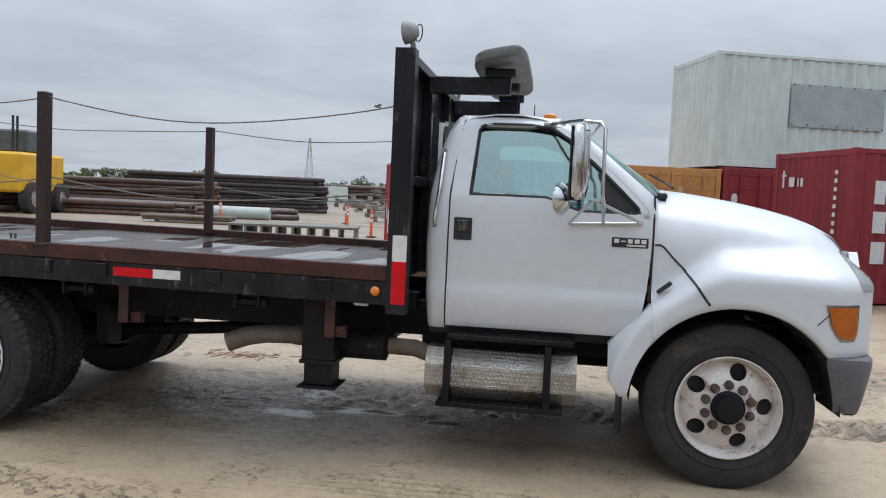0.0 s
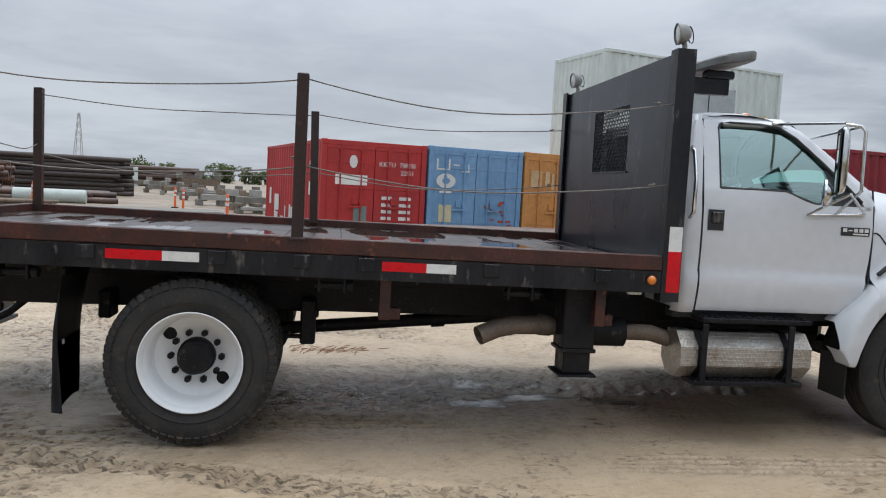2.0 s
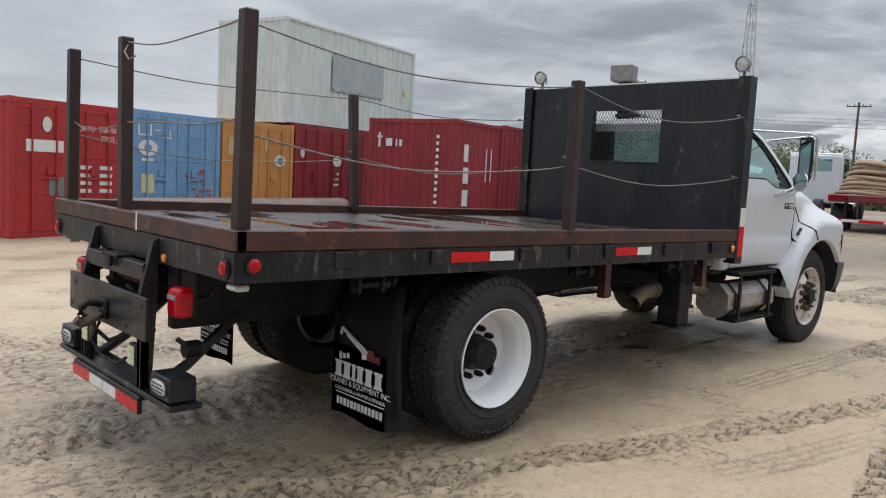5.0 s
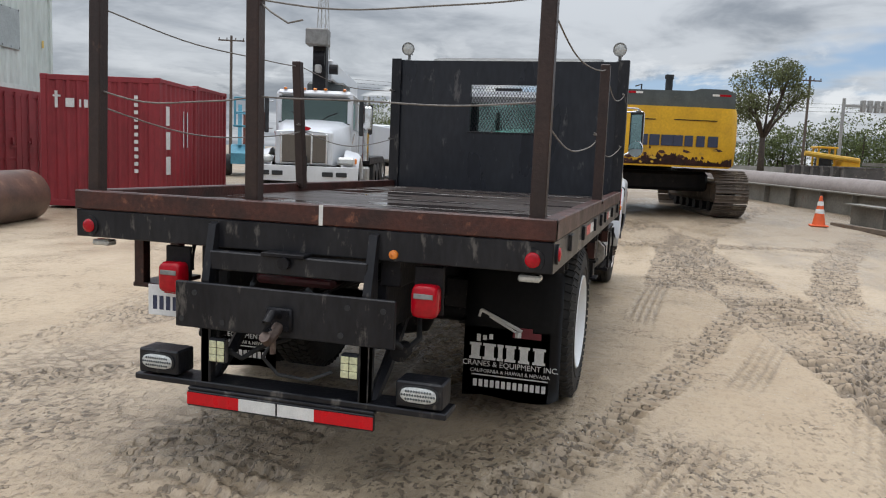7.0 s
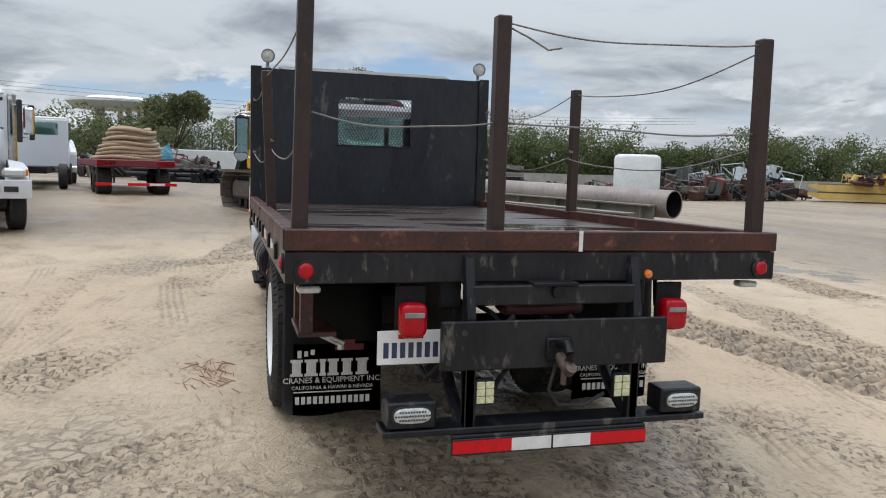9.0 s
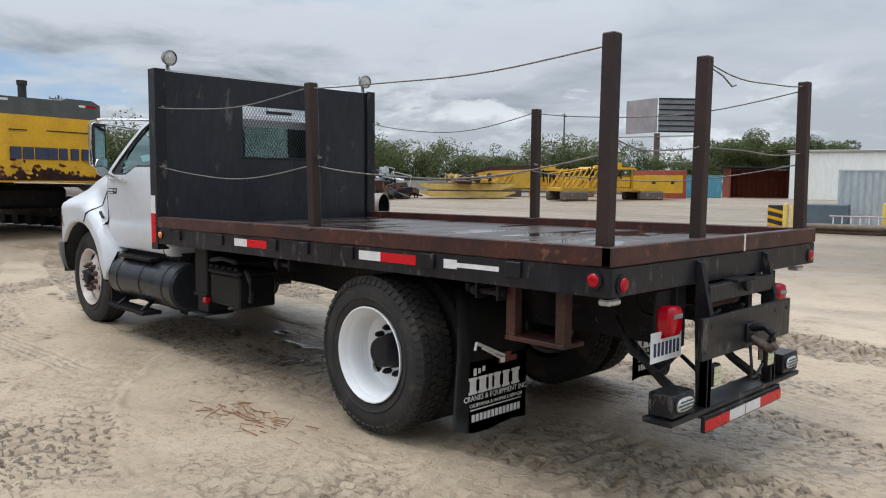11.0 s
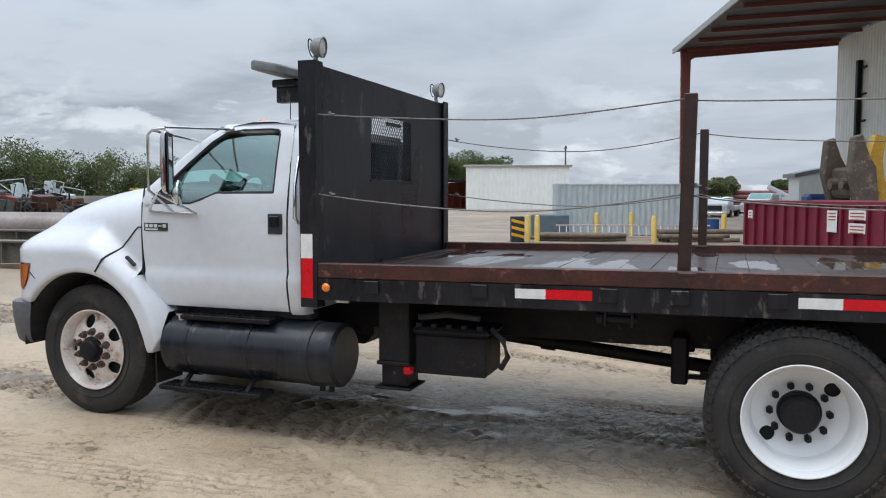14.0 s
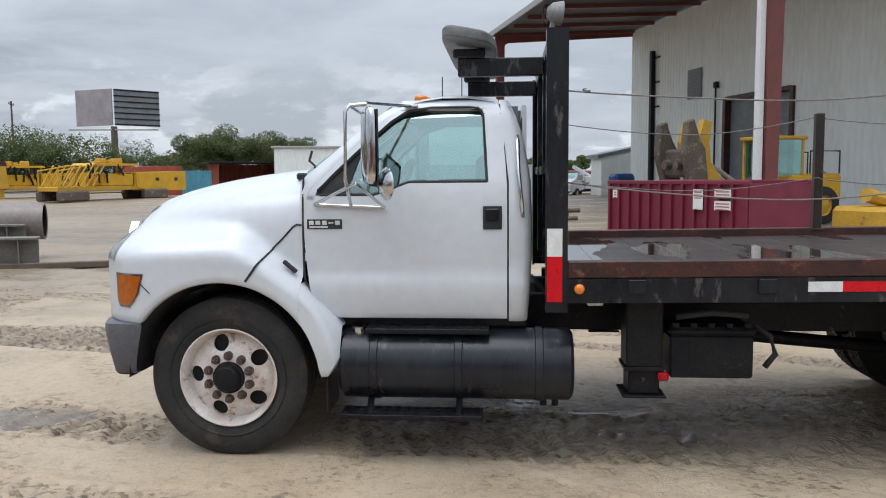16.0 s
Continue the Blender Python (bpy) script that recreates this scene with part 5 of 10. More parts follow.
cab = None
for s in (-1, 1):
    # rear corner panel
    bm = new_bm()
    zs = [0.875, 0.90, 0.95, 1.05, 1.12, 1.16, 1.25, 1.4, 1.55, 1.7, 1.8, 1.9, 2.0, 2.08, 2.14, 2.19]
    rows = []
    for z in zs:
        x0, x1 = back_x(z), interp([(0.87, 3.155), (1.7, 3.155), (2.19, 3.215)], z)
        w = side_y(z)
        rows.append([(x0 - 0.005, s * (w - 0.10), z), (x0, s * (w - 0.05), z), (x0 + 0.02, s * (w - 0.012), z), (x0 + 0.05, s * w, z), (x1, s * w, z), (x1 + 0.002, s * (w - 0.03), z)])
    grid_surface(bm, rows)
    if cab is None:
        cab = part("cab_corner", bm, WHITE, truck, "white cab rear corner", 45.0)
    else:
        part("cab_corner", bm, WHITE, truck, "white cab rear corner", 45.0)
    # door
    bm = new_bm()
    xs = list(np.linspace(3.166, 4.365, 25))
    ts = [0, 0.012, 0.04, 0.12, 0.22, 0.30, 0.345, 0.40, 0.52, 0.66, 0.80, 0.91, 0.97, 1.0]
    rows = []
    for t in ts:
        row = []
        for x in xs:
            top = belt(x)
            z = 0.895 + (top - 0.895) * t
            xx = x
            if x > 4.2:  # the front lower corner of the door is cut back in a curve
                cut = interp([(0.895, 0.115), (0.95, 0.075), (1.05, 0.035), (1.2, 0.012), (1.4, 0.0)], z)
                xx = x - cut * (x - 4.2) / 0.165
            row.append((xx, s * (side_y(z) + 0.004), z))
        rows.append(row)
    grid_surface(bm, rows)
    rows = [[(win_back(z) + d0, s * (side_y(z) + e), z) for d0, e in ((-0.112 + 0.11 * max(0, z - 1.7) * 0, 0.004), (-0.06, 0.004), (-0.006, 0.004), (0.0, -0.02))] for z in (1.70, 1.8, 1.9, 2.0, 2.08, 2.13, 2.16)]
    grid_surface(bm, rows)
    rows = [[(x, s * y, z) for y, z in ((side_y(2.13) - 0.02, 2.125), (side_y(2.135) + 0.004, 2.135), (side_y(2.175) + 0.004, 2.175), (side_y(2.195) + 0.002, 2.193))] for x in np.linspace(3.22, 3.80, 9)]
    grid_surface(bm, rows)
    rows = [[(win_front(z) + d, s * (side_y(z) + e), z) for d, e in ((0.0, -0.02), (0.006, 0.004), (0.05, 0.004))] for z in (1.60, 1.66, 1.72, 1.8, 1.88, 1.95, 2.02, 2.08, 2.13)]
    grid_surface(bm, rows)
    door = part("door", bm, WHITE, truck, "white cab door", 45.0)
    bm = new_bm()
    rows = [[(win_front(z) + d, s * (side_y(z) + e), z) for d, e in ((0.052, 0.0), (0.09, 0.002), (pillar_front(z) - win_front(z) + 0.03, -0.03))] for z in (1.60, 1.66, 1.72, 1.8, 1.88, 1.95, 2.02, 2.08, 2.13, 2.18)]
    grid_surface(bm, rows)
    part("windscreen_pillar", bm, WHITE, truck, "", 45.0)
    # side window with its dark seal and the black corner panel
    bm = new_bm()
    rows = []
    for t in np.linspace(0, 1, 12):
        row = []
        for u in np.linspace(0, 1, 14):
            z0 = 1.625 + (2.145 - 1.625) * t
            a, b = win_back(max(z0, 1.62)) - 0.004, win_front(max(z0, 1.62)) + 0.004
            x = a + (b - a) * u
            z = max(z0, belt(x) - 0.01) if t < 0.3 else z0
            row.append((x, s * (side_y(z) - 0.022), z))
        rows.append(row)
    grid_surface(bm, rows)
    part("side_window", bm, GLASS, door, "green tinted side window", True).visible_shadow = False
    bm = new_bm()
    outline = [(win_back(1.70), 1.70), (win_back(1.9), 1.9), (win_back(2.10), 2.10), (3.335, 2.135), (3.40, 2.142), (3.62, 2.142), (3.75, 2.125), (win_front(2.06), 2.06), (win_front(1.9), 1.9), (win_front(1.75), 1.75), (4.285, 1.655), (4.27, 1.628), (3.95, 1.628), (3.86, 1.655), (3.74, 1.70)]
    loop = [Vector((x, s * (side_y(z) - 0.004), z)) for x, z in outline]
    tube(bm, loop + [loop[0]], 0.011, 6)
    part("window_seal", bm, DARK, door)
    bm = new_bm()
    for z0, z1 in ((1.632, 1.70), (1.70, 1.78), (1.78, 1.86)):
        rows = [[(interp([(1.6, 4.10), (1.7, 4.09), (1.88, 4.03)], z), s * (side_y(z) - 0.012), z), (win_front(z), s * (side_y(z) - 0.012), z)] for z in (z0, z1)]
        grid_surface(bm, rows)
    part("corner_panel", bm, DARK, door, "black mirror-corner panel")
    # handle, badge, grab bar
    bm = new_bm()
    yd = side_y(1.49) + 0.006
    box(bm, 3.195, 3.305, s * yd, s * (yd + 0.006), 1.425, 1.56, 0.003)
    handle = part("door_handle", bm, DARK, door, "black recessed door handle")
    bm = new_bm()
    box(bm, 3.215, 3.29, s * (yd + 0.006), s * (yd + 0.018), 1.475, 1.545, 0.006)
    part("handle_flap", bm, BLACK, handle)
    bm = new_bm()
    box(bm, 4.135, 4.345, s * (side_y(1.455) + 0.004), s * (side_y(1.455) + 0.010), 1.43, 1.487, 0.003)
    badge = part("badge", bm, DARK, door, "black model badge with chrome letters")
    for k in range(5):  # the model name as plain chrome blocks
        bm = new_bm()
        x = 4.162 + k * 0.039
        yl = s * (side_y(1.455) + 0.0105)
        box(bm, x - 0.014, x + 0.014, yl, yl + s * 0.002, 1.455 if k != 1 else 1.462, 1.479 if k != 1 else 1.470, 0)
        part("badge_mark", bm, PRINT, badge)
    bm = new_bm()
    box(bm, 4.22, 4.33, yl, yl + s * 0.001, 1.437, 1.447, 0)
    part("badge_mark", bm, PRINT, badge)
    bm = new_bm()
    yb = side_y(1.6)
    tube(bm, [(3.075, s * (yb + 0.0), 1.50), (3.08, s * (yb + 0.045), 1.535), (3.10, s * (yb + 0.005), 1.75), (3.105, s * (side_y(1.93) + 0.035), 1.93), (3.108, s * (side_y(1.96) - 0.0), 1.965)], 0.013, 10)
    part("grab_bar", bm, CHROME, truck, "chrome grab bar", True)
    # big mirror on a tubular bracket
    my = s * 1.29
    bm = new_bm()
    rows = []
    for z, hw, hd in ((1.695, 0.03, 0.02), (1.71, 0.062, 0.035), (1.75, 0.07, 0.045), (1.9, 0.072, 0.048), (2.06, 0.07, 0.045), (2.10, 0.062, 0.035), (2.115, 0.03, 0.02)):
        rows.append([bm.verts.new((hd * (math.cos(a) if math.cos(a) > 0 else 0.25 * math.cos(a)), s * 1.2 * hw * math.sin(a), z)) for a in np.linspace(0, 2 * math.pi, 17)[:-1]])
    skin(bm, rows, True, True, True)
    turn = pose(3.915, my, 0, 0, 0, s * 28)
    bmesh.ops.transform(bm, matrix=turn, verts=bm.verts[:])
    mirror = part("wing_mirror", bm, CHROME, door, "chrome wing mirror on a tube bracket", 50.0)
    bm = new_bm()
    box(bm, -0.018, -0.014, -0.07, 0.07, 1.68, 2.08, 0.001, turn)
    part("mirror_glass", bm, MIRROR, mirror)
    bm = new_bm()
    for y0, y1, z0, z1 in ((-0.082, -0.066, 1.69, 2.10), (0.066, 0.082, 1.69, 2.10), (-0.066, 0.066, 2.075, 2.10), (-0.066, 0.066, 1.69, 1.71)):
        box(bm, -0.021, -0.012, y0, y1, z0, z1, 0.002, turn)
    part("mirror_rim", bm, DARK, mirror, "black mirror rim")
    bm = new_bm()
    lathe(bm, [(0.0, 0.09), (0.012, 0.092), (0.03, 0.075), (0.05, 0.04), (0.055, 0.0)], (3.82, my + s * 0.0, 1.695), (1, s * 0.55, 0), 26)
    part("round_mirror_shell", bm, CHROME, mirror, "chrome round spot mirror", 50.0)
    bm = new_bm()
    lathe(bm, [(-0.002, 0.086), (-0.008, 0.05), (-0.010, 0.0)], (3.82, my + s * 0.0, 1.695), (1, s * 0.55, 0), 26)
    part("round_mirror_glass", bm, MIRROR, mirror, smooth=True)
    bm = new_bm()
    ro = 0.0095
    low, up = side_y(1.565), side_y(2.14)
    tube(bm, [(3.88, s * (low + 0.02), 1.555), (4.30, s * (low + 0.01), 1.575)], ro, 8)
    tube(bm, [(3.88, s * (low + 0.02), 1.555), (4.0, my + s * 0.01, 1.70)], ro, 8)
    tube(bm, [(4.30, s * (low + 0.01), 1.575), (4.0, my + s * 0.01, 1.70)], ro, 8)
    tube(bm, [(4.08, s * (low + 0.015), 1.565), (4.05, my + s * 0.035, 1.72), (4.045, my + s * 0.035, 2.09), (4.02, my + s * 0.02, 2.125), (3.93, my, 2.13)], 0.011, 8)
    tube(bm, [(3.74, s * (up + 0.0), 2.155), (3.93, my, 2.14)], ro, 8)
    tube(bm, [(3.97, s * (side_y(2.08)), 2.07), (4.02, my + s * 0.02, 2.12)], ro, 8)
    box(bm, 3.70, 3.78, s * (up - 0.01), s * (up + 0.012), 2.145, 2.165, 0.004)
    part("mirror_bracket", bm, CHROME, mirror, "bright tubular bracket", 50.0)
    # sill under the door
    bm = new_bm()
    box(bm, 3.05, 4.24, s * 0.93, s * 0.80, 0.83, 0.893, 0.012)
    part("sill", bm, DARK, truck)

# roof, back panel, windscreen
bm = new_bm()
rows = []
for x, z in ((3.13, 2.10), (3.15, 2.16), (3.19, 2.205), (3.26, 2.235), (3.40, 2.255), (3.56, 2.257), (3.68, 2.24), (3.77, 2.215), (3.83, 2.18)):
    row = []
    for t in np.linspace(-1, 1, 17):
        y = t * interp([(2.10, 0.86), (2.235, 0.815), (2.26, 0.81)], z)
        drop = 0.055 * abs(t) ** 3.2
        row.append((x + (0.10 * (1 - t * t) if x > 3.7 else 0.0) * (x - 3.7) / 0.13 * 0.8 if x > 3.7 else x, y, z - drop if z > 2.18 else z - drop * 0.3))
    rows.append(row)
grid_surface(bm, rows)
part("cab_roof", bm, WHITE, truck, "white cab roof", 60.0)
bm = new_bm()
for y0, y1, z0, z1 in ((-0.95, 0.95, 0.90, 1.68), (-0.86, -0.62, 1.68, 2.14), (0.62, 0.86, 1.68, 2.14), (-0.62, 0.62, 2.10, 2.17)):
    box(bm, 3.05, 3.075, y0, y1, z0, z1, 0)
part("cab_back", bm, WHITE, truck, "white cab back panel")
bm = new_bm()
box(bm, 3.06, 3.064, -0.62, 0.62, 1.68, 2.10, 0)
part("rear_window", bm, GLASS, truck, "tinted cab rear window").visible_shadow = False
bm = new_bm()
rows = []
for t in np.linspace(0, 1, 8):
    row = []
    for u in np.linspace(-1, 1, 15):
        z = 1.74 + (2.18 - 1.74) * t
        y = u * (0.955 + (0.80 - 0.955) * t)
        x = (4.37 - 0.53 * t) + (0.20 - 0.10 * t) * (1 - u * u)
        row.append((x, y, z))
    rows.append(row)
grid_surface(bm, rows)
part("windscreen", bm, GLASS, truck, "tinted windscreen", True).visible_shadow = False
for y in (-0.62, 0.05):
    bm = new_bm()
    tube(bm, [(4.52, y, 1.80), (4.50, y + 0.3, 1.845), (4.43, y + 0.5, 1.90)], 0.008, 6)
    part("wiper", bm, DARK, truck)
bm = new_bm()
box(bm, 4.33, 4.47, -0.80, 0.80, 1.72, 1.762, 0.01)
part("scuttle", bm, DARK, truck)
for y in (-0.42, -0.14, 0.14, 0.42, 0.0):
    bm = new_bm()
    x = 3.72
    lathe(bm, [(-0.035, 0.0), (-0.03, 0.014), (0.0, 0.024), (0.032, 0.024), (0.048, 0.012), (0.05, 0.0)], (x, y, 2.262 - 0.02 * (y / 0.42) ** 2), (1, 0, 0), 14)
    part("roof_marker", bm, AMBER, truck, "amber roof marker lamp", 50.0)
bm = new_bm()
tube(bm, [(3.50, -0.3, 2.24), (3.50, -0.3, 2.46)], 0.004, 5)
part("aerial", bm, DARK, truck)
bm = new_bm()
tube(bm, [(3.60, 0.25, 2.24), (3.60, 0.25, 2.40)], 0.004, 5)
part("aerial", bm, DARK, truck)

# inside the cab
bm = new_bm()
rows = [[(x, y, z - 0.05 * abs(y / 0.8) ** 3) for y in np.linspace(-0.86, 0.86, 9)] for x, z in ((3.16, 2.05), (3.22, 2.16), (3.4, 2.20), (3.6, 2.20), (3.80, 2.15), (3.86, 2.12))]
grid_surface(bm, rows)
part("headliner", bm, SEAT, truck, "grey cab headliner", True)
bm = new_bm()
for y0, y1, z0, z1 in ((-0.93, 0.93, 0.95, 1.68), (-0.84, -0.60, 1.68, 2.12), (0.60, 0.84, 1.68, 2.12)):
    box(bm, 3.085, 3.10, y0, y1, z0, z1, 0)
part("rear_trim", bm, SEAT, truck, "grey rear cab trim")
for s in (-1, 1):
    bm = new_bm()
    rows = [[(x, s * (side_y(z) - 0.045), z) for x in np.linspace(3.17, 4.30, 8)] for z in (0.95, 1.1, 1.3, 1.5, 1.60)]
    grid_surface(bm, rows)
    rows = [[(x, s * (side_y(z) - 0.045), z) for x in (3.10, 3.16, 3.22, win_back(z) + 0.002)] for z in (1.60, 1.7, 1.8, 1.9, 2.0, 2.1, 2.15)]
    grid_surface(bm, rows)
    part("door_trim", bm, SEAT, truck, "grey inner door trim", True)
bm = new_bm()
box(bm, 3.10, 4.30, -0.90, 0.90, 0.93, 0.98, 0)
part("cab_floor", bm, DARK, truck)
for y in (-0.45, 0.45):
    bm = new_bm()
    box(bm, 3.30, 3.85, y - 0.27, y + 0.27, 1.15, 1.36, 0.05)
    seat = part("seat", bm, SEAT, truck, "grey cloth seat")
    bm = new_bm()
    box(bm, 3.20, 3.36, y - 0.26, y + 0.26, 1.36, 1.88, 0.05, Matrix.Translation((0, 0, 0)))
    part("backrest", bm, SEAT, seat)
    bm = new_bm()
    box(bm, 3.20, 3.32, y - 0.14, y + 0.14, 1.88, 2.06, 0.04)
    part("headrest", bm, SEAT, seat)
bm = new_bm()
box(bm, 4.08, 4.45, -0.92, 0.92, 1.30, 1.68, 0.06)
part("dashboard", bm, DARK, truck)
bm = new_bm()
c = Vector((3.88, 0.45, 1.66))
tilt = Matrix.Rotation(radians(-28), 3, "Y")
tube(bm, [c + tilt @ Vector((0.0, 0.2 * math.cos(a), 0.2 * math.sin(a))) for a in np.linspace(0, 2 * math.pi, 29)], 0.016, 8)
rod(bm, c + tilt @ Vector((0, -0.19, 0)), c + tilt @ Vector((0, 0.19, 0)), 0.02, 8)
rod(bm, c, c + tilt @ Vector((0.35, 0, 0)), 0.035, 8)
part("steering_wheel", bm, DARK, truck, "black steering wheel", True)

# ---- bonnet and wings ----
WC = (4.86, 0.535)
CROWN = [(4.378, 1.805), (4.50, 1.795), (4.65, 1.782), (4.82, 1.76), (5.0, 1.732), (5.16, 1.70), (5.30, 1.665), (5.42, 1.625), (5.53, 1.57), (5.59, 1.50), (5.63, 1.42)]


def crown(x):
    return interp(CROWN, x)


def top_width(x):
    return interp([(4.378, 0.67), (4.8, 0.64), (5.2, 0.59), (5.5, 0.55), (5.63, 0.52)], x)


def shell_y(x, z):
    """Half width of the bonnet's side: a steep upper side that swells out into the flared wing."""
    wt, zt = top_width(x), crown(x) - 0.05
    ws = interp([(4.378, 1.03), (4.8, 0.99), (5.2, 0.945), (5.5, 0.90), (5.63, 0.86)], x)
    y = wt + (ws - wt) * (1 - math.exp(-max(0.0, zt - z) / 0.085))
    dx = x - WC[0]
    r = math.hypot(dx * (0.22 if dx > 0 else 1.0), z - WC[1])
    w = min(1.0, max(0.0, (dx + 0.40) / 0.36))
    w = w * w * (3 - 2 * w)
    lo, hi = 0.69 + 0.055 * w, 0.80 + 0.15 * w
    t = min(1.0, max(0.0, (hi - r) / (hi - lo)))
    y += (1.165 - y) * t * t * (3 - 2 * t)
    if x > 5.28:
        y *= 1 - 0.19 * ((x - 5.28) / 0.35) ** 2.2
    if z < 0.72:
        y -= 0.02 * (0.72 - z) / 0.15
    return y


def lip_z(x):
    d = 0.3564 - (x - WC[0]) ** 2
    arch = WC[1] + math.sqrt(d) if d > 0 else 0.0
    return max(arch, 0.885) if x > WC[0] else max(arch, 0.565)


bm = new_bm()
rows = []
cols = list(np.linspace(4.378, 5.25, 44)) + list(np.linspace(5.27, 5.63, 24))
for x in cols:
    zc, wt = crown(x), top_width(x)
    half = [(0, zc), (wt * 0.35, zc - 0.004), (wt * 0.65, zc - 0.013), (wt * 0.85, zc - 0.026), (wt * 0.95, zc - 0.038)]
    zt, zl = zc - 0.05, lip_z(x)
    half += [(shell_y(x, zt + (zl - zt) * t), zt + (zl - zt) * t) for t in (0, 0.02, 0.045, 0.075, 0.11, 0.16, 0.22, 0.28, 0.34, 0.4, 0.46, 0.52, 0.58, 0.64, 0.7, 0.76, 0.82, 0.88, 0.94, 1.0)]
    half += [(half[-1][0] - 0.012, zl - 0.012), (half[-1][0] - 0.14, zl - 0.010)]
    rows.append([(x, -y, z) for y, z in half[::-1]] + [(x, y, z) for y, z in half[1:]])
grid_surface(bm, rows)
bonnet = part("bonnet", bm, WHITE, truck, "white one-piece sloping bonnet with flared wings", 70.0)
bm = new_bm()
prism(bm, [(y, z) for _, y, z in rows[-1][2:-2]], 5.60, 5.628, "yz")
part("nose_panel", bm, WHITE, bonnet)
bm = new_bm()
prism(bm, [(-0.60, 1.36), (-0.54, 1.45), (0.54, 1.45), (0.60, 1.36), (0.56, 0.95), (-0.56, 0.95)], 5.62, 5.672, "yz")
grille = part("grille", bm, CHROME, bonnet, "chrome and black front grille")
for k in range(5):
    bm = new_bm()
    box(bm, 5.665, 5.685, -0.50, 0.50, 1.00 + k * 0.08, 1.05 + k * 0.08, 0.005)
    part("grille_slot", bm, DARK, grille)
for s in (-1, 1):
    # the fixed rear leg of the wing, behind the shut line
    back = [(4.145, 0.84), (4.17, 0.875), (4.22, 0.93), (4.31, 1.02), (4.385, 1.115)]
    bm = new_bm()
    rows = []
    for x in np.linspace(4.147, 4.377, 26):
        zt = interp(back, x)
        zl = max(lip_z(x), interp([(4.147, 0.68), (4.215, 0.572), (4.4, 0.56)], x))
        row = [(x, s * (shell_y(x, zt) - 0.12), zt + 0.006), (x, s * (shell_y(x, zt) - 0.015), zt + 0.006)]
        row += [(x, s * shell_y(x, zt + (zl - zt) * t), zt + (zl - zt) * t) for t in np.linspace(0, 1, 12)]
        row += [(x, s * (shell_y(x, zl) - 0.012), zl - 0.008), (x, s * (shell_y(x, zl) - 0.15), zl - 0.006)]
        rows.append(row)
    grid_surface(bm, rows)
    wing = part("front_wing", bm, WHITE, truck, "white rear leg of the flared front wing", 60.0)

    def on_shell(zs, left, right, n, lift):
        rows = []
        for z in zs:
            x0, x1 = interp(left, z), interp(right, z)
            rows.append([(x, s * (shell_y(x, z) + lift), z) for x in np.linspace(x0, x1, n)])
        return rows

    for name, mat, pad, lift, label in (("indicator_surround", CHROME, 0.014, 0.004, ""), ("indicator", AMBER, 0.0, 0.009, "amber front indicator")):
        bm = new_bm()
        left = [(0.985 - pad, 5.42 - pad), (1.01, 5.38 - pad), (1.06, 5.35 - pad), (1.165 + pad, 5.318 - pad)]
        right = [(0.985 - pad, 5.475 + pad), (1.01, 5.50 + pad), (1.165 + pad, 5.50 + pad)]
        grid_surface(bm, on_shell(np.linspace(0.985 - pad, 1.163 + pad, 8), left, right, 8, lift))
        bmesh.ops.solidify(bm, geom=bm.faces[:], thickness=-0.008 * s if False else 0.008)
        part(name, bm, mat, bonnet, label, 60.0)
    bm = new_bm()
    grid_surface(bm, on_shell(np.linspace(1.25, 1.46, 8), [(1.25, 5.535), (1.33, 5.51), (1.46, 5.505)], [(1.25, 5.628), (1.40, 5.622), (1.46, 5.60)], 8, 0.007))
    bmesh.ops.solidify(bm, geom=bm.faces[:], thickness=0.01)
    part("headlight", bm, CLEAR, bonnet, "clear headlight", 60.0)
    # shut lines of the bonnet side and the rubber latch
    def seam(pts, r=0.0055):
        bm = new_bm()
        path = [(x0 + (x1 - x0) * t, z0 + (z1 - z0) * t) for (x0, z0), (x1, z1) in zip(pts, pts[1:]) for t in np.linspace(0, 1, 9)[:-1]] + [pts[-1]]
        tube(bm, [(x, s * (shell_y(x, z) + 0.002), z) for x, z in path], r, 6)
        part("shut_line", bm, DARK, bonnet)
    seam([(4.385, 1.452), (4.415, 1.455), (4.44, 1.44), (4.50, 1.375), (4.56, 1.318)])
    seam([(4.56, 1.318), (4.60, 1.26), (4.64, 1.20), (4.69, 1.132)], 0.007)
    seam([(5.27, 1.06), (5.31, 1.10), (5.335, 1.125)], 0.003)
    bm = new_bm()
    box(bm, -0.05, 0.05, -0.014, 0.014, -0.012, 0.012, 0.005, pose(4.445, s * 1.075, 1.21, 0, -40, 0))
    part("bonnet_latch", bm, DARK, bonnet, "black rubber bonnet latch")
    bm = new_bm()
    lathe(bm, [(-0.40, 0.575), (0.0, 0.582)], (WC[0], s * 1.12, WC[1] + 0.004), (0, s, 0), 48)
    bmesh.ops.delete(bm, geom=[q for q in bm.faces if q.calc_center_median().z < WC[1] + 0.02], context="FACES")
    part("wheel_arch_liner", bm, DARK, bonnet)
    bm = new_bm()
    box(bm, 4.23, 4.245, s * 1.08, s * 0.80, 0.33, 0.62, 0.003)
    part("front_mud_flap", bm, FLAP, truck)
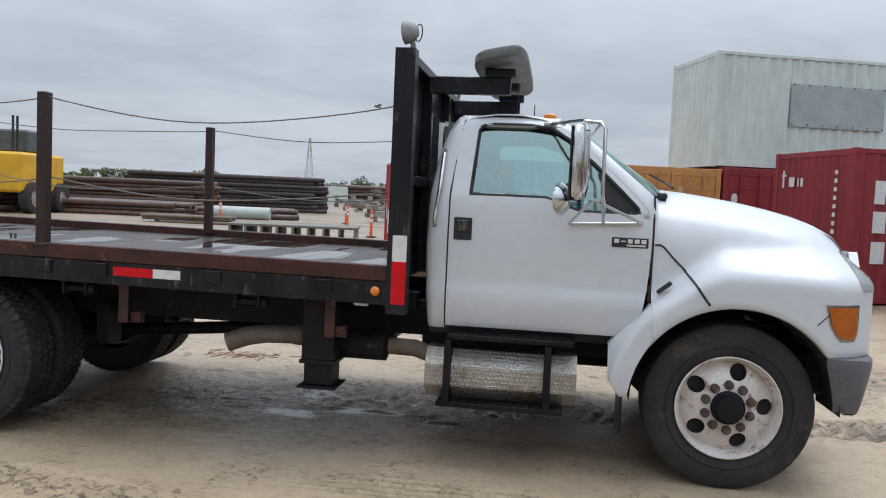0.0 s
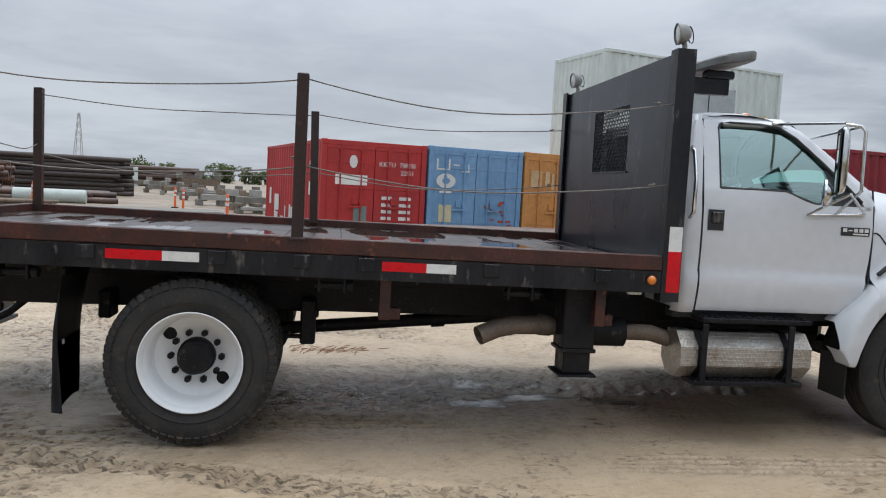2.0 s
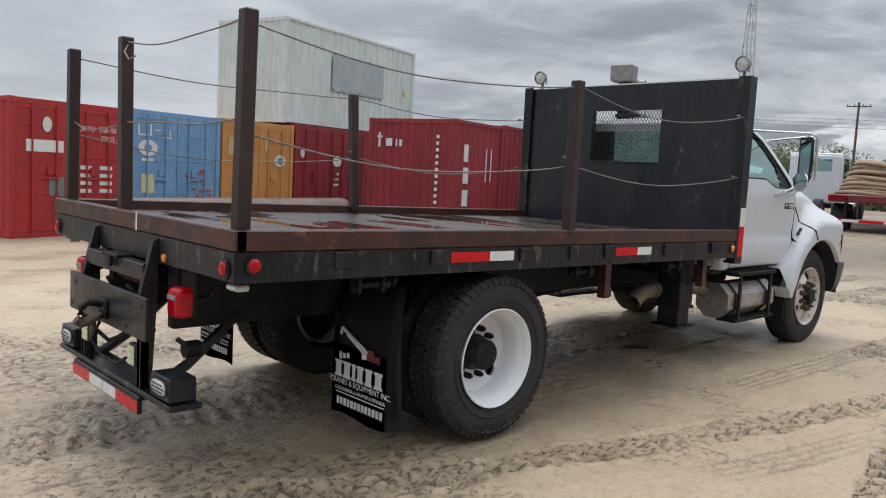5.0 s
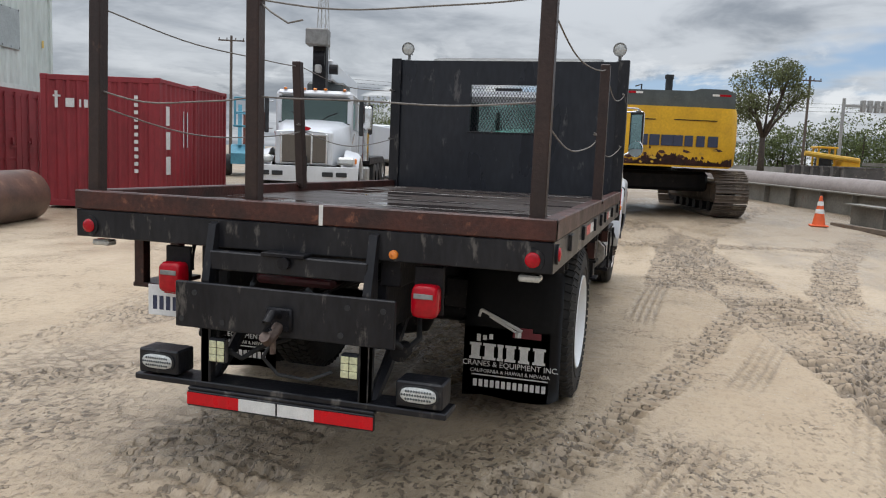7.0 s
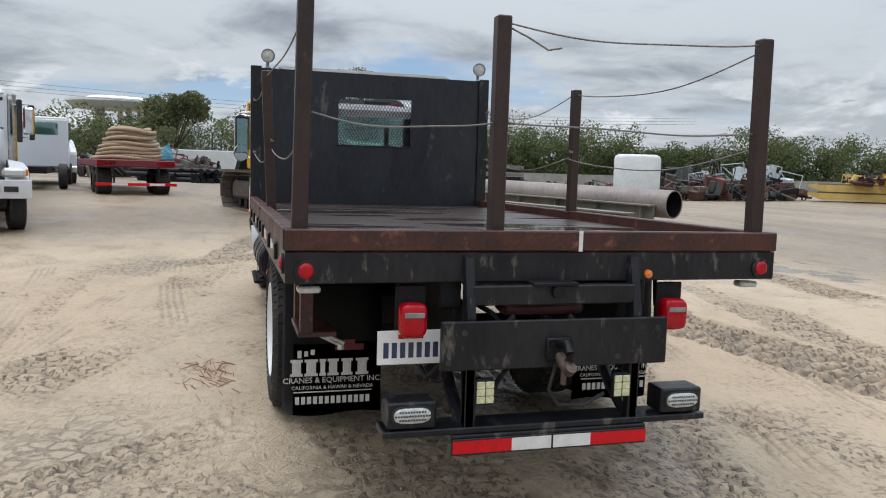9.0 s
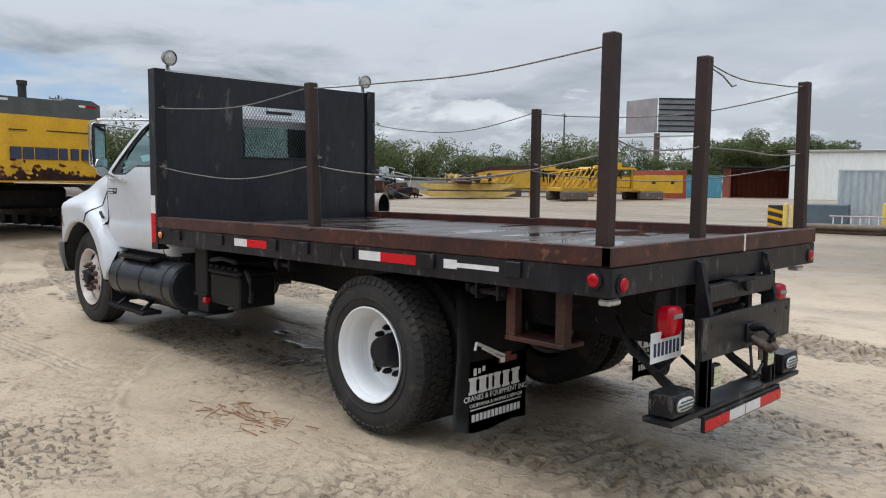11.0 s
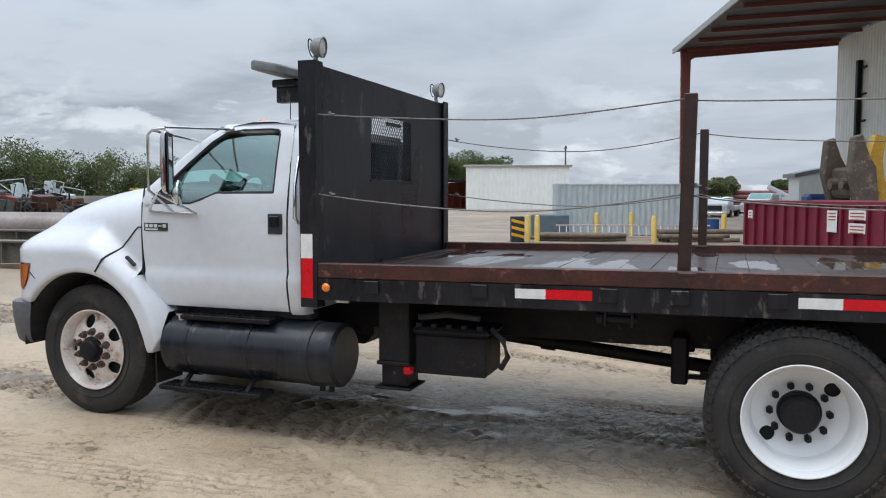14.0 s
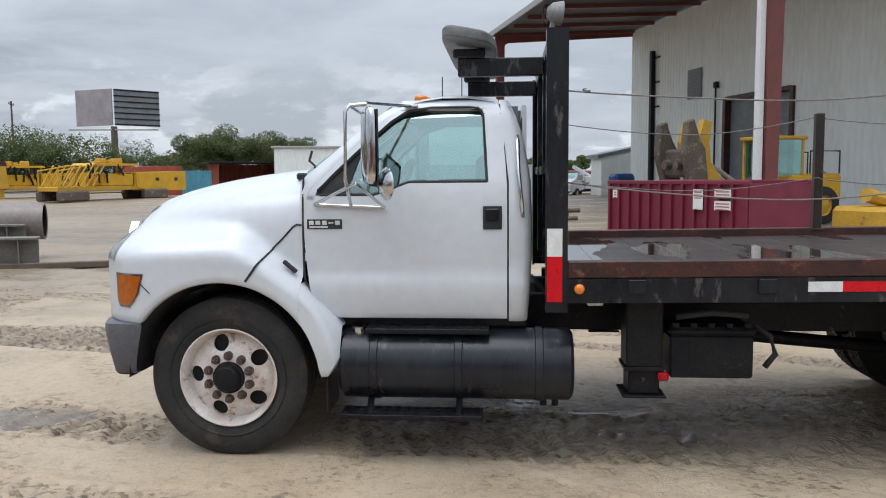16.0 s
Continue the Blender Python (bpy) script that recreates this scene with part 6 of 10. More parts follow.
    for pts, r in (([(4.372, z) for z in (1.74, 1.6, 1.4, 1.2)] + [(4.362, 1.12)], 0.0065), ([(3.160 + max(0, z - 1.7) * 0.11, z) for z in (0.89, 1.0, 1.16, 1.4, 1.7, 1.9, 2.1, 2.16)], 0.0045)):
        bm = new_bm()
        tube(bm, [(x, s * side_y(z), z) for x, z in pts], r, 6)
        part("door_gap", bm, DARK, truck)

# front bumper: a moulded wraparound with a rounded lower edge
bm = new_bm()
rows = []
plan = [(5.335, -1.135), (5.36, -1.15), (5.45, -1.15), (5.53, -1.135), (5.585, -1.09), (5.625, -1.0), (5.655, -0.8), (5.69, -0.4), (5.70, 0.0)]
plan += [(x, -y) for x, y in plan[-2::-1]]
for k, (x, y) in enumerate(plan):
    side = 1 if abs(y) > 1.1 else 0
    shift = interp([(5.335, 0.075), (5.45, 0.03), (5.6, 0.0)], x)  # the rear edge of the wrap leans forward going down
    sy = 1 if y > 0 else -1
    lean = lambda d: (x + shift * d - 0.02 * d * (1 - side), y * (1 - 0.03 * d * d))
    row = [(x - 0.05, y * 0.93, 0.875), (x, y * 0.99, 0.878)]
    for z, d, push in ((0.862, 0.05, 0.01), (0.82, 0.1, 0.012), (0.74, 0.4, 0.006), (0.66, 0.7, 0.0), (0.60, 0.9, -0.006), (0.56, 1.0, -0.015), (0.542, 1.05, -0.035), (0.54, 1.1, -0.09)):
        px, py = lean(d)
        row.append((px + push * (1 - side), py + sy * push * side, z + (0.012 if side else 0.0)))
    rows.append(row)
grid_surface(bm, rows)
part("front_bumper", bm, GREYB, truck, "dark grey wraparound front bumper", 50.0)
bm = new_bm()
box(bm, 5.30, 5.60, -0.85, 0.85, 0.60, 0.86, 0.02)
part("bumper_beam", bm, CHASSIS, truck)

# ---- tanks, steps and exhaust ----
bm = new_bm()  # black round fuel tank on the driver's side
lathe(bm, [(0, 0.0), (0.0, 0.19), (0.02, 0.215), (1.36, 0.215), (1.38, 0.19), (1.38, 0.0)], (2.78, 0.93, 0.61), (1, 0, 0), 36)
tank = part("fuel_tank", bm, BOARD, truck, "black painted cylindrical fuel tank", 35.0)
for x in (2.98, 3.45, 3.95):
    bm = new_bm()
    lathe(bm, [(-0.025, 0.216), (-0.02, 0.222), (0.02, 0.222), (0.025, 0.216)], (x, 0.93, 0.61), (1, 0, 0), 36)
    part("tank_band", bm, BOARD, tank, "", 35.0)
bm = new_bm()
rod(bm, (4.05, 1.0, 0.80), (4.05, 1.02, 0.855), 0.045, 16)
part("filler_cap", bm, CHROME, tank, "bright filler cap")


def tread_step(x0, x1, y0, y1, z, teeth):
    bm = new_bm()
    box(bm, x0, x1, y0, y1, z - 0.03, z, 0.003)
    k = max(2, int((x1 - x0) / teeth))
    for i in range(k):
        for j in range(3):
            cx, cy = x0 + (i + 0.5) * (x1 - x0) / k, y0 + (j + 0.5) * (y1 - y0) / 3
            box(bm, cx - 0.016, cx + 0.016, cy - 0.012, cy + 0.012, z, z + 0.006, 0)
        cx = x0 + (i + 0.5) * (x1 - x0) / k
        yo = y1 if abs(y1) > abs(y0) else y0
        box(bm, cx - 0.016, cx + 0.016, yo, yo + (0.005 if yo > 0 else -0.005), z - 0.022, z - 0.008, 0)
    return bm


part("tank_step", tread_step(3.27, 4.0, 0.86, 1.10, 0.845, 0.07), CHASSIS, truck, "black toothed step", False)
part("lower_step", tread_step(3.31, 4.15, 0.98, 1.16, 0.345, 0.06), CHASSIS, truck, "grip-strut lower step", False)
bm = new_bm()
for x in (3.45, 3.98):
    tube(bm, [(x, 1.0, 0.42), (x, 1.12, 0.33)], 0.02, 6)
    box(bm, x - 0.06, x + 0.06, 1.02, 1.14, 0.30, 0.318, 0.003)
for x in (2.95, 2.88):
    rod(bm, (x, 0.95, 0.41), (x, 0.95, 0.36), 0.02, 8)
part("step_bracket", bm, CHASSIS, truck)
bm = new_bm()  # battery box
box(bm, 1.76, 2.23, 0.72, 1.05, 0.56, 0.81, 0.012)
battery = part("battery_box", bm, CHASSIS, truck, "black battery box below the deck")
bm = new_bm()
box(bm, 1.745, 2.245, 0.70, 1.07, 0.81, 0.86, 0.02)
for k in range(5):
    rod(bm, (1.80 + k * 0.1, 1.05, 0.86), (1.80 + k * 0.1, 1.05, 0.885), 0.022, 8)
part("box_lid", bm, CHASSIS, battery)
bm = new_bm()
tube(bm, [(1.74, 1.0, 0.86), (1.66, 1.02, 0.80), (1.63, 1.02, 0.70), (1.68, 1.0, 0.62)], 0.018, 8)
tube(bm, [(2.2, 1.05, 0.92), (2.0, 1.07, 0.95), (1.8, 1.05, 0.93)], 0.02, 8)
part("cable", bm, DARK, battery, "", True)
bm = new_bm()
box(bm, 2.24, 2.30, 1.04, 1.09, 0.55, 0.60, 0.01)
part("red_terminal", bm, REDL, battery)

bm = new_bm()  # aluminium box and steps on the other side
c8 = [(0.165 * math.cos(radians(22.5 + 45 * k)), 0.165 * math.sin(radians(22.5 + 45 * k))) for k in range(8)]
prism(bm, [(-0.93 + y, 0.60 + z) for y, z in c8], 3.06, 3.975, "yz")
atank = part("tread_tank", bm, ALU, truck, "eight-sided tread-plate aluminium cover")
bm = new_bm()  # raised diamonds of the tread plate on the faces that show
for k in (2, 3, 4):
    (y0, z0), (y1, z1) = c8[k], c8[k + 1]
    ny, nz = (y0 + y1) / 2, (z0 + z1) / 2
    q = math.hypot(ny, nz)
    ny, nz = ny / q, nz / q
    for i in range(36):
        for j in range(5):
            t = (j + 0.5) / 5
            x = 3.075 + (i + 0.5 * (j % 2)) * 0.0248
            cy, cz = -0.93 + y0 + (y1 - y0) * t, 0.60 + z0 + (z1 - z0) * t
            uy, uz = (y1 - y0) / 0.126 * 0.007, (z1 - z0) / 0.126 * 0.007
            v = [bm.verts.new(w) for w in ((x - 0.010, cy, cz), (x, cy - uy, cz - uz), (x + 0.010, cy, cz), (x, cy + uy, cz + uz), (x, cy + ny * 0.004, cz + nz * 0.004))]
            for e in range(4):
                bm.faces.new((v[e], v[(e + 1) % 4], v[4]))
tagged(part("tread_pattern", bm, ALU, atank), kind="stuff")
for x in (3.2, 3.80):
    bm = new_bm()
    prism(bm, [(-0.93 + y * 1.05, 0.60 + z * 1.05) for y, z in c8], x - 0.022, x + 0.022, "yz")
    part("tank_band", bm, CHASSIS, atank)
    bm = new_bm()
    box(bm, x - 0.02, x + 0.02, -1.125, -1.105, 0.44, 0.82, 0.003)
    part("step_hanger", bm, CHASSIS, atank)
part("tank_step", tread_step(3.19, 3.95, -1.10, -0.86, 0.855, 0.07), CHASSIS, truck, "black toothed step")
part("lower_step", tread_step(3.14, 3.90, -1.12, -0.94, 0.445, 0.06), CHASSIS, truck, "black toothed step")
bm = new_bm()
lathe(bm, [(0, 0.05), (0.02, 0.10), (0.30, 0.10), (0.32, 0.05)], (2.46, -0.80, 0.70), (1, 0, 0), 22)
part("silencer", bm, CHASSIS, truck, "grimy exhaust silencer", 35.0)
bm = new_bm()
tube(bm, [(2.76, -0.8, 0.70), (2.95, -0.82, 0.70), (3.1, -0.85, 0.66)], 0.055, 12)
tube(bm, [(2.47, -0.8, 0.71), (2.2, -0.85, 0.74), (1.98, -0.9, 0.74), (1.86, -0.93, 0.72), (1.74, -0.96, 0.675)], 0.062, 14, caps=False)
rod(bm, (2.24, -0.845, 0.735), (2.16, -0.855, 0.74), 0.07, 14)
part("exhaust_pipe", bm, EXH, truck, "brown heat-stained exhaust pipe", 40.0)

# ---- rear end ----
for s in (-1, 1):
    bm = new_bm()  # mud flap
    rows = []
    for t in np.linspace(0, 1, 9):
        z = 0.99 - 0.81 * t
        lean = -0.74 - 0.051 * min(t / 0.42, 1) ** 0.8
        rows.append([(lean + (0.018 + 0.062 * t) * max(0, (u - 0.9) / 0.1) ** 1.4, s * (0.60 + 0.55 * u), z + 0.012 * math.sin(7 * u) * t) for u in (0, 0.2, 0.4, 0.6, 0.8, 0.9, 0.93, 0.96, 1.0)])
    vs = grid_surface(bm, rows)
    bmesh.ops.solidify(bm, geom=bm.faces[:], thickness=0.008)
    flap = part("mud_flap", bm, FLAP, truck, "black rubber mud flap with white lettering", True)
    yc = s * 0.875
    face = lambda y, z, dy=0: pose(-0.802 - dy, y, z, 90, 0, -90)
    for k, (w, h, dz) in enumerate(((0.068, 0.095, 0.0), (0.074, 0.095, 0.0), (0.036, 0.095, 0.0), (0.062, 0.095, 0.0), (0.064, 0.095, 0.0), (0.072, 0.095, 0.0))):
        bm = new_bm()  # the firm's name as plain white blocks
        y = yc + (0.203, 0.122, 0.058, 0.0, -0.078, -0.164)[k]
        box(bm, -0.8035, -0.8005, y - w / 2, y + w / 2, 0.402, 0.402 + h * 0.16, 0)
        box(bm, -0.8035, -0.8005, y - w * 0.36, y + w * 0.36, 0.402 + h * 0.16, 0.402 + h * 0.84, 0)
        box(bm, -0.8035, -0.8005, y - w / 2, y + w / 2, 0.402 + h * 0.84, 0.402 + h, 0)
        part("name_block", bm, PRINT, flap)
    for k in range(3):
        bm = new_bm()
        box(bm, -0.8035, -0.8005, yc + 0.198 - k * 0.036, yc + 0.176 - k * 0.036, 0.507 + k * 0.008, 0.548 - 0.012 * (k > 0) + k * 0.008, 0)
        part("name_block", bm, PRINT, flap)
    lettering("flap_letters", "CRANES & EQUIPMENT INC.", 0.045, face(yc, 0.377), PRINT, flap, 0.001, squeeze=0.98)
    lettering("flap_letters", "CALIFORNIA & HAWAII & NEVADA", 0.030, face(yc, 0.335), PRINT, flap, 0.001, squeeze=0.98)
    bm = new_bm()
    box(bm, -0.803, -0.800, yc - 0.22, yc + 0.22, 0.308, 0.314, 0)
    part("print_bar", bm, PRINT, flap)
    for k in range(13):  # the phone line
        bm = new_bm()
        y = yc + 0.198 - k * 0.033
        box(bm, -0.803, -0.800, y - 0.011, y + 0.011, 0.242, 0.284, 0)
        part("print_bar", bm, PRINT, flap)
    bm = new_bm()  # little crane emblem
    for p, q, r in (((0.18, 0.69), (-0.06, 0.585), 0.010), ((0.18, 0.69), (0.19, 0.65), 0.008), ((0.13, 0.655), (-0.03, 0.575), 0.007), ((-0.04, 0.55), (-0.04, 0.58), 0.02)):
        rod(bm, (-0.802, yc + p[0], p[1]), (-0.802, yc + q[0], q[1]), r, 6)
    part("emblem_boom", bm, PRINT, flap)
    bm = new_bm()
    box(bm, -0.804, -0.80, yc - 0.17, yc - 0.01, 0.545, 0.58, 0)
    box(bm, -0.804, -0.80, yc - 0.12, yc - 0.05, 0.58, 0.605, 0)
    part("emblem_carrier", bm, material("maroon_print", (0.16, 0.015, 0.025), rough=0.5), flap)
    bm = new_bm()
    box(bm, -0.76, -0.73, s * 0.54, s * 1.08, 0.975, 1.03, 0.004)
    part("flap_hanger", bm, CHASSIS, truck)
    # gusset plates and uprights of the hitch frame
    bm = new_bm()
    prism(bm, [(-1.775, 1.19), (-1.80, 1.18), (-1.86, 0.92), (-1.86, 0.40), (-1.80, 0.40), (-1.775, 0.90)], s * 0.43, s * 0.39)
    part("gusset", bm, BLACK, truck, "black steel hitch upright")
    bm = new_bm()  # square tail lamp
    ty = s * 0.655
    rows = []
    for d, k in ((0.0, 0.95), (-0.05, 1.0), (-0.075, 0.9), (-0.08, 0.75)):
        rows.append([bm.verts.new((-1.72 + d, ty + k * 0.064 * math.copysign(abs(math.cos(a)) ** 0.45, math.cos(a)), 0.90 + k * 0.078 * math.copysign(abs(math.sin(a)) ** 0.45, math.sin(a)))) for a in np.linspace(0, 2 * math.pi, 25)[:-1]])
    skin(bm, rows, True, True, True)
    tl = part("tail_lamp", bm, REDL, truck, "square red tail lamp with a clear strip", 50.0)
    bm = new_bm()
    box(bm, -1.806, -1.80, ty - 0.045, ty + 0.045, 0.915, 0.938, 0.002)
    part("lens_strip", bm, GREYL, tl)
    bm = new_bm()
    tube(bm, [(-1.70, ty, 0.90), (-1.60, ty, 0.92), (-1.55, ty + s * 0.02, 1.04)], 0.012, 6)
    box(bm, -1.72, -1.70, ty - 0.07, ty + 0.07, 0.83, 1.05, 0.004)
    part("lamp_bracket", bm, CHASSIS, truck)
    # lower side lamp boxes
    bm = new_bm()
    box(bm, -1.86, -1.72, s * 0.56, s * 0.78, 0.432, 0.552, 0.008)
    fb = part("lamp_box", bm, BLACK, truck, "black steel lamp box")
    bm = new_bm()
    rows = [[bm.verts.new((-1.862 + d, s * 0.67 + k * 0.085 * math.copysign(abs(math.cos(a)) ** 0.6, math.cos(a)), 0.495 + k * 0.036 * math.copysign(abs(math.sin(a)) ** 0.8, math.sin(a)))) for a in np.linspace(0, 2 * math.pi, 25)[:-1]] for d, k in ((0.0, 1.0), (-0.008, 0.97), (-0.012, 0.85))]
    skin(bm, rows, True, False, True)
    lens = part("oval_lens", bm, CLEAR, fb, "clear oval reversing lens", 50.0)
    bm = new_bm()
    for i in range(-6, 7):
        for j in (-1, 0, 1):
            u, v = (i + 0.5 * (j % 2)) * 0.0125, j * 0.018
            if (u / 0.078) ** 2 + (v / 0.034) ** 2 < 1:
                lathe(bm, [(0.0, 0.006), (0.004, 0.003), (0.005, 0.0)], (-1.874, s * 0.67 + u, 0.495 + v), (-1, 0, 0), 6)
    tagged(part("lens_pattern", bm, MGREY, lens), kind="stuff")
    bm = new_bm()
    rows = [[bm.verts.new((-1.861 + d, s * 0.67 + k * 0.094 * math.copysign(abs(math.cos(a)) ** 0.6, math.cos(a)), 0.495 + k * 0.044 * math.copysign(abs(math.sin(a)) ** 0.8, math.sin(a)))) for a in np.linspace(0, 2 * math.pi, 25)[:-1]] for d, k in ((0.0, 1.0), (-0.007, 1.0), (-0.008, 0.90))]
    skin(bm, rows, True)
    part("lens_gasket", bm, DARK, fb, "black rubber lens gasket", 50.0)
    bm = new_bm()
    box(bm, -1.868, -1.83, s * 0.295, s * 0.385, 0.525, 0.645, 0.008)
    lb = part("led_lamp", bm, BLACK, truck, "small square work light")
    for i in range(2):
        for j in range(3):
            bm = new_bm()
            yy, zz = s * (0.318 + 0.042 * i), 0.550 + 0.034 * j
            box(bm, -1.874, -1.868, yy - 0.0195, yy + 0.0195, zz - 0.0162, zz + 0.0162, 0.003)
            part("led_lens", bm, LED, lb, "yellowish lens square")

bm = new_bm()  # hitch plate
box(bm, -1.885, -1.86, -0.555, 0.555, 0.69, 0.91, 0.005)
hitch = part("hitch_plate", bm, BLACK, truck, "heavy black drilled hitch plate")
for y, z in ((0.45, 0.86), (-0.33, 0.86), (-0.50, 0.86), (0.52, 0.73), (0.3, 0.73), (-0.3, 0.73)):
    bm = new_bm()
    rod(bm, (-1.8853, y, z), (-1.8875, y, z), 0.014, 10)
    part("bolt_hole", bm, DARK, hitch)
bm = new_bm()
box(bm, -1.905, -1.885, -0.065, 0.065, 0.72, 0.83, 0.008)
tube(bm, [(-1.90, 0, 0.80), (-1.97, 0, 0.815), (-2.01, 0, 0.785), (-2.005, 0, 0.75)], 0.022, 10)
for y in (-0.045, 0.045):
    for z in (0.74, 0.81):
        rod(bm, (-1.905, y, z), (-1.918, y, z), 0.012, 6)
pintle = part("pintle_hook", bm, CHASSIS, hitch, "grimy steel pintle hook", 40.0)
bm = new_bm()
tube(bm, [(-1.90, 0, 0.745), (-1.96, 0, 0.715), (-2.0, 0, 0.70), (-2.03, 0, 0.725)], 0.026, 10)
rod(bm, (-1.95, 0.0, 0.70), (-1.95, 0.0, 0.63), 0.014, 8)
part("lower_jaw", bm, NUT, pintle, "rusty lower jaw", 40.0)
bm = new_bm()
tube(bm, [(-1.90, 0.02, 0.70), (-1.93, 0.06, 0.6), (-1.9, 0.0, 0.52), (-1.87, -0.14, 0.5), (-1.86, -0.25, 0.55)], 0.009, 8)
part("trailer_cable", bm, DARK, hitch, "", True)
bm = new_bm()
box(bm, -1.84, -1.78, -0.40, 0.40, 0.97, 1.06, 0.006)
part("upper_channel", bm, BLACK, truck)
for y, z, q in ((-0.22, 0.93, 0.06), (0.30, 0.935, -0.05), (0.12, 0.60, 0.10)):
    bm = new_bm()
    tube(bm, [(-1.55, y, z), (-1.68, y + q, z - 0.03), (-1.76, y + 1.5 * q, z - 0.07), (-1.80, y + 2.2 * q, z - 0.02)], 0.013, 7)
    part("brake_hose", bm, DARK, truck, "", True)
bm = new_bm()
box(bm, -1.74, -1.60, -0.20, 0.22, 0.905, 0.96, 0.02)
part("red_bar", bm, material("dull_red_bar", (0.09, 0.012, 0.016), (0.02, 0.010, 0.010), rough=0.4, scale=6), truck, "dull red beam behind the plate")
bm = new_bm()
box(bm, -1.86, -1.775, -0.10, 0.12, 1.055, 1.075, 0.004)
rod(bm, (-1.85, 0.0, 1.03), (-1.87, 0.0, 1.03), 0.03, 10)
part("socket_shelf", bm, CHASSIS, truck)
bm = new_bm()
box(bm, -1.865, -1.70, -0.80, 0.80, 0.395, 0.425, 0.005)
box(bm, -1.88, -1.79, -0.47, 0.49, 0.38, 0.396, 0.004)
part("lower_bar", bm, BLACK, truck, "black lower bumper bar")
bm = new_bm()
box(bm, -1.885, -1.86, -0.47, 0.49, 0.305, 0.38, 0.004)
bar = part("under_bumper", bm, BLACK, truck, "under-run bumper with red and white tape")
for y0, y1, m in ((0.488, 0.21, RED), (0.21, 0.017, TAPEW), (0.007, -0.18, TAPEW), (-0.18, -0.468, RED)):
    bm = new_bm()
    box(bm, -1.8875, -1.885, y0, y1, 0.314, 0.372, 0)
    part("tape", bm, m, bar)
for s in (-1, 1):
    bm = new_bm()
    box(bm, -1.86, -1.81, s * 0.43, s * 0.38, 0.36, 0.72, 0.005)
    tube(bm, [(-1.30, s * 0.42, 0.78), (-1.60, s * 0.42, 0.52), (-1.80, s * 0.42, 0.40)], 0.03, 6)
    part("bumper_strut", bm, BLACK, truck)
bm = new_bm()
box(bm, -1.745, -1.741, 0.505, 0.81, 0.695, 0.85, 0.004)
plate = part("number_plate", bm, PLATE, truck, "white rear number plate, dented")
for k in range(7):
    bm = new_bm()
    box(bm, -1.7462, -1.745, 0.782 - k * 0.038, 0.758 - k * 0.038, 0.725, 0.795, 0)
    part("plate_mark", bm, NAVY, plate)
bm = new_bm()
box(bm, -1.7462, -1.745, 0.60, 0.715, 0.812, 0.832, 0)
part("plate_heading", bm, REDL, plate)
bm = new_bm()  # air lines at the rear
tube(bm, [(-1.35, -0.5, 0.8), (-1.5, -0.55, 0.66), (-1.62, -0.52, 0.62), (-1.70, -0.5, 0.68)], 0.014, 8)
part("air_line", bm, DARK, truck, "", True)
bm = new_bm()
tube(bm, [(-1.35, 0.5, 0.85), (-1.5, 0.58, 0.68), (-1.66, 0.56, 0.60), (-1.72, 0.5, 0.70)], 0.014, 8)
part("air_line", bm, DARK, truck, "", True)
for s in (-1, 1):
    bm = new_bm()
    rod(bm, (-1.58, s * 0.5, 0.62), (-1.66, s * 0.5, 0.62), 0.045, 12)
    part("air_fitting", bm, CHASSIS, truck)

# ---- the yard round the truck ----
U = Vector((math.cos(radians(16)), math.sin(radians(16)), 0))
V = Vector((-math.sin(radians(16)), math.cos(radians(16)), 0))


def corrugated(bm, p, along, up, length, height, normal, pitch=0.28, depth=0.036):
    """A sheet with trapezoid ribs standing along one way."""
    p, along, up, normal = Vector(p), Vector(along), Vector(up), Vector(normal)
    stops, d = [], 0.0
    k = 0
    while d < length - 1e-6:
        for step, off in ((0.0, 0.0), (0.25, 0.0), (0.5, 1.0), (0.75, 1.0)):
            t = d + step * pitch
            if t < length:
                stops.append((t, off))
        d += pitch
        k += 1
    stops.append((length, 0.0))
    rows = [[p + along * t - normal * depth * o + up * h for t, o in stops] for h in (0, height)]
    grid_surface(bm, rows)


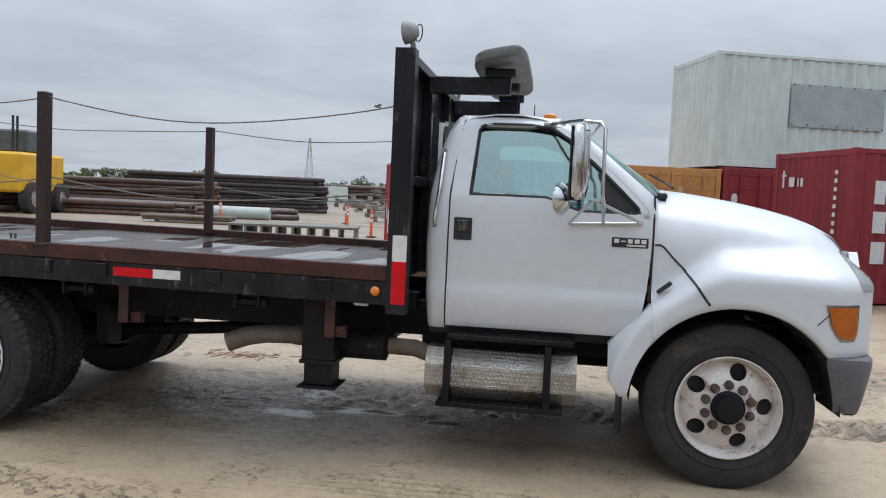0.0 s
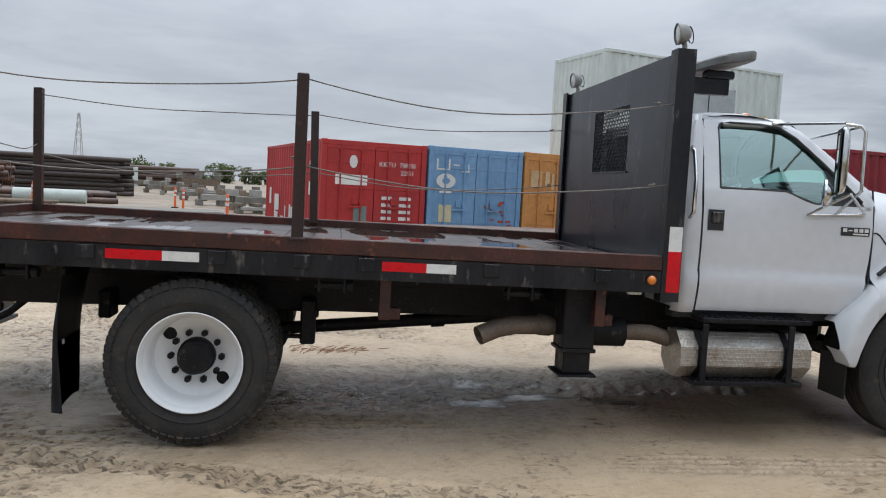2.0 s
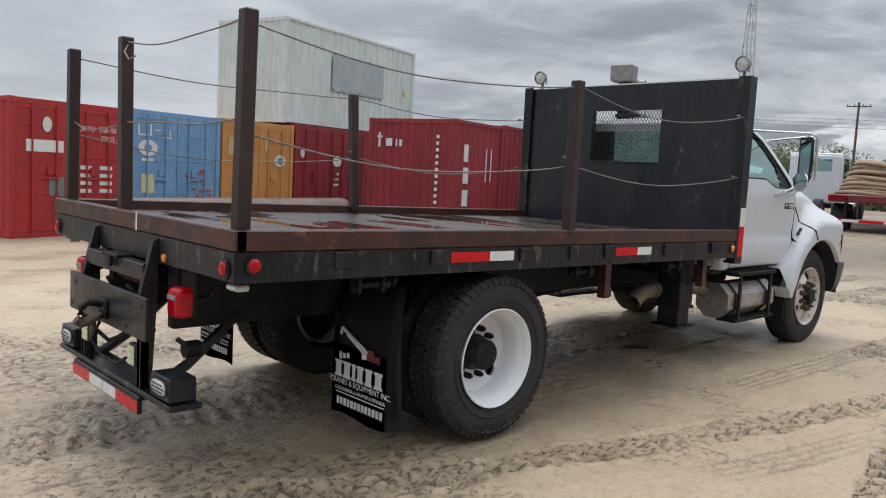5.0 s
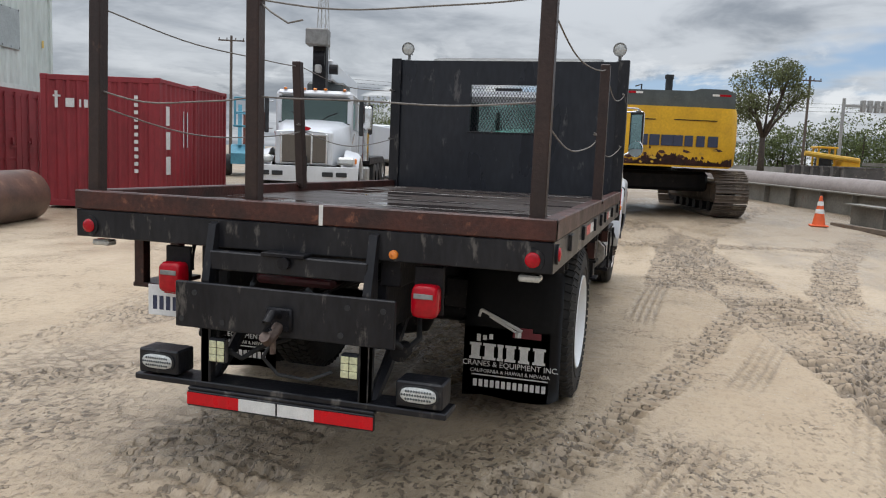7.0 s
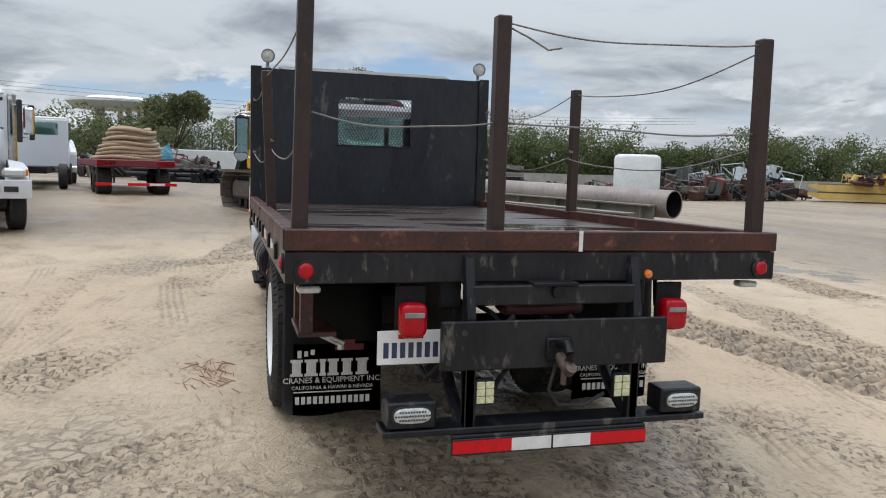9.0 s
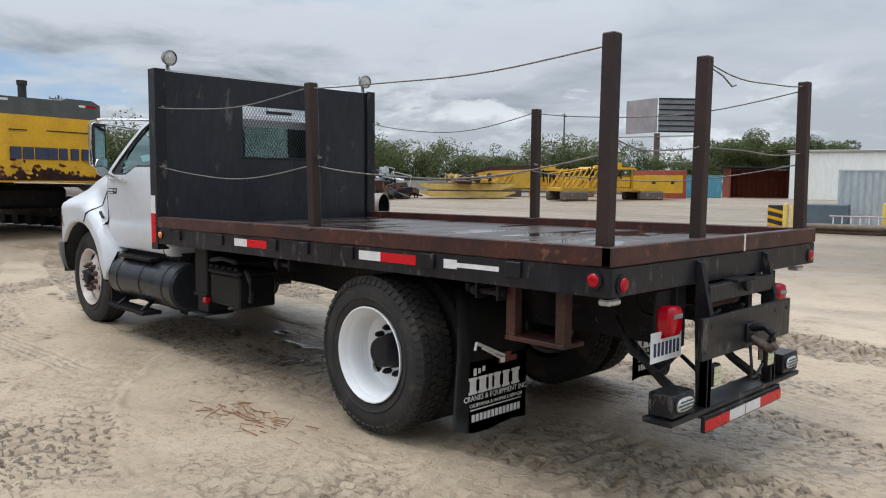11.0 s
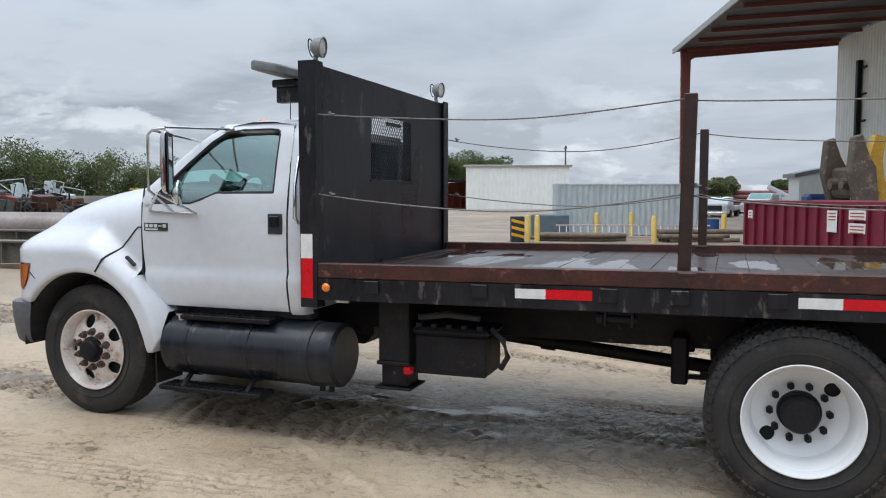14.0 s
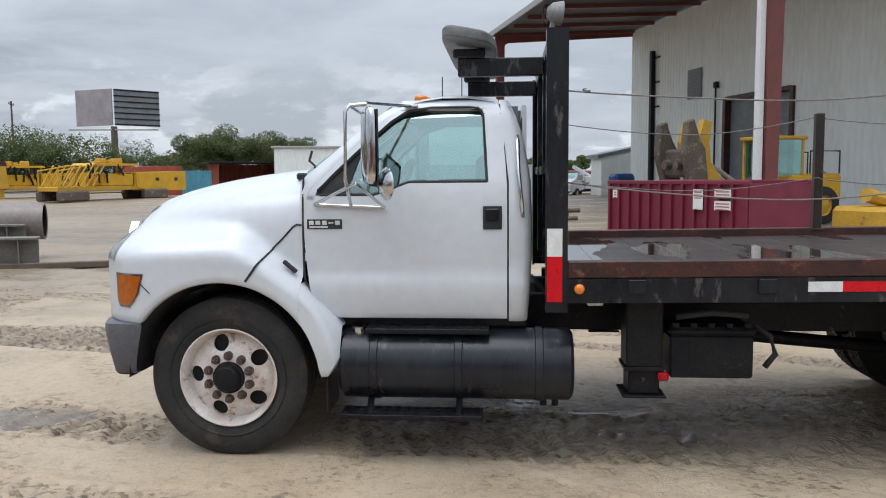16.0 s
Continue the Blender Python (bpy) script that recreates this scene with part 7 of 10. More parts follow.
def container(place, length, mat, label, doors=True, bars=None, height=2.59):
    """A shipping container: width along x from 0 to 2.44, length along y, door end at y = 0."""
    W, L, Ht = 2.44, length, height
    c = thing("shipping_container", place, label, "container", "stacked yard containers")
    for x in (0, W - 0.12):
        for y in (0, L - 0.12):
            bm = new_bm()
            box(bm, x, x + 0.12, y, y + 0.12, 0.11, Ht - 0.11, 0.01)
            post = part("corner_post", bm, mat, c)
            for z in (0, Ht - 0.118):
                bm = new_bm()
                box(bm, x - 0.004, x + 0.126, y - 0.004, y + 0.126, z, z + 0.118, 0.012)
                part("corner_casting", bm, mat, post)
    for x in (0.01, W - 0.07):
        bm = new_bm()
        box(bm, x, x + 0.06, 0.12, L - 0.12, Ht - 0.09, Ht - 0.01, 0.005)
        part("top_rail", bm, mat, c)
        bm = new_bm()
        box(bm, x, x + 0.06, 0.12, L - 0.12, 0.03, 0.17, 0.005)
        part("bottom_rail", bm, mat, c)
    bm = new_bm()
    corrugated(bm, (0.02, L - 0.12, 0.17), (0, -1, 0), (0, 0, 1), L - 0.24, Ht - 0.26, (-1, 0, 0))
    part("side_wall", bm, mat, c, "corrugated steel side")
    bm = new_bm()
    corrugated(bm, (W - 0.02, 0.12, 0.17), (0, 1, 0), (0, 0, 1), L - 0.24, Ht - 0.26, (1, 0, 0))
    part("side_wall", bm, mat, c, "corrugated steel side")
    bm = new_bm()
    corrugated(bm, (W - 0.12, L - 0.02, 0.12), (-1, 0, 0), (0, 0, 1), W - 0.24, Ht - 0.24, (0, 1, 0), 0.25)
    part("end_wall", bm, mat, c)
    bm = new_bm()
    corrugated(bm, (0.05, 0.1, Ht - 0.03), (0, 1, 0), (1, 0, 0), L - 0.2, W - 0.1, (0, 0, 1), 0.4, 0.02)
    part("roof", bm, mat, c)
    bm = new_bm()
    box(bm, 0.03, W - 0.03, 0.05, L - 0.05, 0.13, 0.17, 0)
    part("floor_frame", bm, mat, c)
    for y in (0.02, L - 0.10):
        bm = new_bm()
        box(bm, 0.12, W - 0.12, y, y + 0.08, Ht - 0.12, Ht - 0.01, 0.006)
        part("header", bm, mat, c)
        bm = new_bm()
        box(bm, 0.12, W - 0.12, y, y + 0.08, 0.01, 0.14, 0.006)
        part("door_sill", bm, mat, c)
    if not doors:
        bm = new_bm()
        corrugated(bm, (0.12, 0.02, 0.12), (1, 0, 0), (0, 0, 1), W - 0.24, Ht - 0.24, (0, -1, 0), 0.21, 0.035)
        part("end_wall", bm, mat, c, "corrugated blank end")
        return c
    for k, x0 in enumerate((0.125, W / 2 + 0.008)):
        x1 = x0 + W / 2 - 0.133
        bm = new_bm()
        box(bm, x0, x1, 0.03, 0.06, 0.14, Ht - 0.12, 0.004)
        for z in (0.85, 1.55, 2.1):
            box(bm, x0 + 0.03, x1 - 0.03, 0.022, 0.032, z - 0.02, z + 0.02, 0.003)
        for z in (0.14, Ht - 0.19):
            box(bm, x0, x1, 0.018, 0.032, z, z + 0.07, 0.003)
        d = part("door", bm, mat, c, "steel container door with lock rods")
        for f in (0.28, 0.72):
            bm = new_bm()
            x = x0 + (x1 - x0) * f
            rod(bm, (x, 0.0, 0.12), (x, 0.0, Ht - 0.10), 0.017, 8)
            for z in (0.2, 0.8, 1.25, 1.9, Ht - 0.2):
                box(bm, x - 0.035, x + 0.035, -0.012, 0.022, z - 0.025, z + 0.025, 0.003)
            part("lock_rod", bm, bars or mat, d)
        bm = new_bm()
        xm = x0 + (x1 - x0) * (0.60 if k == 0 else 0.4)
        box(bm, xm - 0.16, xm + 0.16, -0.03, -0.012, 1.12, 1.16, 0.003)
        box(bm, xm - 0.06, xm + 0.06, -0.02, 0.02, 1.2, 1.36, 0.004)
        part("lock_handle", bm, bars or mat, d)
    return c


def patch(parent, mat, x0, x1, y, z0, z1, name="painted_patch", side="y", t=0.004):
    bm = new_bm()
    if side == "y":
        box(bm, x0, x1, y - t, y, z0, z1, 0)
    else:
        box(bm, y - t, y, x0, x1, z0, z1, 0)
    return part(name, bm, mat, parent)


def disc_patch(parent, mat, x, y, z, rx, rz, name="round_label"):
    bm = new_bm()
    prism(bm, [(x + rx * math.cos(a), z + rz * math.sin(a)) for a in np.linspace(0, 2 * math.pi, 21)[:-1]], y - 0.004, y)
    return part(name, bm, mat, parent)


R0 = Vector((0.43, 11.16, 0))


def row_place(k, dz0=-0.03):
    p = R0 + U * 2.5 * k
    return pose(p.x, p.y, H(p.x + 1.2, p.y + 3) + dz0, 0, 0, 16)


c = container(row_place(0), 6.06, CRED, "red steel shipping container with white painted marks")
lettering("container_code", "KKTU", 0.15, pose(1.50, -0.005, 2.10, 90, 0, 0), PRINT, c, 0.002)
lettering("container_code", "758450", 0.15, pose(1.98, -0.005, 2.10, 90, 0, 0), PRINT, c, 0.002, squeeze=0.85)
lettering("container_code", "22G1", 0.15, pose(1.98, -0.005, 1.93, 90, 0, 0), PRINT, c, 0.002)
for z in (1.32, 1.17, 1.02, 0.87):
    for x0, x1 in ((1.40, 1.64), (1.82, 2.10)):
        patch(c, PRINT, x0, x1, 0.021, z, z + 0.075, "marking_bar")
disc_patch(c, PRINT, 0.72, 0.015, 2.13, 0.09, 0.14)
patch(c, TAPEW, 0.32, 1.05, 0.02, 1.62, 1.84)
patch(c, material("grey_green_patch", (0.16, 0.22, 0.21), rough=0.6), 0.76, 1.06, 0.02, 0.80, 1.16)
for y0, y1, z0, z1 in ((5.35, 5.6, 1.0, 1.45), (4.75, 4.9, 0.62, 1.28), (4.35, 4.75, 0.85, 1.28), (4.45, 4.75, 0.62, 0.8), (3.75, 4.1, 0.62, 0.72), (3.5, 3.6, 0.62, 1.0), (2.95, 3.1, 0.62, 1.05), (2.70, 2.9, 0.66, 1.0), (2.45, 2.6, 0.62, 1.05), (2.0, 2.3, 0.62, 1.05), (1.0, 1.12, 1.35, 1.65), (0.75, 0.9, 1.38, 1.6), (0.45, 1.1, 2.0, 2.12), (0.7, 0.95, 1.8, 1.9), (1.6, 2.3, 0.42, 0.50)):
    patch(c, PRINT, y0, y1, 0.017, z0, z1, "painted_mark", "x")
c = container(row_place(1), 6.06, CBLUE, "blue steel shipping container with faded chalk marks")
disc_patch(c, PRINT, 0.45, 0.015, 1.80, 0.24, 0.17)
disc_patch(c, CBLUE, 0.45, 0.011, 1.80, 0.10, 0.07)
patch(c, material("pale_yellow_patch", (0.62, 0.55, 0.33), rough=0.7), 0.30, 0.62, 0.02, 0.85, 1.25)
for x0, x1, z0, z1 in ((0.2, 0.24, 2.05, 2.3), (0.24, 0.5, 2.05, 2.08), (0.5, 0.54, 2.05, 2.3), (0.62, 0.78, 2.16, 2.19), (0.85, 1.05, 2.02, 2.05), (1.0, 1.03, 2.02, 2.2), (0.3, 0.6, 1.52, 1.58)):
    patch(c, PRINT, x0, x1, 0.02, z0, z1, "chalk_mark")
for k in range(14):
    x, z = 1.45 + 0.7 * random.random(), 0.7 + 0.7 * random.random()
    patch(c, ORED, x, x + 0.05 + 0.10 * random.random(), 0.0205, z, z + 0.02 + 0.05 * random.random(), "rust_patch")
c = container(row_place(2), 6.06, CORAN, "ochre orange steel shipping container, patched")
for x0, x1, z0, z1 in ((0.2, 0.50, 1.75, 2.15), (0.60, 0.72, 1.8, 2.15), (0.78, 0.86, 1.7, 2.1), (1.4, 1.55, 1.9, 2.15), (1.9, 2.2, 0.45, 0.75)):
    patch(c, material("ochre_patch", (0.58, 0.42, 0.24), rough=0.7), x0, x1, 0.02, z0, z1)
disc_patch(c, PRINT, 1.95, 0.012, 1.66, 0.2, 0.15)
disc_patch(c, CYAN, 1.95, 0.007, 1.66, 0.10, 0.09)
c = container(row_place(3), 6.06, CDARK, "dark red steel shipping container with lock rods")
disc_patch(c, PRINT, 1.75, 0.012, 1.68, 0.19, 0.15)
disc_patch(c, PRINT, 0.3, 0.015, 1.85, 0.08, 0.13)
for z in (1.0, 1.15, 1.3):
    patch(c, PRINT, 1.62, 1.85, 0.02, z, z + 0.06, "marking_bar")
container(row_place(4), 6.06, CDARK, "dark red steel shipping container with lock rods")
top = R0 + U * 7.28 + V * 0.25
base_top = H(9.0, 16) - 0.03 + 2.59
m = pose(*(top + V * 2.44).xy, base_top, 0, 0, -74)
c = container(m, 6.06, CGREY, "pale grey steel container stacked on the row", doors=False, height=2.72)
patch(c, material("grey_repair_patch", (0.40, 0.455, 0.455), rough=0.5, scale=3), 1.9, 4.35, 2.4525, 1.05, 2.05, side="x")
for y in np.linspace(1.95, 4.3, 7):
    for z in (1.08, 2.02):
        patch(c, CHASSIS, y, y + 0.03, 2.457, z, z + 0.035, "rivet", "x")
patch(c, BOLL, 5.45, 5.55, 2.452, 1.25, 1.45, "yellow_label", "x")
tx = Vector((8.79, 8.42, 0))
for k, (shift, mat) in enumerate(((0.0, CDARK), (2.46, CDARK))):
    p = tx + U * shift + V * 2.44
    c = container(pose(p.x, p.y, H(*(tx + U * (shift + 2)).xy) - 0.02, 0, 0, -74), 2.42, mat, "dark red steel container with white painted marks", doors=False, height=2.70)
    if k == 0:
        for x0, x1, z0, z1 in ((0.30, 0.36, 2.02, 2.36), (0.26, 0.42, 2.24, 2.28), (0.52, 0.70, 2.04, 2.22), (0.80, 0.84, 2.04, 2.2), (0.90, 0.98, 2.04, 2.2)):
            patch(c, PRINT, x0, x1, 0.0, z0, z1, "painted_mark")
        for z in np.linspace(0.75, 2.25, 11):
            patch(c, PRINT, 1.92, 2.0, 0.0, z, z + 0.075, "marking_bar")
        for z0, z1, w in ((1.75, 2.15, 0.20), (1.25, 1.62, 0.24), (0.72, 1.10, 0.26)):
            patch(c, PRINT, 0.42, 0.42 + w, 2.4265, z0, z1, "painted_mark", "x")
        for y in (1.5, 1.75):
            patch(c, PRINT, y, y + 0.05, 2.4265, 1.3, 2.1, "marking_bar", "x")


def big_pipe(name, p, q, r, mat, label, hollow=True, group=""):
    bm = new_bm()
    p, q = Vector(p), Vector(q)
    a = (q - p).normalized()
    L = (q - p).length
    lathe(bm, [(0.0, r * 0.93), (0.0, r), (L, r), (L, r * 0.93), (L - 0.01, r * 0.93), (0.01, r * 0.93)], p, a, 36, close=True)
    ob = mesh_object(name, bm, mat, None, "", 40.0)
    # near-black lining that paints the shade of the hollow pipe
    bm = new_bm()
    lathe(bm, [(0.02, r * 0.925), (L - 0.02, r * 0.925)], p, a, 30)
    part("bore", bm, CHASSIS, ob, "inside of the pipe, its shade put into the dark colour", True)
    return tagged(ob, label, "pipe", group)


# a large brown pipe lies in front of the containers
pipe_axis = U
p0 = Vector((1.2, 8.15, 0.48))
big = big_pipe("large_pipe", p0, p0 + U * 5.6, 0.47, PIPE, "large brown steel pipe with chalk marks lying in mud")

def cone(x, y, slim=False):
    z = H(x, y)
    c = thing("traffic_cone", pose(x, y, z), "orange traffic cone with white bands" if not slim else "slim orange delineator post with white bands", "cone", "yard cones")
    bm = new_bm()
    if slim:
        rod(bm, (0, 0, 0), (0, 0, 0.05), 0.19, 8)
    else:
        box(bm, -0.19, 0.19, -0.19, 0.19, 0, 0.035, 0.01)
    part("cone_base", bm, CONE if not slim else DARK, c)
    bm = new_bm()
    prof = [(0.03, 0.145), (0.70, 0.03), (0.71, 0.0)] if not slim else [(0.05, 0.06), (1.0, 0.045), (1.05, 0.02), (1.06, 0.0)]
    lathe(bm, prof, (0, 0, 0), (0, 0, 1), 18)
    part("cone_body", bm, CONE, c, smooth=40.0)
    for z0, z1 in ((0.30, 0.40), (0.48, 0.58)) if not slim else ((0.6, 0.7), (0.8, 0.9)):
        bm = new_bm()
        r = (lambda t: 0.149 - 0.165 * (t - 0.03)) if not slim else (lambda t: 0.064)
        lathe(bm, [(z0, r(z0)), (z1, r(z1))], (0, 0, 0), (0, 0, 1), 18)
        part("white_band", bm, TAPEW, c, smooth=40.0)


for x, y, s in ((14.65, -5.1, 0), (14.9, 14.2, 1), (-6.2, 31.0, 1), (-3.2, 23.5, 1), (-7.3, 34.7, 1), (40.5, -13.6, 1), (-12.5, 30.5, 1)):
    cone(x, y, s)

# ---- tracked excavator seen from behind ----
ex = thing("excavator", pose(14.74, -1.78, H(15, -1.7), 0, 0, 17), "yellow tracked excavator with muddy tracks", "excavator")
for s in (-1, 1):
    # track frame and shoes: along x, local
    yc = s * 1.56
    bm = new_bm()
    box(bm, 0.9, 4.5, yc - 0.26, yc + 0.26, 0.35, 0.86, 0.08)
    fr = part("track_frame", bm, TRACK, ex, "grimy black track frame")
    for x in (0.75, 4.55):
        bm = new_bm()
        lathe(bm, [(-0.15, 0.0), (-0.15, 0.38), (0.15, 0.38), (0.15, 0.0)], (x, yc, 0.59), (0, 1, 0), 20)
        part("sprocket", bm, CHASSIS, fr, "", 30.0)
    for k in range(6):
        bm = new_bm()
        rod(bm, (1.25 + k * 0.55, yc - 0.2, 0.25), (1.25 + k * 0.55, yc + 0.2, 0.25), 0.14, 12)
        part("roller", bm, CHASSIS, fr)
    r = 0.53
    loop_len = 2 * 3.8 + 2 * math.pi * r
    n = 46
    shoe = None
    for k in range(n):
        d = k * loop_len / n
        if d < 3.8:
            x, z, a = 0.75 + d, 0.59 + r, 0
        elif d < 3.8 + math.pi * r:
            t = (d - 3.8) / r
            x, z, a = 4.55 + r * math.sin(t), 0.59 + r * math.cos(t), t
        elif d < 7.6 + math.pi * r:
            x, z, a = 4.55 - (d - 3.8 - math.pi * r), 0.59 - r, math.pi
        else:
            t = (d - 7.6 - math.pi * r) / r
            x, z, a = 0.75 - r * math.sin(t), 0.59 - r * math.cos(t), math.pi + t
        if shoe is None:
            bm = new_bm()
            box(bm, -0.105, 0.105, -0.42, 0.42, -0.02, 0.015, 0.006)
            for e in (-0.09, 0.0, 0.085):
                box(bm, e, e + 0.02, -0.42, 0.42, 0.012, 0.05, 0)
            shoe = part("track_shoe", bm, TRACK, fr)
            ob = shoe
        else:
            ob = new("track_shoe", shoe.data)
            ob.parent = fr
        ob.matrix_basis = pose(x, yc, z, 0, math.degrees(a), 0)
bm = new_bm()
box(bm, 1.2, 4.0, -1.3, 1.3, 0.60, 1.10, 0.08)
rod(bm, (2.7, 0, 1.0), (2.7, 0, 1.25), 0.75, 28)
part("undercarriage", bm, CHASSIS, ex, "dark undercarriage and slew ring")
bm = new_bm()  # counterweight with rounded corners
rows = []
for z, k in ((1.22, 0.93), (1.30, 1.0), (1.9, 1.02), (2.55, 1.0), (2.66, 0.97)):
    rows.append([bm.verts.new((x, y, z)) for x, y in ((1.1, -1.55 * k), (0.30, -1.55 * k), (0.10, -1.48 * k), (0.0, -1.30 * k), (-0.05, -0.7 * k), (-0.06, 0), (-0.05, 0.7 * k), (0.0, 1.30 * k), (0.10, 1.48 * k), (0.30, 1.55 * k), (1.1, 1.55 * k))])
skin(bm, rows, True, True, True)
cw = part("counterweight", bm, YEL, ex, "yellow counterweight with scraped rusty lower edge", 50.0)
rng = random.Random(8)
bm = new_bm()  # paint scraped to rust all along the lower edge
lo, hi = [], []
reach = 0.16
for k in range(150):
    y = -1.42 + 2.84 * k / 149
    xf = interp([(0, -0.062), (0.7, -0.056), (1.3, -0.004), (1.42, 0.062)], abs(y)) - 0.008
    reach += 0.35 * (0.17 + 0.09 * math.sin(3.1 * y + 1) - reach) + rng.uniform(-0.045, 0.045)
    lo.append((xf, y, 1.262))
    hi.append((xf, y, 1.28 + max(0.03, min(0.38, reach))))
grid_surface(bm, [lo, [(a[0] - 0.003, a[1], (a[2] + b[2]) / 2) for a, b in zip(lo, hi)], hi])
bmesh.ops.solidify(bm, geom=bm.faces[:], thickness=0.004)
part("rust_band", bm, RUST, cw, "rusty scraped lower edge")
for k in range(34):
    y, w, z = rng.uniform(-1.25, 1.2), rng.uniform(0.03, 0.20), 1.30 + 0.45 * rng.random() ** 2
    xf = interp([(0, -0.062), (0.7, -0.056), (1.3, -0.004)], abs(y)) - 0.012
    bm = new_bm()
    prism(bm, [(y, z), (y + w * 0.5, z - 0.02), (y + w, z + 0.01), (y + w * 0.8, z + 0.03 + 0.03 * rng.random()), (y + w * 0.3, z + 0.02 + 0.04 * rng.random())], xf, xf + 0.03, "yz")
    part("scrape", bm, YELW if k % 4 == 0 else RUST, cw)
for k, (w, x0) in enumerate(((0.24, 0), (0.24, 0), (0.28, 0), (0.24, 0), (0.20, 0), (0.20, 0), (0.24, 0))):
    y = 0.95 - k * 0.285
    bm = new_bm()
    box(bm, -0.085, -0.052, y, y - w, 1.72, 1.98, 0.004)
    part("logo_block", bm, material("machine_blue", (0.035, 0.045, 0.085), rough=0.5) if k == 0 else bpy.data.materials["machine_blue"], cw, "dark blue logo block")
for y0, y1, z in ((0.55, 0.95, 2.33), (-0.95, 0.10, 2.34)):
    bm = new_bm()
    box(bm, -0.07, -0.04, y0, y1, z, z + 0.02, 0)
    part("scratch", bm, CHASSIS, cw)
bm = new_bm()
prism(bm, [(-1.42, 2.64), (-1.42, 3.02), (-1.2, 3.12), (-0.55, 3.12), (-0.4, 3.06), (1.35, 3.04), (1.42, 2.95), (1.42, 2.64)], 0.12, 2.3, "yz")
hood = part("engine_hood", bm, MGREY, ex, "dark grey engine hood")
for y0, y1, m in ((-1.30, -1.02, REDL), (-1.02, -0.85, TAPEW), (0.85, 1.02, TAPEW), (1.02, 1.30, REDL)):
    bm = new_bm()
    box(bm, 0.112, 0.12, y0, y1, 2.95, 3.0, 0)
    part("reflector", bm, m, hood)
bm = new_bm()
rod(bm, (0.9, 0.0, 3.05), (0.9, 0.0, 3.40), 0.09, 14)
rod(bm, (0.9, 0.0, 3.40), (0.9, 0.0, 3.50), 0.11, 14)
part("exhaust_stack", bm, DARK, hood)
bm = new_bm()
box(bm, 1.0, 3.9, -1.5, 0.35, 1.25, 2.55, 0.05)
part("machine_body", bm, YEL, ex, "yellow body panels")
bm = new_bm()
box(bm, 1.0, 2.3, 0.4, 1.5, 1.25, 2.5, 0.05)
part("machine_body", bm, YEL, ex)
bm = new_bm()
for x in (2.35, 4.0):
    for y in (0.5, 1.48):
        box(bm, x - 0.05, x + 0.05, y - 0.05, y + 0.05, 1.25, 3.05, 0.01)
box(bm, 2.28, 4.06, 0.44, 1.54, 3.0, 3.12, 0.04)
box(bm, 2.3, 4.05, 0.45, 1.53, 1.2, 1.75, 0.03)
cabx = part("operator_cab", bm, YEL, ex, "yellow operator cab frame")
for a in ((2.33, 2.335, 0.55, 1.43), (4.02, 4.025, 0.55, 1.43)):
    bm = new_bm()
    box(bm, *a, 1.75, 3.0, 0)
    part("cab_glass", bm, GLASS, cabx)
for y in (0.47, 1.5):
    bm = new_bm()
    box(bm, 2.4, 3.95, y, y + 0.005, 1.75, 3.0, 0)
    part("cab_glass", bm, GLASS, cabx)
bm = new_bm()
tube(bm, [(1.6, 1.55, 2.5), (1.6, 1.75, 2.9), (1.6, 1.75, 3.2)], 0.02, 6)
box(bm, 1.5, 1.54, 1.62, 1.86, 2.0, 2.75, 0.03)
tube(bm, [(2.0, 1.5, 2.5), (2.0, 1.5, 3.35), (3.0, 1.5, 3.35), (3.0, 1.5, 2.5)], 0.02, 6)
tube(bm, [(2.0, 0.4, 2.5), (2.0, 0.4, 3.35), (2.6, 0.4, 3.35)], 0.02, 6)
part("handrail", bm, DARK, ex, "", 40.0)
bm = new_bm()  # boom folded ahead
prism(bm, [(3.2, 2.0), (3.6, 1.7), (5.6, 2.35), (8.2, 2.2), (8.3, 2.45), (5.4, 2.75)], -0.30, 0.22)
part("boom", bm, YEL, ex, "yellow boom reaching ahead")
bm = new_bm()
prism(bm, [(8.0, 2.45), (8.5, 2.3), (9.6, 0.9), (9.2, 0.8)], -0.25, 0.18)
box(bm, 8.9, 9.9, -0.7, 0.6, 0.05, 0.9, 0.15)
part("arm_and_bucket", bm, CHASSIS, ex)

# ---- white crane truck facing the flatbed ----
def road_wheel(parent, x, y, r, w, rim=BAR):
    bm = new_bm()
    lathe(bm, [(-w / 2, r * 0.55), (-w / 2, r * 0.85), (-w * 0.42, r), (w * 0.42, r), (w / 2, r * 0.85), (w / 2, r * 0.55)], (x, y, r), (0, 1, 0), 28)
    t = part("wheel", bm, RUBBER, parent, "black tyre", 40.0)
    s = 1 if y > 0 else -1
    bm = new_bm()
    lathe(bm, [(w * 0.42, r * 0.56), (w * 0.30, r * 0.5), (w * 0.38, r * 0.2), (w * 0.40, 0.0)], (x, y, r), (0, s, 0), 22)
    part("rim", bm, rim, t, "", 40.0)


ct = thing("crane_truck", pose(10.75, 6.12, H(11.5, 6.5), 0, 0, 197), "white crane truck with a chrome bumper", "truck")
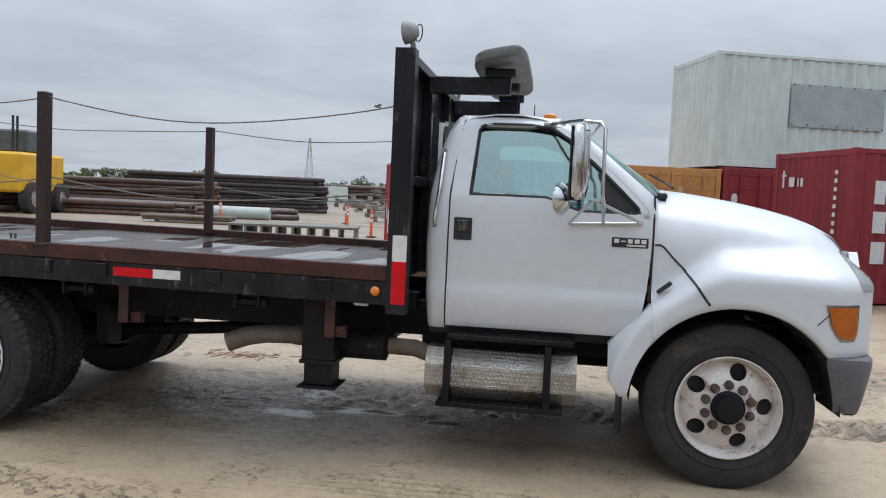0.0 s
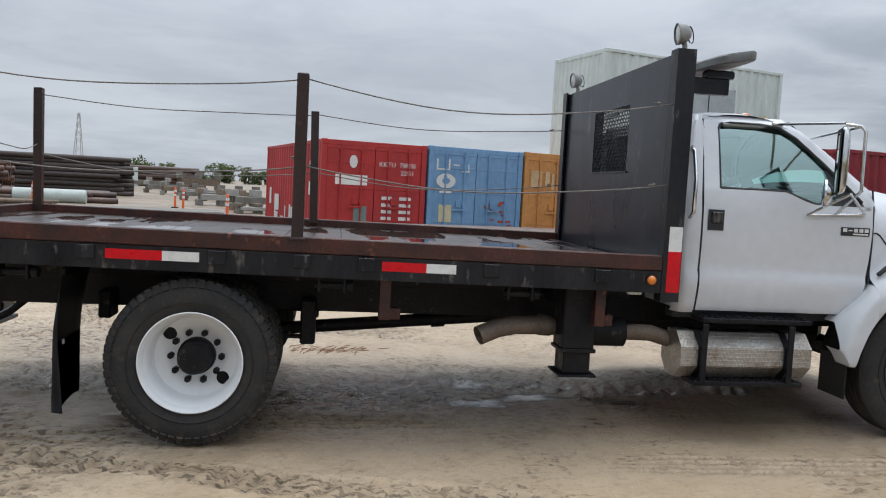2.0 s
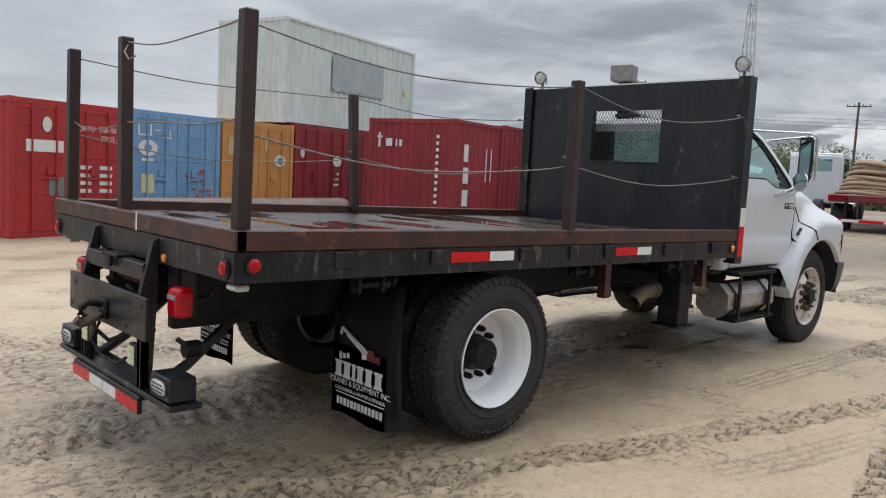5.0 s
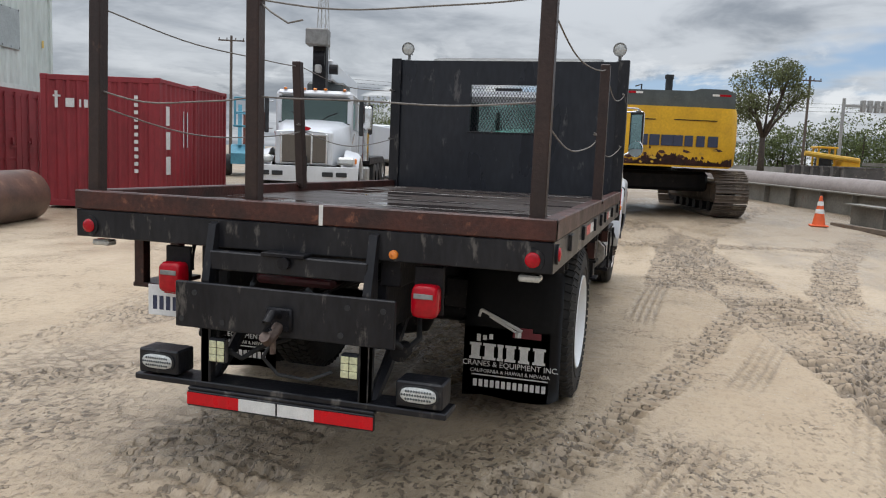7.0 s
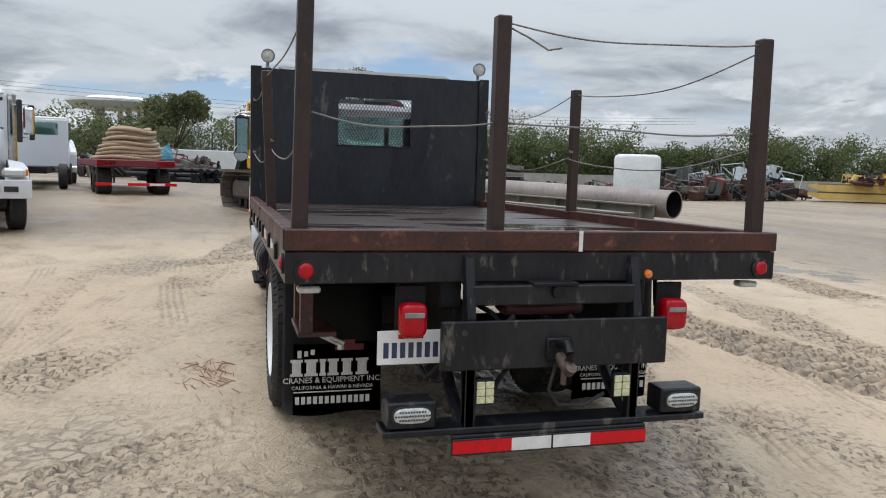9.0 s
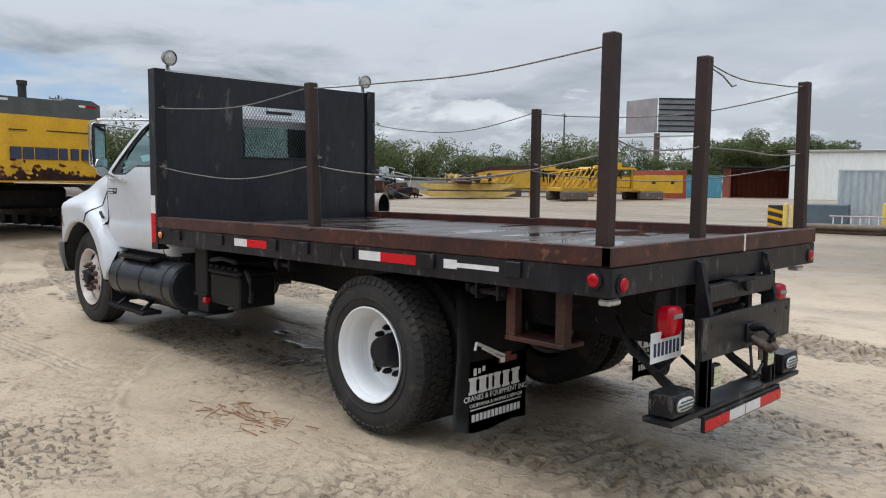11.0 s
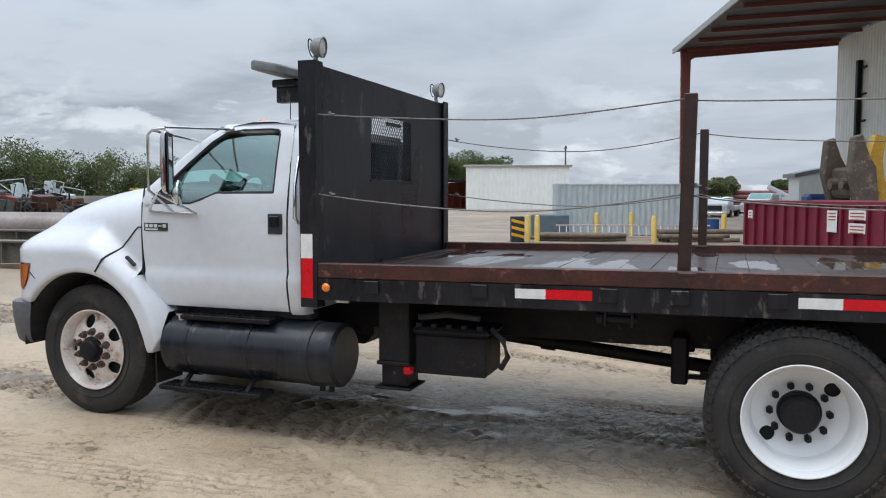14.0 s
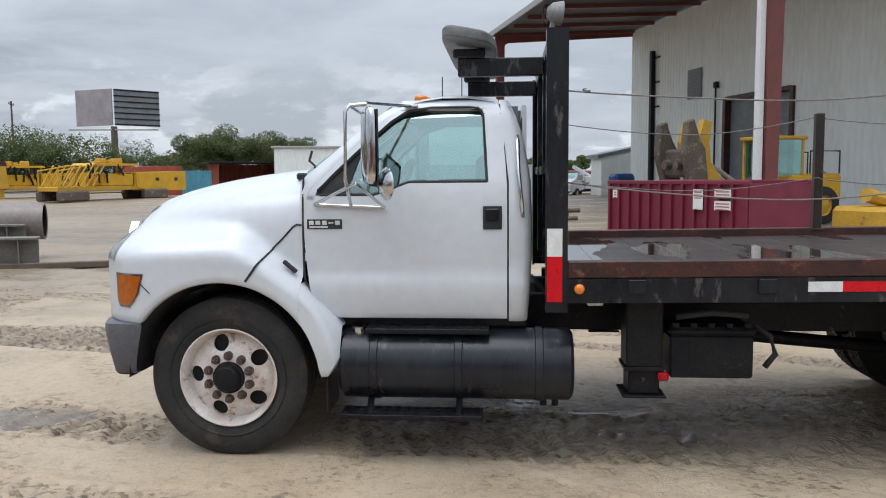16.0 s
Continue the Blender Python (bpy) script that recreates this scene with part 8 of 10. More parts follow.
# local x points to its front
for y in (-0.98, 0.98):
    road_wheel(ct, -0.75, y, 0.52, 0.32, CHROME)
    for x in (-5.2, -6.5):
        road_wheel(ct, x, y * 0.97, 0.52, 0.55)
bm = new_bm()
rows = []
for t in np.linspace(-1, 1, 17):
    x = 0.22 - 0.16 * abs(t) ** 2.5
    rows.append([(x - 0.1, t * 1.2, 0.98), (x, t * 1.2, 0.97), (x + 0.01, t * 1.2, 0.80), (x, t * 1.2, 0.64), (x - 0.1, t * 1.2, 0.63)])
grid_surface(bm, rows)
part("front_bumper", bm, material("bright_bumper", (0.66, 0.67, 0.68), rough=0.35, scale=3, blend=0.15), ct, "bright steel bumper", 50.0)
for y in (-0.85, -0.55, 0.55, 0.85):
    bm = new_bm()
    box(bm, 0.10 if abs(y) > 0.6 else 0.18, 0.232 if abs(y) < 0.6 else 0.19, y - 0.12, y + 0.12, 0.76, 0.86, 0.01)
    part("bumper_slot", bm, DARK, ct)
bm = new_bm()  # hood
rows = []
for x, zt, wt, zl in ((0.05, 1.75, 0.55, 1.0), (-0.2, 1.86, 0.62, 1.0), (-0.8, 1.96, 0.72, 1.05), (-1.35, 2.05, 0.85, 1.1)):
    half = [(0, zt), (wt * 0.8, zt - 0.03), (wt, zt - 0.12), (wt + 0.04, 1.5), (wt + 0.05, zl)]
    rows.append([(x, -y, z) for y, z in half[::-1]] + [(x, y, z) for y, z in half[1:]])
grid_surface(bm, rows)
part("hood", bm, WHITE, ct, "white sloping hood", 50.0)
bm = new_bm()
box(bm, -0.02, 0.04, -0.64, 0.64, 1.0, 1.74, 0.05)
part("nose_panel", bm, WHITE, ct)
bm = new_bm()
box(bm, 0.03, 0.07, -0.50, 0.50, 1.05, 1.66, 0.02)
g = part("grille", bm, material("grille_mesh", (0.16, 0.14, 0.12), rough=0.4, metal=0.7, scale=40), ct, "chrome framed grille")
for y in (-0.5, -0.17, 0.17, 0.5):
    bm = new_bm()
    box(bm, 0.055, 0.085, y - 0.02, y + 0.02, 1.03, 1.68, 0.005)
    part("grille_bar", bm, CHROME, g)
disc = new_bm()
prism(disc, [(0.14 * math.cos(a), 1.80 + 0.045 * math.sin(a)) for a in np.linspace(0, 2 * math.pi, 17)[:-1]], 0.02, 0.05, "yz")
part("red_emblem", disc, REDL, ct)
for s in (-1, 1):
    bm = new_bm()
    rows = []
    for deg in np.linspace(170, 8, 18):
        a = radians(deg)
        rows.append([(-0.75 + rr * math.cos(a), s * y, 0.58 + rr * math.sin(a)) for rr, y in ((0.60, 0.78), (0.60, 1.17), (0.64, 1.19), (0.72, 1.12), (0.78, 0.85))])
    grid_surface(bm, rows)
    part("wing", bm, WHITE, ct, "white front wing", 50.0)
    bm = new_bm()
    box(bm, -0.22, -0.02, s * 0.72, s * 1.12, 1.02, 1.20, 0.05)
    part("headlight", bm, CLEAR, ct)
    bm = new_bm()
    box(bm, -0.20, -0.06, s * 1.10, s * 1.16, 1.05, 1.18, 0.02)
    part("indicator", bm, AMBER, ct)
    bm = new_bm()
    box(bm, -1.3, -1.22, s * 1.38, s * 1.18, 1.85, 2.4, 0.04)
    tube(bm, [(-1.5, s * 1.0, 2.45), (-1.25, s * 1.28, 2.45), (-1.25, s * 1.28, 1.8), (-1.5, s * 1.0, 1.8)], 0.015, 6)
    part("wing_mirror", bm, CHROME, ct, "chrome wing mirror")
    bm = new_bm()
    rod(bm, (-3.0, s * 1.1, 1.1), (-3.0, s * 1.1, 2.75), 0.09, 12)
    part("exhaust_stack", bm, CHROME, ct)
    bm = new_bm()
    box(bm, -3.3, -2.4, s * 1.2, s * 0.75, 0.35, 0.95, 0.05)
    part("side_tank", bm, BAR, ct)
bm = new_bm()
box(bm, -2.95, -2.85, -0.84, 0.84, 1.0, 2.6, 0.02)
cabc = part("cab", bm, WHITE, ct, "white conventional cab")
for y in (-0.84, 0.84):
    for x0 in (-1.50, -2.95):
        bm = new_bm()
        box(bm, x0, x0 + 0.12, y - 0.07, y + 0.07, 1.1, 2.65, 0.02)
        part("cab_pillar", bm, WHITE, cabc)
    bm = new_bm()
    box(bm, -2.9, -1.4, y - 0.03, y + 0.03, 0.95, 1.85, 0.02)
    part("door", bm, WHITE, cabc)
bm = new_bm()
box(bm, -2.98, -1.36, -0.90, 0.90, 2.58, 2.74, 0.08)
part("roof", bm, WHITE, cabc)
bm = new_bm()
box(bm, -1.5, -1.36, -0.84, 0.84, 1.1, 1.98, 0.03)
part("bulkhead", bm, WHITE, cabc)
bm = new_bm()
box(bm, -1.40, -1.375, -0.78, 0.78, 1.98, 2.52, 0.01)
part("windscreen", bm, DGLASS, cabc, "dark tinted windscreen")
bm = new_bm()
box(bm, -1.39, -1.365, -0.84, 0.84, 2.51, 2.58, 0.005)
box(bm, -1.39, -1.365, -0.84, 0.84, 1.95, 1.985, 0.005)
part("windscreen_seal", bm, DARK, cabc)
for s in (-1, 1):
    bm = new_bm()
    tube(bm, [(-1.36, s * 0.1, 1.99), (-1.35, s * 0.35, 2.15), (-1.35, s * 0.55, 2.22)], 0.012, 5)
    part("wiper", bm, DARK, cabc)
    bm = new_bm()
    for yy, z0, z1 in ((1.12, 1.70, 2.55), (1.34, 1.75, 2.45)):
        box(bm, -1.36, -1.28, s * yy - 0.05, s * yy + 0.05, z0, z1, 0.02)
    part("mirror_back", bm, DARK, cabc, "black mirror back")
    bm = new_bm()
    tube(bm, [(-2.2, s * 0.98, 1.0), (-2.2, s * 1.0, 1.9)], 0.016, 6)
    tube(bm, [(-1.5, s * 0.86, 1.3), (-1.45, s * 0.95, 1.75)], 0.016, 6)
    part("grab_rail", bm, CHROME, cabc)
bm = new_bm()
box(bm, -1.1, -0.1, -0.8, 0.8, 0.42, 0.70, 0.05)
part("front_axle", bm, CHASSIS, ct)
bm = new_bm()
box(bm, -1.0, 0.0, -0.55, 0.55, 0.70, 1.05, 0.03)
part("radiator_support", bm, DARK, ct)
bm = new_bm()
for y in (-0.83, 0.83):
    box(bm, -2.7, -1.6, y - 0.005, y + 0.005, 1.9, 2.52, 0)
part("side_window", bm, GLASS, cabc)
bm = new_bm()
box(bm, -2.8, -1.6, -0.78, 0.78, 1.2, 1.6, 0.05)
part("seat_bench", bm, DARK, cabc)
for y in (-0.7, -0.25, 0, 0.25, 0.7):
    bm = new_bm()
    box(bm, -1.46, -1.38, y - 0.04, y + 0.04, 2.74, 2.79, 0.015)
    part("roof_marker", bm, AMBER, cabc)
bm = new_bm()
box(bm, -9.0, -0.2, -0.45, 0.45, 0.65, 0.98, 0.02)
part("chassis", bm, CHASSIS, ct)
bm = new_bm()
box(bm, -9.0, -3.2, -1.2, 1.2, 1.0, 1.2, 0.02)
part("deck", bm, CHASSIS, ct)
bm = new_bm()
rod(bm, (-3.9, 0, 1.2), (-3.9, 0, 2.6), 0.42, 18)
box(bm, -4.5, -3.3, -0.5, 0.5, 2.4, 3.1, 0.06)
part("crane_pedestal", bm, MGREY, ct)
bm = new_bm()
box(bm, -2.6, -9.2, -0.25, 0.25, 3.1, 3.6, 0.03, pose(0, 0, 0, 0, 0, 0))
part("crane_boom", bm, WHITE, ct, "white telescopic boom over the cab")
bm = new_bm()
box(bm, -2.3, -1.85, -0.33, 0.22, 3.85, 4.25, 0.03)
hd = part("boom_head", bm, GREYL, ct, "grey boom head with sheaves")
bm = new_bm()
box(bm, -2.6, -2.1, -0.18, 0.14, 2.74, 3.9, 0.03)
rod(bm, (-2.15, -0.12, 3.55), (-2.15, 0.12, 3.55), 0.2, 14)
rod(bm, (-2.0, 0.25, 3.3), (-2.0, 0.45, 3.3), 0.12, 12)
part("sheave_block", bm, CHASSIS, hd)
bm = new_bm()
box(bm, -2.05, -1.9, -0.10, 0.06, 3.2, 3.4, 0.03)
part("hook_weight", bm, BAR, hd)
bm = new_bm()
tube(bm, [(0.2, 0.05, 0.65), (0.25, 0.05, 1.2)], 0.05, 8)
part("winch_hook", bm, DARK, ct)

# ---- steel pipe and beams beside the excavator ----
P_end = Vector((12.7, -9.75, H(12.7, -9.75) + 0.74))
P_far = P_end + Vector((16.2, 7.0, 0.25))
big_pipe("long_steel_pipe", P_end, P_far, 0.37, PIPEG, "long grey steel pipe lying on beams")
def i_beam(name, p, q, h, w, mat, label):
    bm = new_bm()
    L = (Vector(q) - Vector(p)).length
    box(bm, 0, L, -w / 2, w / 2, 0, 0.04, 0.004)
    box(bm, 0, L, -w / 2, w / 2, h - 0.04, h, 0.004)
    box(bm, 0, L, -0.015, 0.015, 0.04, h - 0.04, 0)
    for x in np.arange(0.3, L, 1.5):
        box(bm, x, x + 0.02, -w / 2 + 0.02, w / 2 - 0.02, 0.04, h - 0.04, 0)
    d = Vector(q) - Vector(p)
    ob = mesh_object(name, bm, mat)
    ob.matrix_basis = pose(*p, 0, -math.degrees(math.asin(d.z / L)), math.degrees(math.atan2(d.y, d.x)))
    return tagged(ob, label, "beam", "steel beams")
b0 = P_end + Vector((0.1, 0.52, -0.74))
i_beam("steel_beam", b0, b0 + Vector((16.0, 6.95, 0.25)), 0.72, 0.42, BEAM, "weathered wide steel beam on the ground")
b1 = Vector((11.7, -7.9, H(11.7, -7.9)))
i_beam("steel_beam", b1, b1 + Vector((4.3, 1.85, 0.07)), 0.55, 0.4, BEAM, "short rust-stained steel beam on timber")
for x, y in ((11.6, -7.75), (14.2, -6.0)):
    bm = new_bm()
    box(bm, -1.3, 1.3, -0.08, 0.08, -0.02, 0.09, 0.01)
    o = mesh_object("timber_bearer", bm, TIMBER)
    o.matrix_basis = pose(x, y, H(x, y), 0, 0, 20)
    tagged(o, "weathered timber bearer in the mud", "timber", "timber bearers")


# ---- trailers, trucks and cars farther off ----
def simple_truck(name, place, mat, label, length=6.5, cabl=1.9, h=2.4, bed=None, group=""):
    t = thing(name, place, label, "truck", group)
    for x in (0.9, length - 1.3):
        for y in (-0.9, 0.9):
            road_wheel(t, x, y, 0.46, 0.30)
    bm = new_bm()
    box(bm, 0, length, -0.42, 0.42, 0.55, 0.8, 0.02)
    part("chassis", bm, CHASSIS, t)
    bm = new_bm()
    prism(bm, [(length - cabl - 0.9, 0.75), (length - cabl - 0.9, h - 0.08), (length - cabl - 0.8, h), (length - 1.5, h), (length - 1.05, 1.65), (length - 0.15, 1.45), (length, 1.3), (length, 0.6), (length - 0.5, 0.6)], -0.98, 0.98)
    bmesh.ops.bevel(bm, geom=bm.edges[:], offset=0.05, segments=2, affect="EDGES")
    cb = part("cab", bm, mat, t, "painted cab", 40.0)
    for y in (-0.985, 0.985):
        bm = new_bm()
        prism(bm, [(length - cabl - 0.55, 1.55), (length - cabl - 0.55, h - 0.2), (length - 1.6, h - 0.2), (length - 1.2, 1.6)], y - 0.004, y + 0.004)
        part("side_window", bm, GLASS, cb)
    bm = new_bm()
    box(bm, length - cabl - 0.91, length - cabl - 0.897, -0.62, 0.62, h - 0.72, h - 0.22, 0.003)
    part("rear_window", bm, GLASS, cb)
    bm = new_bm()
    m = Matrix.Translation((length - 1.27, 0, (h + 1.65) / 2)) @ Matrix.Rotation(radians(-31), 4, "Y")
    box(bm, 0.015, 0.03, -0.85, 0.85, -(h - 1.65) * 0.5, (h - 1.65) * 0.5, 0.003, m)
    part("windscreen", bm, GLASS, cb)
    bm = new_bm()
    box(bm, length - 0.02, length + 0.02, -0.6, 0.6, 0.85, 1.25, 0.02)
    part("grille", bm, DARK, t)
    bm = new_bm()
    box(bm, length - 0.05, length + 0.1, -0.98, 0.98, 0.5, 0.75, 0.03)
    part("bumper", bm, CHROME, t)
    if bed:
        bm = new_bm()
        box(bm, -0.4, length - cabl - 1.0, -1.0, 1.0, 0.82, bed, 0.04)
        part("service_body", bm, mat, t, "painted service body")
    return t


simple_truck("cab_chassis_truck", pose(25.4, 8.0, H(27, 8.0), 0, 0, 8), WHITE, "white cab-and-chassis truck seen from behind", 6.5, 1.9, 2.75)
simple_truck("pickup_truck", pose(36.0, 9.9, H(36, 9.9), 0, 0, 195), WHITE, "white pickup truck parked in the yard", 5.6, 1.6, 1.9, 1.3)
for z in (0.0, 2.5):
    container(pose(77.5, 47.0, H(70, 40) + z, 0, 0, -60), 6.06, RCON, "faded rust-red container stacked beyond the yard", doors=False, height=2.5)
bl_ = thing("boom_lift", pose(22.4, 14.3, H(22, 14), 0, 0, 30), "small blue wheeled boom lift, folded", "lift")
for x in (-0.8, 0.8):
    for y in (-0.75, 0.75):
        road_wheel(bl_, x, y, 0.40, 0.28)
bm = new_bm()
prism(bm, [(-1.3, 0.45), (-1.35, 0.85), (-1.0, 1.15), (0.2, 1.2), (0.5, 0.95), (1.3, 0.9), (1.3, 0.45)], -0.62, 0.62)
part("chassis_body", bm, CYAN, bl_, "blue chassis body")
for y in (-0.3, 0.3):
    bm = new_bm()
    prism(bm, [(-1.2, 1.15), (-0.95, 1.15), (-0.35, 2.7), (-0.6, 2.7)], y - 0.07, y + 0.07)
    part("lift_arm", bm, CYAN, bl_)
bm = new_bm()
box(bm, -0.95, 0.55, -0.55, 0.55, 1.86, 1.92, 0.01)
cage = part("platform", bm, CYAN, bl_, "blue platform")
for p in ((-0.9, -0.5), (0.5, -0.5), (-0.9, 0.5), (0.5, 0.5)):
    bm = new_bm()
    rod(bm, (*p, 1.9), (*p, 2.95), 0.03, 6)
    part("cage_post", bm, CYAN, cage)
for z in (2.4, 2.95):
    bm = new_bm()
    tube(bm, [(-0.9, -0.5, z), (0.5, -0.5, z), (0.5, 0.5, z), (-0.9, 0.5, z), (-0.9, -0.5, z)], 0.025, 6)
    part("cage_rail", bm, CYAN, cage)
simple_truck("service_truck", pose(20.5, 9.2, H(22, 8), 0, 0, 8), WHITE, "white service truck with a closed body", 6.4, 1.9, 2.2, 2.05)
simple_truck("pickup_truck", pose(44.0, -1.0, H(44, 0), 0, 0, 200), WHITE, "white pickup truck beyond the excavator", 5.4, 1.6, 1.8, 1.2)
simple_truck("pickup_truck", pose(0.6, -62.0, -0.35, 0, 0, 80), WHITE, "white pickup truck by the building", 5.4, 1.6, 1.9, 1.2)
sv = simple_truck("utility_truck", pose(-4.5, -66.0, -0.35, 0, 0, 60), WHITE, "white utility truck with an aerial boom", 6.6, 1.9, 2.2, 1.9)
bm = new_bm()
rod(bm, (0.5, 0, 1.9), (4.5, 0.3, 2.7), 0.16, 10)
part("aerial_boom", bm, WHITE, sv)

tr = thing("lowboy_trailer", pose(23.1, 4.35, H(23.5, 4.3), 0, 0, 14), "red trailer loaded with coiled tan hoses", "trailer")
bm = new_bm()
box(bm, 0, 7.0, -1.25, 1.25, 0.95, 1.2, 0.03)
part("trailer_deck", bm, material("trailer_red", (0.20, 0.02, 0.03), (0.13, 0.015, 0.02), rough=0.5, scale=3), tr, "dark red trailer deck")
bm = new_bm()
box(bm, -0.05, 0.05, -1.3, 1.3, 0.32, 0.42, 0.01)
part("rear_guard", bm, RED, tr, "red and white rear guard")
bm = new_bm()
box(bm, -0.06, -0.05, -0.9, -0.4, 0.33, 0.41, 0)
box(bm, -0.06, -0.05, 0.3, 0.8, 0.33, 0.41, 0)
part("white_tape", bm, TAPEW, tr)
for y in (-0.95, 0.95):
    for x in (1.0, 2.2):
        road_wheel(tr, x, y, 0.45, 0.5)
    bm = new_bm()
    box(bm, 0.0, 0.05, y - 0.3, y + 0.3, 0.98, 1.16, 0.01)
    part("tail_lamps", bm, REDL, tr)
    bm = new_bm()
    box(bm, 0, 0.06, y * 0.75 - 0.03, y * 0.75 + 0.03, 0.4, 0.97, 0.01)
    part("guard_post", bm, CHASSIS, tr)
hose = thing("hose_coils", pose(24.6, 4.75, H(23.5, 4.3) + 1.2, 0, 0, 14), "heap of coiled tan hoses on a trailer", "hose")
for k in range(13):
    bm = new_bm()
    z, r = 0.06 + 0.085 * k, 1.05 - 0.035 * k + 0.12 * random.random()
    cx, cy = 0.2 * (random.random() - 0.5), 0.2 * (random.random() - 0.5)
    tilt = 0.10 * (random.random() - 0.5)
    pts = [(cx + r * 1.15 * math.cos(a), cy + r * 0.95 * math.sin(a), z + tilt * math.cos(a + k) + 0.03 * math.sin(3 * a)) for a in np.linspace(0, 2 * math.pi, 33)]
    tube(bm, pts, 0.065, 8)
    part("hose_loop", bm, HOSE, hose, "", True)
bm = new_bm()
box(bm, -0.6, 0.6, -0.4, 0.4, 0, 0.7, 0.1)
bmesh.ops.subdivide_edges(bm, edges=bm.edges[:], cuts=3, use_grid_fill=True)
for v in bm.verts:  # slumped folds
    top = max(0.0, v.co.z) / 0.7
    v.co.x *= 1.0 - 0.35 * top
    v.co.y *= 1.0 - 0.25 * top
    v.co.z *= 0.85 + 0.25 * math.sin(5.0 * v.co.x + 7.0 * v.co.y)
    v.co += Vector((random.uniform(-0.04, 0.04), random.uniform(-0.04, 0.04), 0.05 * top * random.uniform(-1, 1)))
o = mesh_object("blue_tarpaulin", bm, CYAN)
o.matrix_basis = pose(25.6, 3.9, H(23.5, 4.3) + 1.2, 0, 0, 30)
tagged(o, "crumpled blue tarpaulin bundle on a trailer", "tarpaulin")

# rusty yellow truck crane parts and steel boxes behind the pipe
BIN = material("dark_bin_steel", (0.10, 0.09, 0.085), (0.06, 0.055, 0.05), rough=0.6, scale=2, dirt=(0.2, 0.17, 0.14), dirt_cover=0.55)
for k in range(7):
    x, y = 42.5 + 1.1 * k, -12.2 + 0.35 * k
    bm = new_bm()
    box(bm, x, x + 1.02, y - 1.2, y + 1.2, H(45, -12), H(45, -12) + 1.35, 0.03)
    sbin = tagged(mesh_object("steel_bin", bm, BIN), "dark rusty steel bin among stock", "bin", "steel bins")
    bm = new_bm()
    box(bm, x - 0.03, x + 1.05, y - 1.23, y + 1.23, H(45, -12) + 1.30, H(45, -12) + 1.40, 0.01)
    part("rim", bm, BIN, sbin)
yc = thing("yellow_crane", pose(49.5, -11.6, H(50, -11.6), 0, 0, 100), "small yellow carry-deck crane among steel stock", "crane")
bm = new_bm()
box(bm, -1.8, 1.8, -1.0, 1.0, 0.5, 1.2, 0.1)
ybody = part("body", bm, YEL, yc)
bm = new_bm()
box(bm, -1.5, -0.4, -0.9, 0.6, 1.2, 1.9, 0.06)
part("engine_cover", bm, YEL, ybody)
for px, py in ((-0.1, -0.85), (0.9, -0.85), (-0.1, 0.1), (0.9, 0.1)):
    bm = new_bm()
    box(bm, px - 0.05, px + 0.05, py - 0.05, py + 0.05, 1.2, 2.5, 0)
    part("cab_post", bm, YEL, ybody)
bm = new_bm()
box(bm, -0.25, 1.05, -1.0, 0.25, 2.5, 2.62, 0.03)
part("cab_roof", bm, YEL, ybody)
bm = new_bm()
box(bm, 0.0, 0.8, -0.8, 0.05, 1.2, 1.9, 0.05)
part("seat_box", bm, DARK, ybody)
bm = new_bm()
rod(bm, (-1.4, 0.6, 1.8), (1.9, 0.6, 2.15), 0.16, 8)
part("boom", bm, YELW, ybody)
for x in (-1.2, 1.2):
    for y in (-0.95, 0.95):
        road_wheel(yc, x, y, 0.5, 0.35)


def stack_of_bars(name, x, y, ang, length, rows, per, r, mat, label, group="steel stock", jitter=0.7):
    """A loose pile of pipes or bars, each a part."""
    t = thing(name, pose(x, y, H(x, y) - 0.02, 0, 0, ang), label, "pipe stack", group)
    bm = new_bm()
    rod(bm, (0, -length / 2, 0), (0, length / 2, 0), r, 10)
    me = None
    for j in range(rows):
        for i in range(per - j // 2):
            if me is None:
                ob = part("bar", bm, mat, t, "", 40.0)
                me = ob.data
            else:
                ob = new("bar", me)
                ob.parent = t
            ob.matrix_basis = pose((i - per / 2 + 0.5 * (j % 2)) * 2.05 * r + 0.05 * random.random(), jitter * (random.random() - 0.5) * 2, r + j * 1.75 * r, 0, 0, 3.2 * (random.random() - 0.5))
    return t


# long stock lies roughly across the view from the truck's right side
stack_of_bars("pipe_stack", -21.5, 33.5, 101, 11.0, 3, 16, 0.14, PIPE, "low pile of long rusty brown pipes")
stack_of_bars("pipe_stack", -15.8, 36.8, 103, 9.0, 2, 12, 0.16, PIPE, "low pile of long rusty brown pipes")
stack_of_bars("pipe_stack", -24.5, 41.5, 103, 12.0, 7, 14, 0.16, PIPE, "tall stack of rusty pipes on bearers")
stack_of_bars("beam_stack", -21.5, 52.0, 104, 14.0, 9, 12, 0.17, material("dark_steel_stock", (0.06, 0.045, 0.04), (0.045, 0.034, 0.03), rough=0.6, scale=2, per_object=0.3), "tall dark stack of steel beams")
stack_of_bars("pipe_stack", -28.0, 30.5, 100, 9.0, 5, 12, 0.17, PIPE, "stack of rusty pipes near a machine")
stack_of_bars("pale_pipes", -13.4, 35.0, 101, 3.2, 1, 2, 0.34, PIPEW, "pale green coated pipes on the stack")
stack_of_bars("timber_pile", -12.5, 27.5, 98, 3.0, 3, 8, 0.07, TIMBER, "low pile of weathered timber")
stack_of_bars("pipe_stack", -27.0, 110.0, 100, 14.0, 5, 10, 0.32, PIPE, "far stack of large rusty pipes")
stack_of_bars("pipe_stack", -40.0, 92.0, 105, 16.0, 6, 10, 0.25, PIPE, "far stack of rusty pipes")
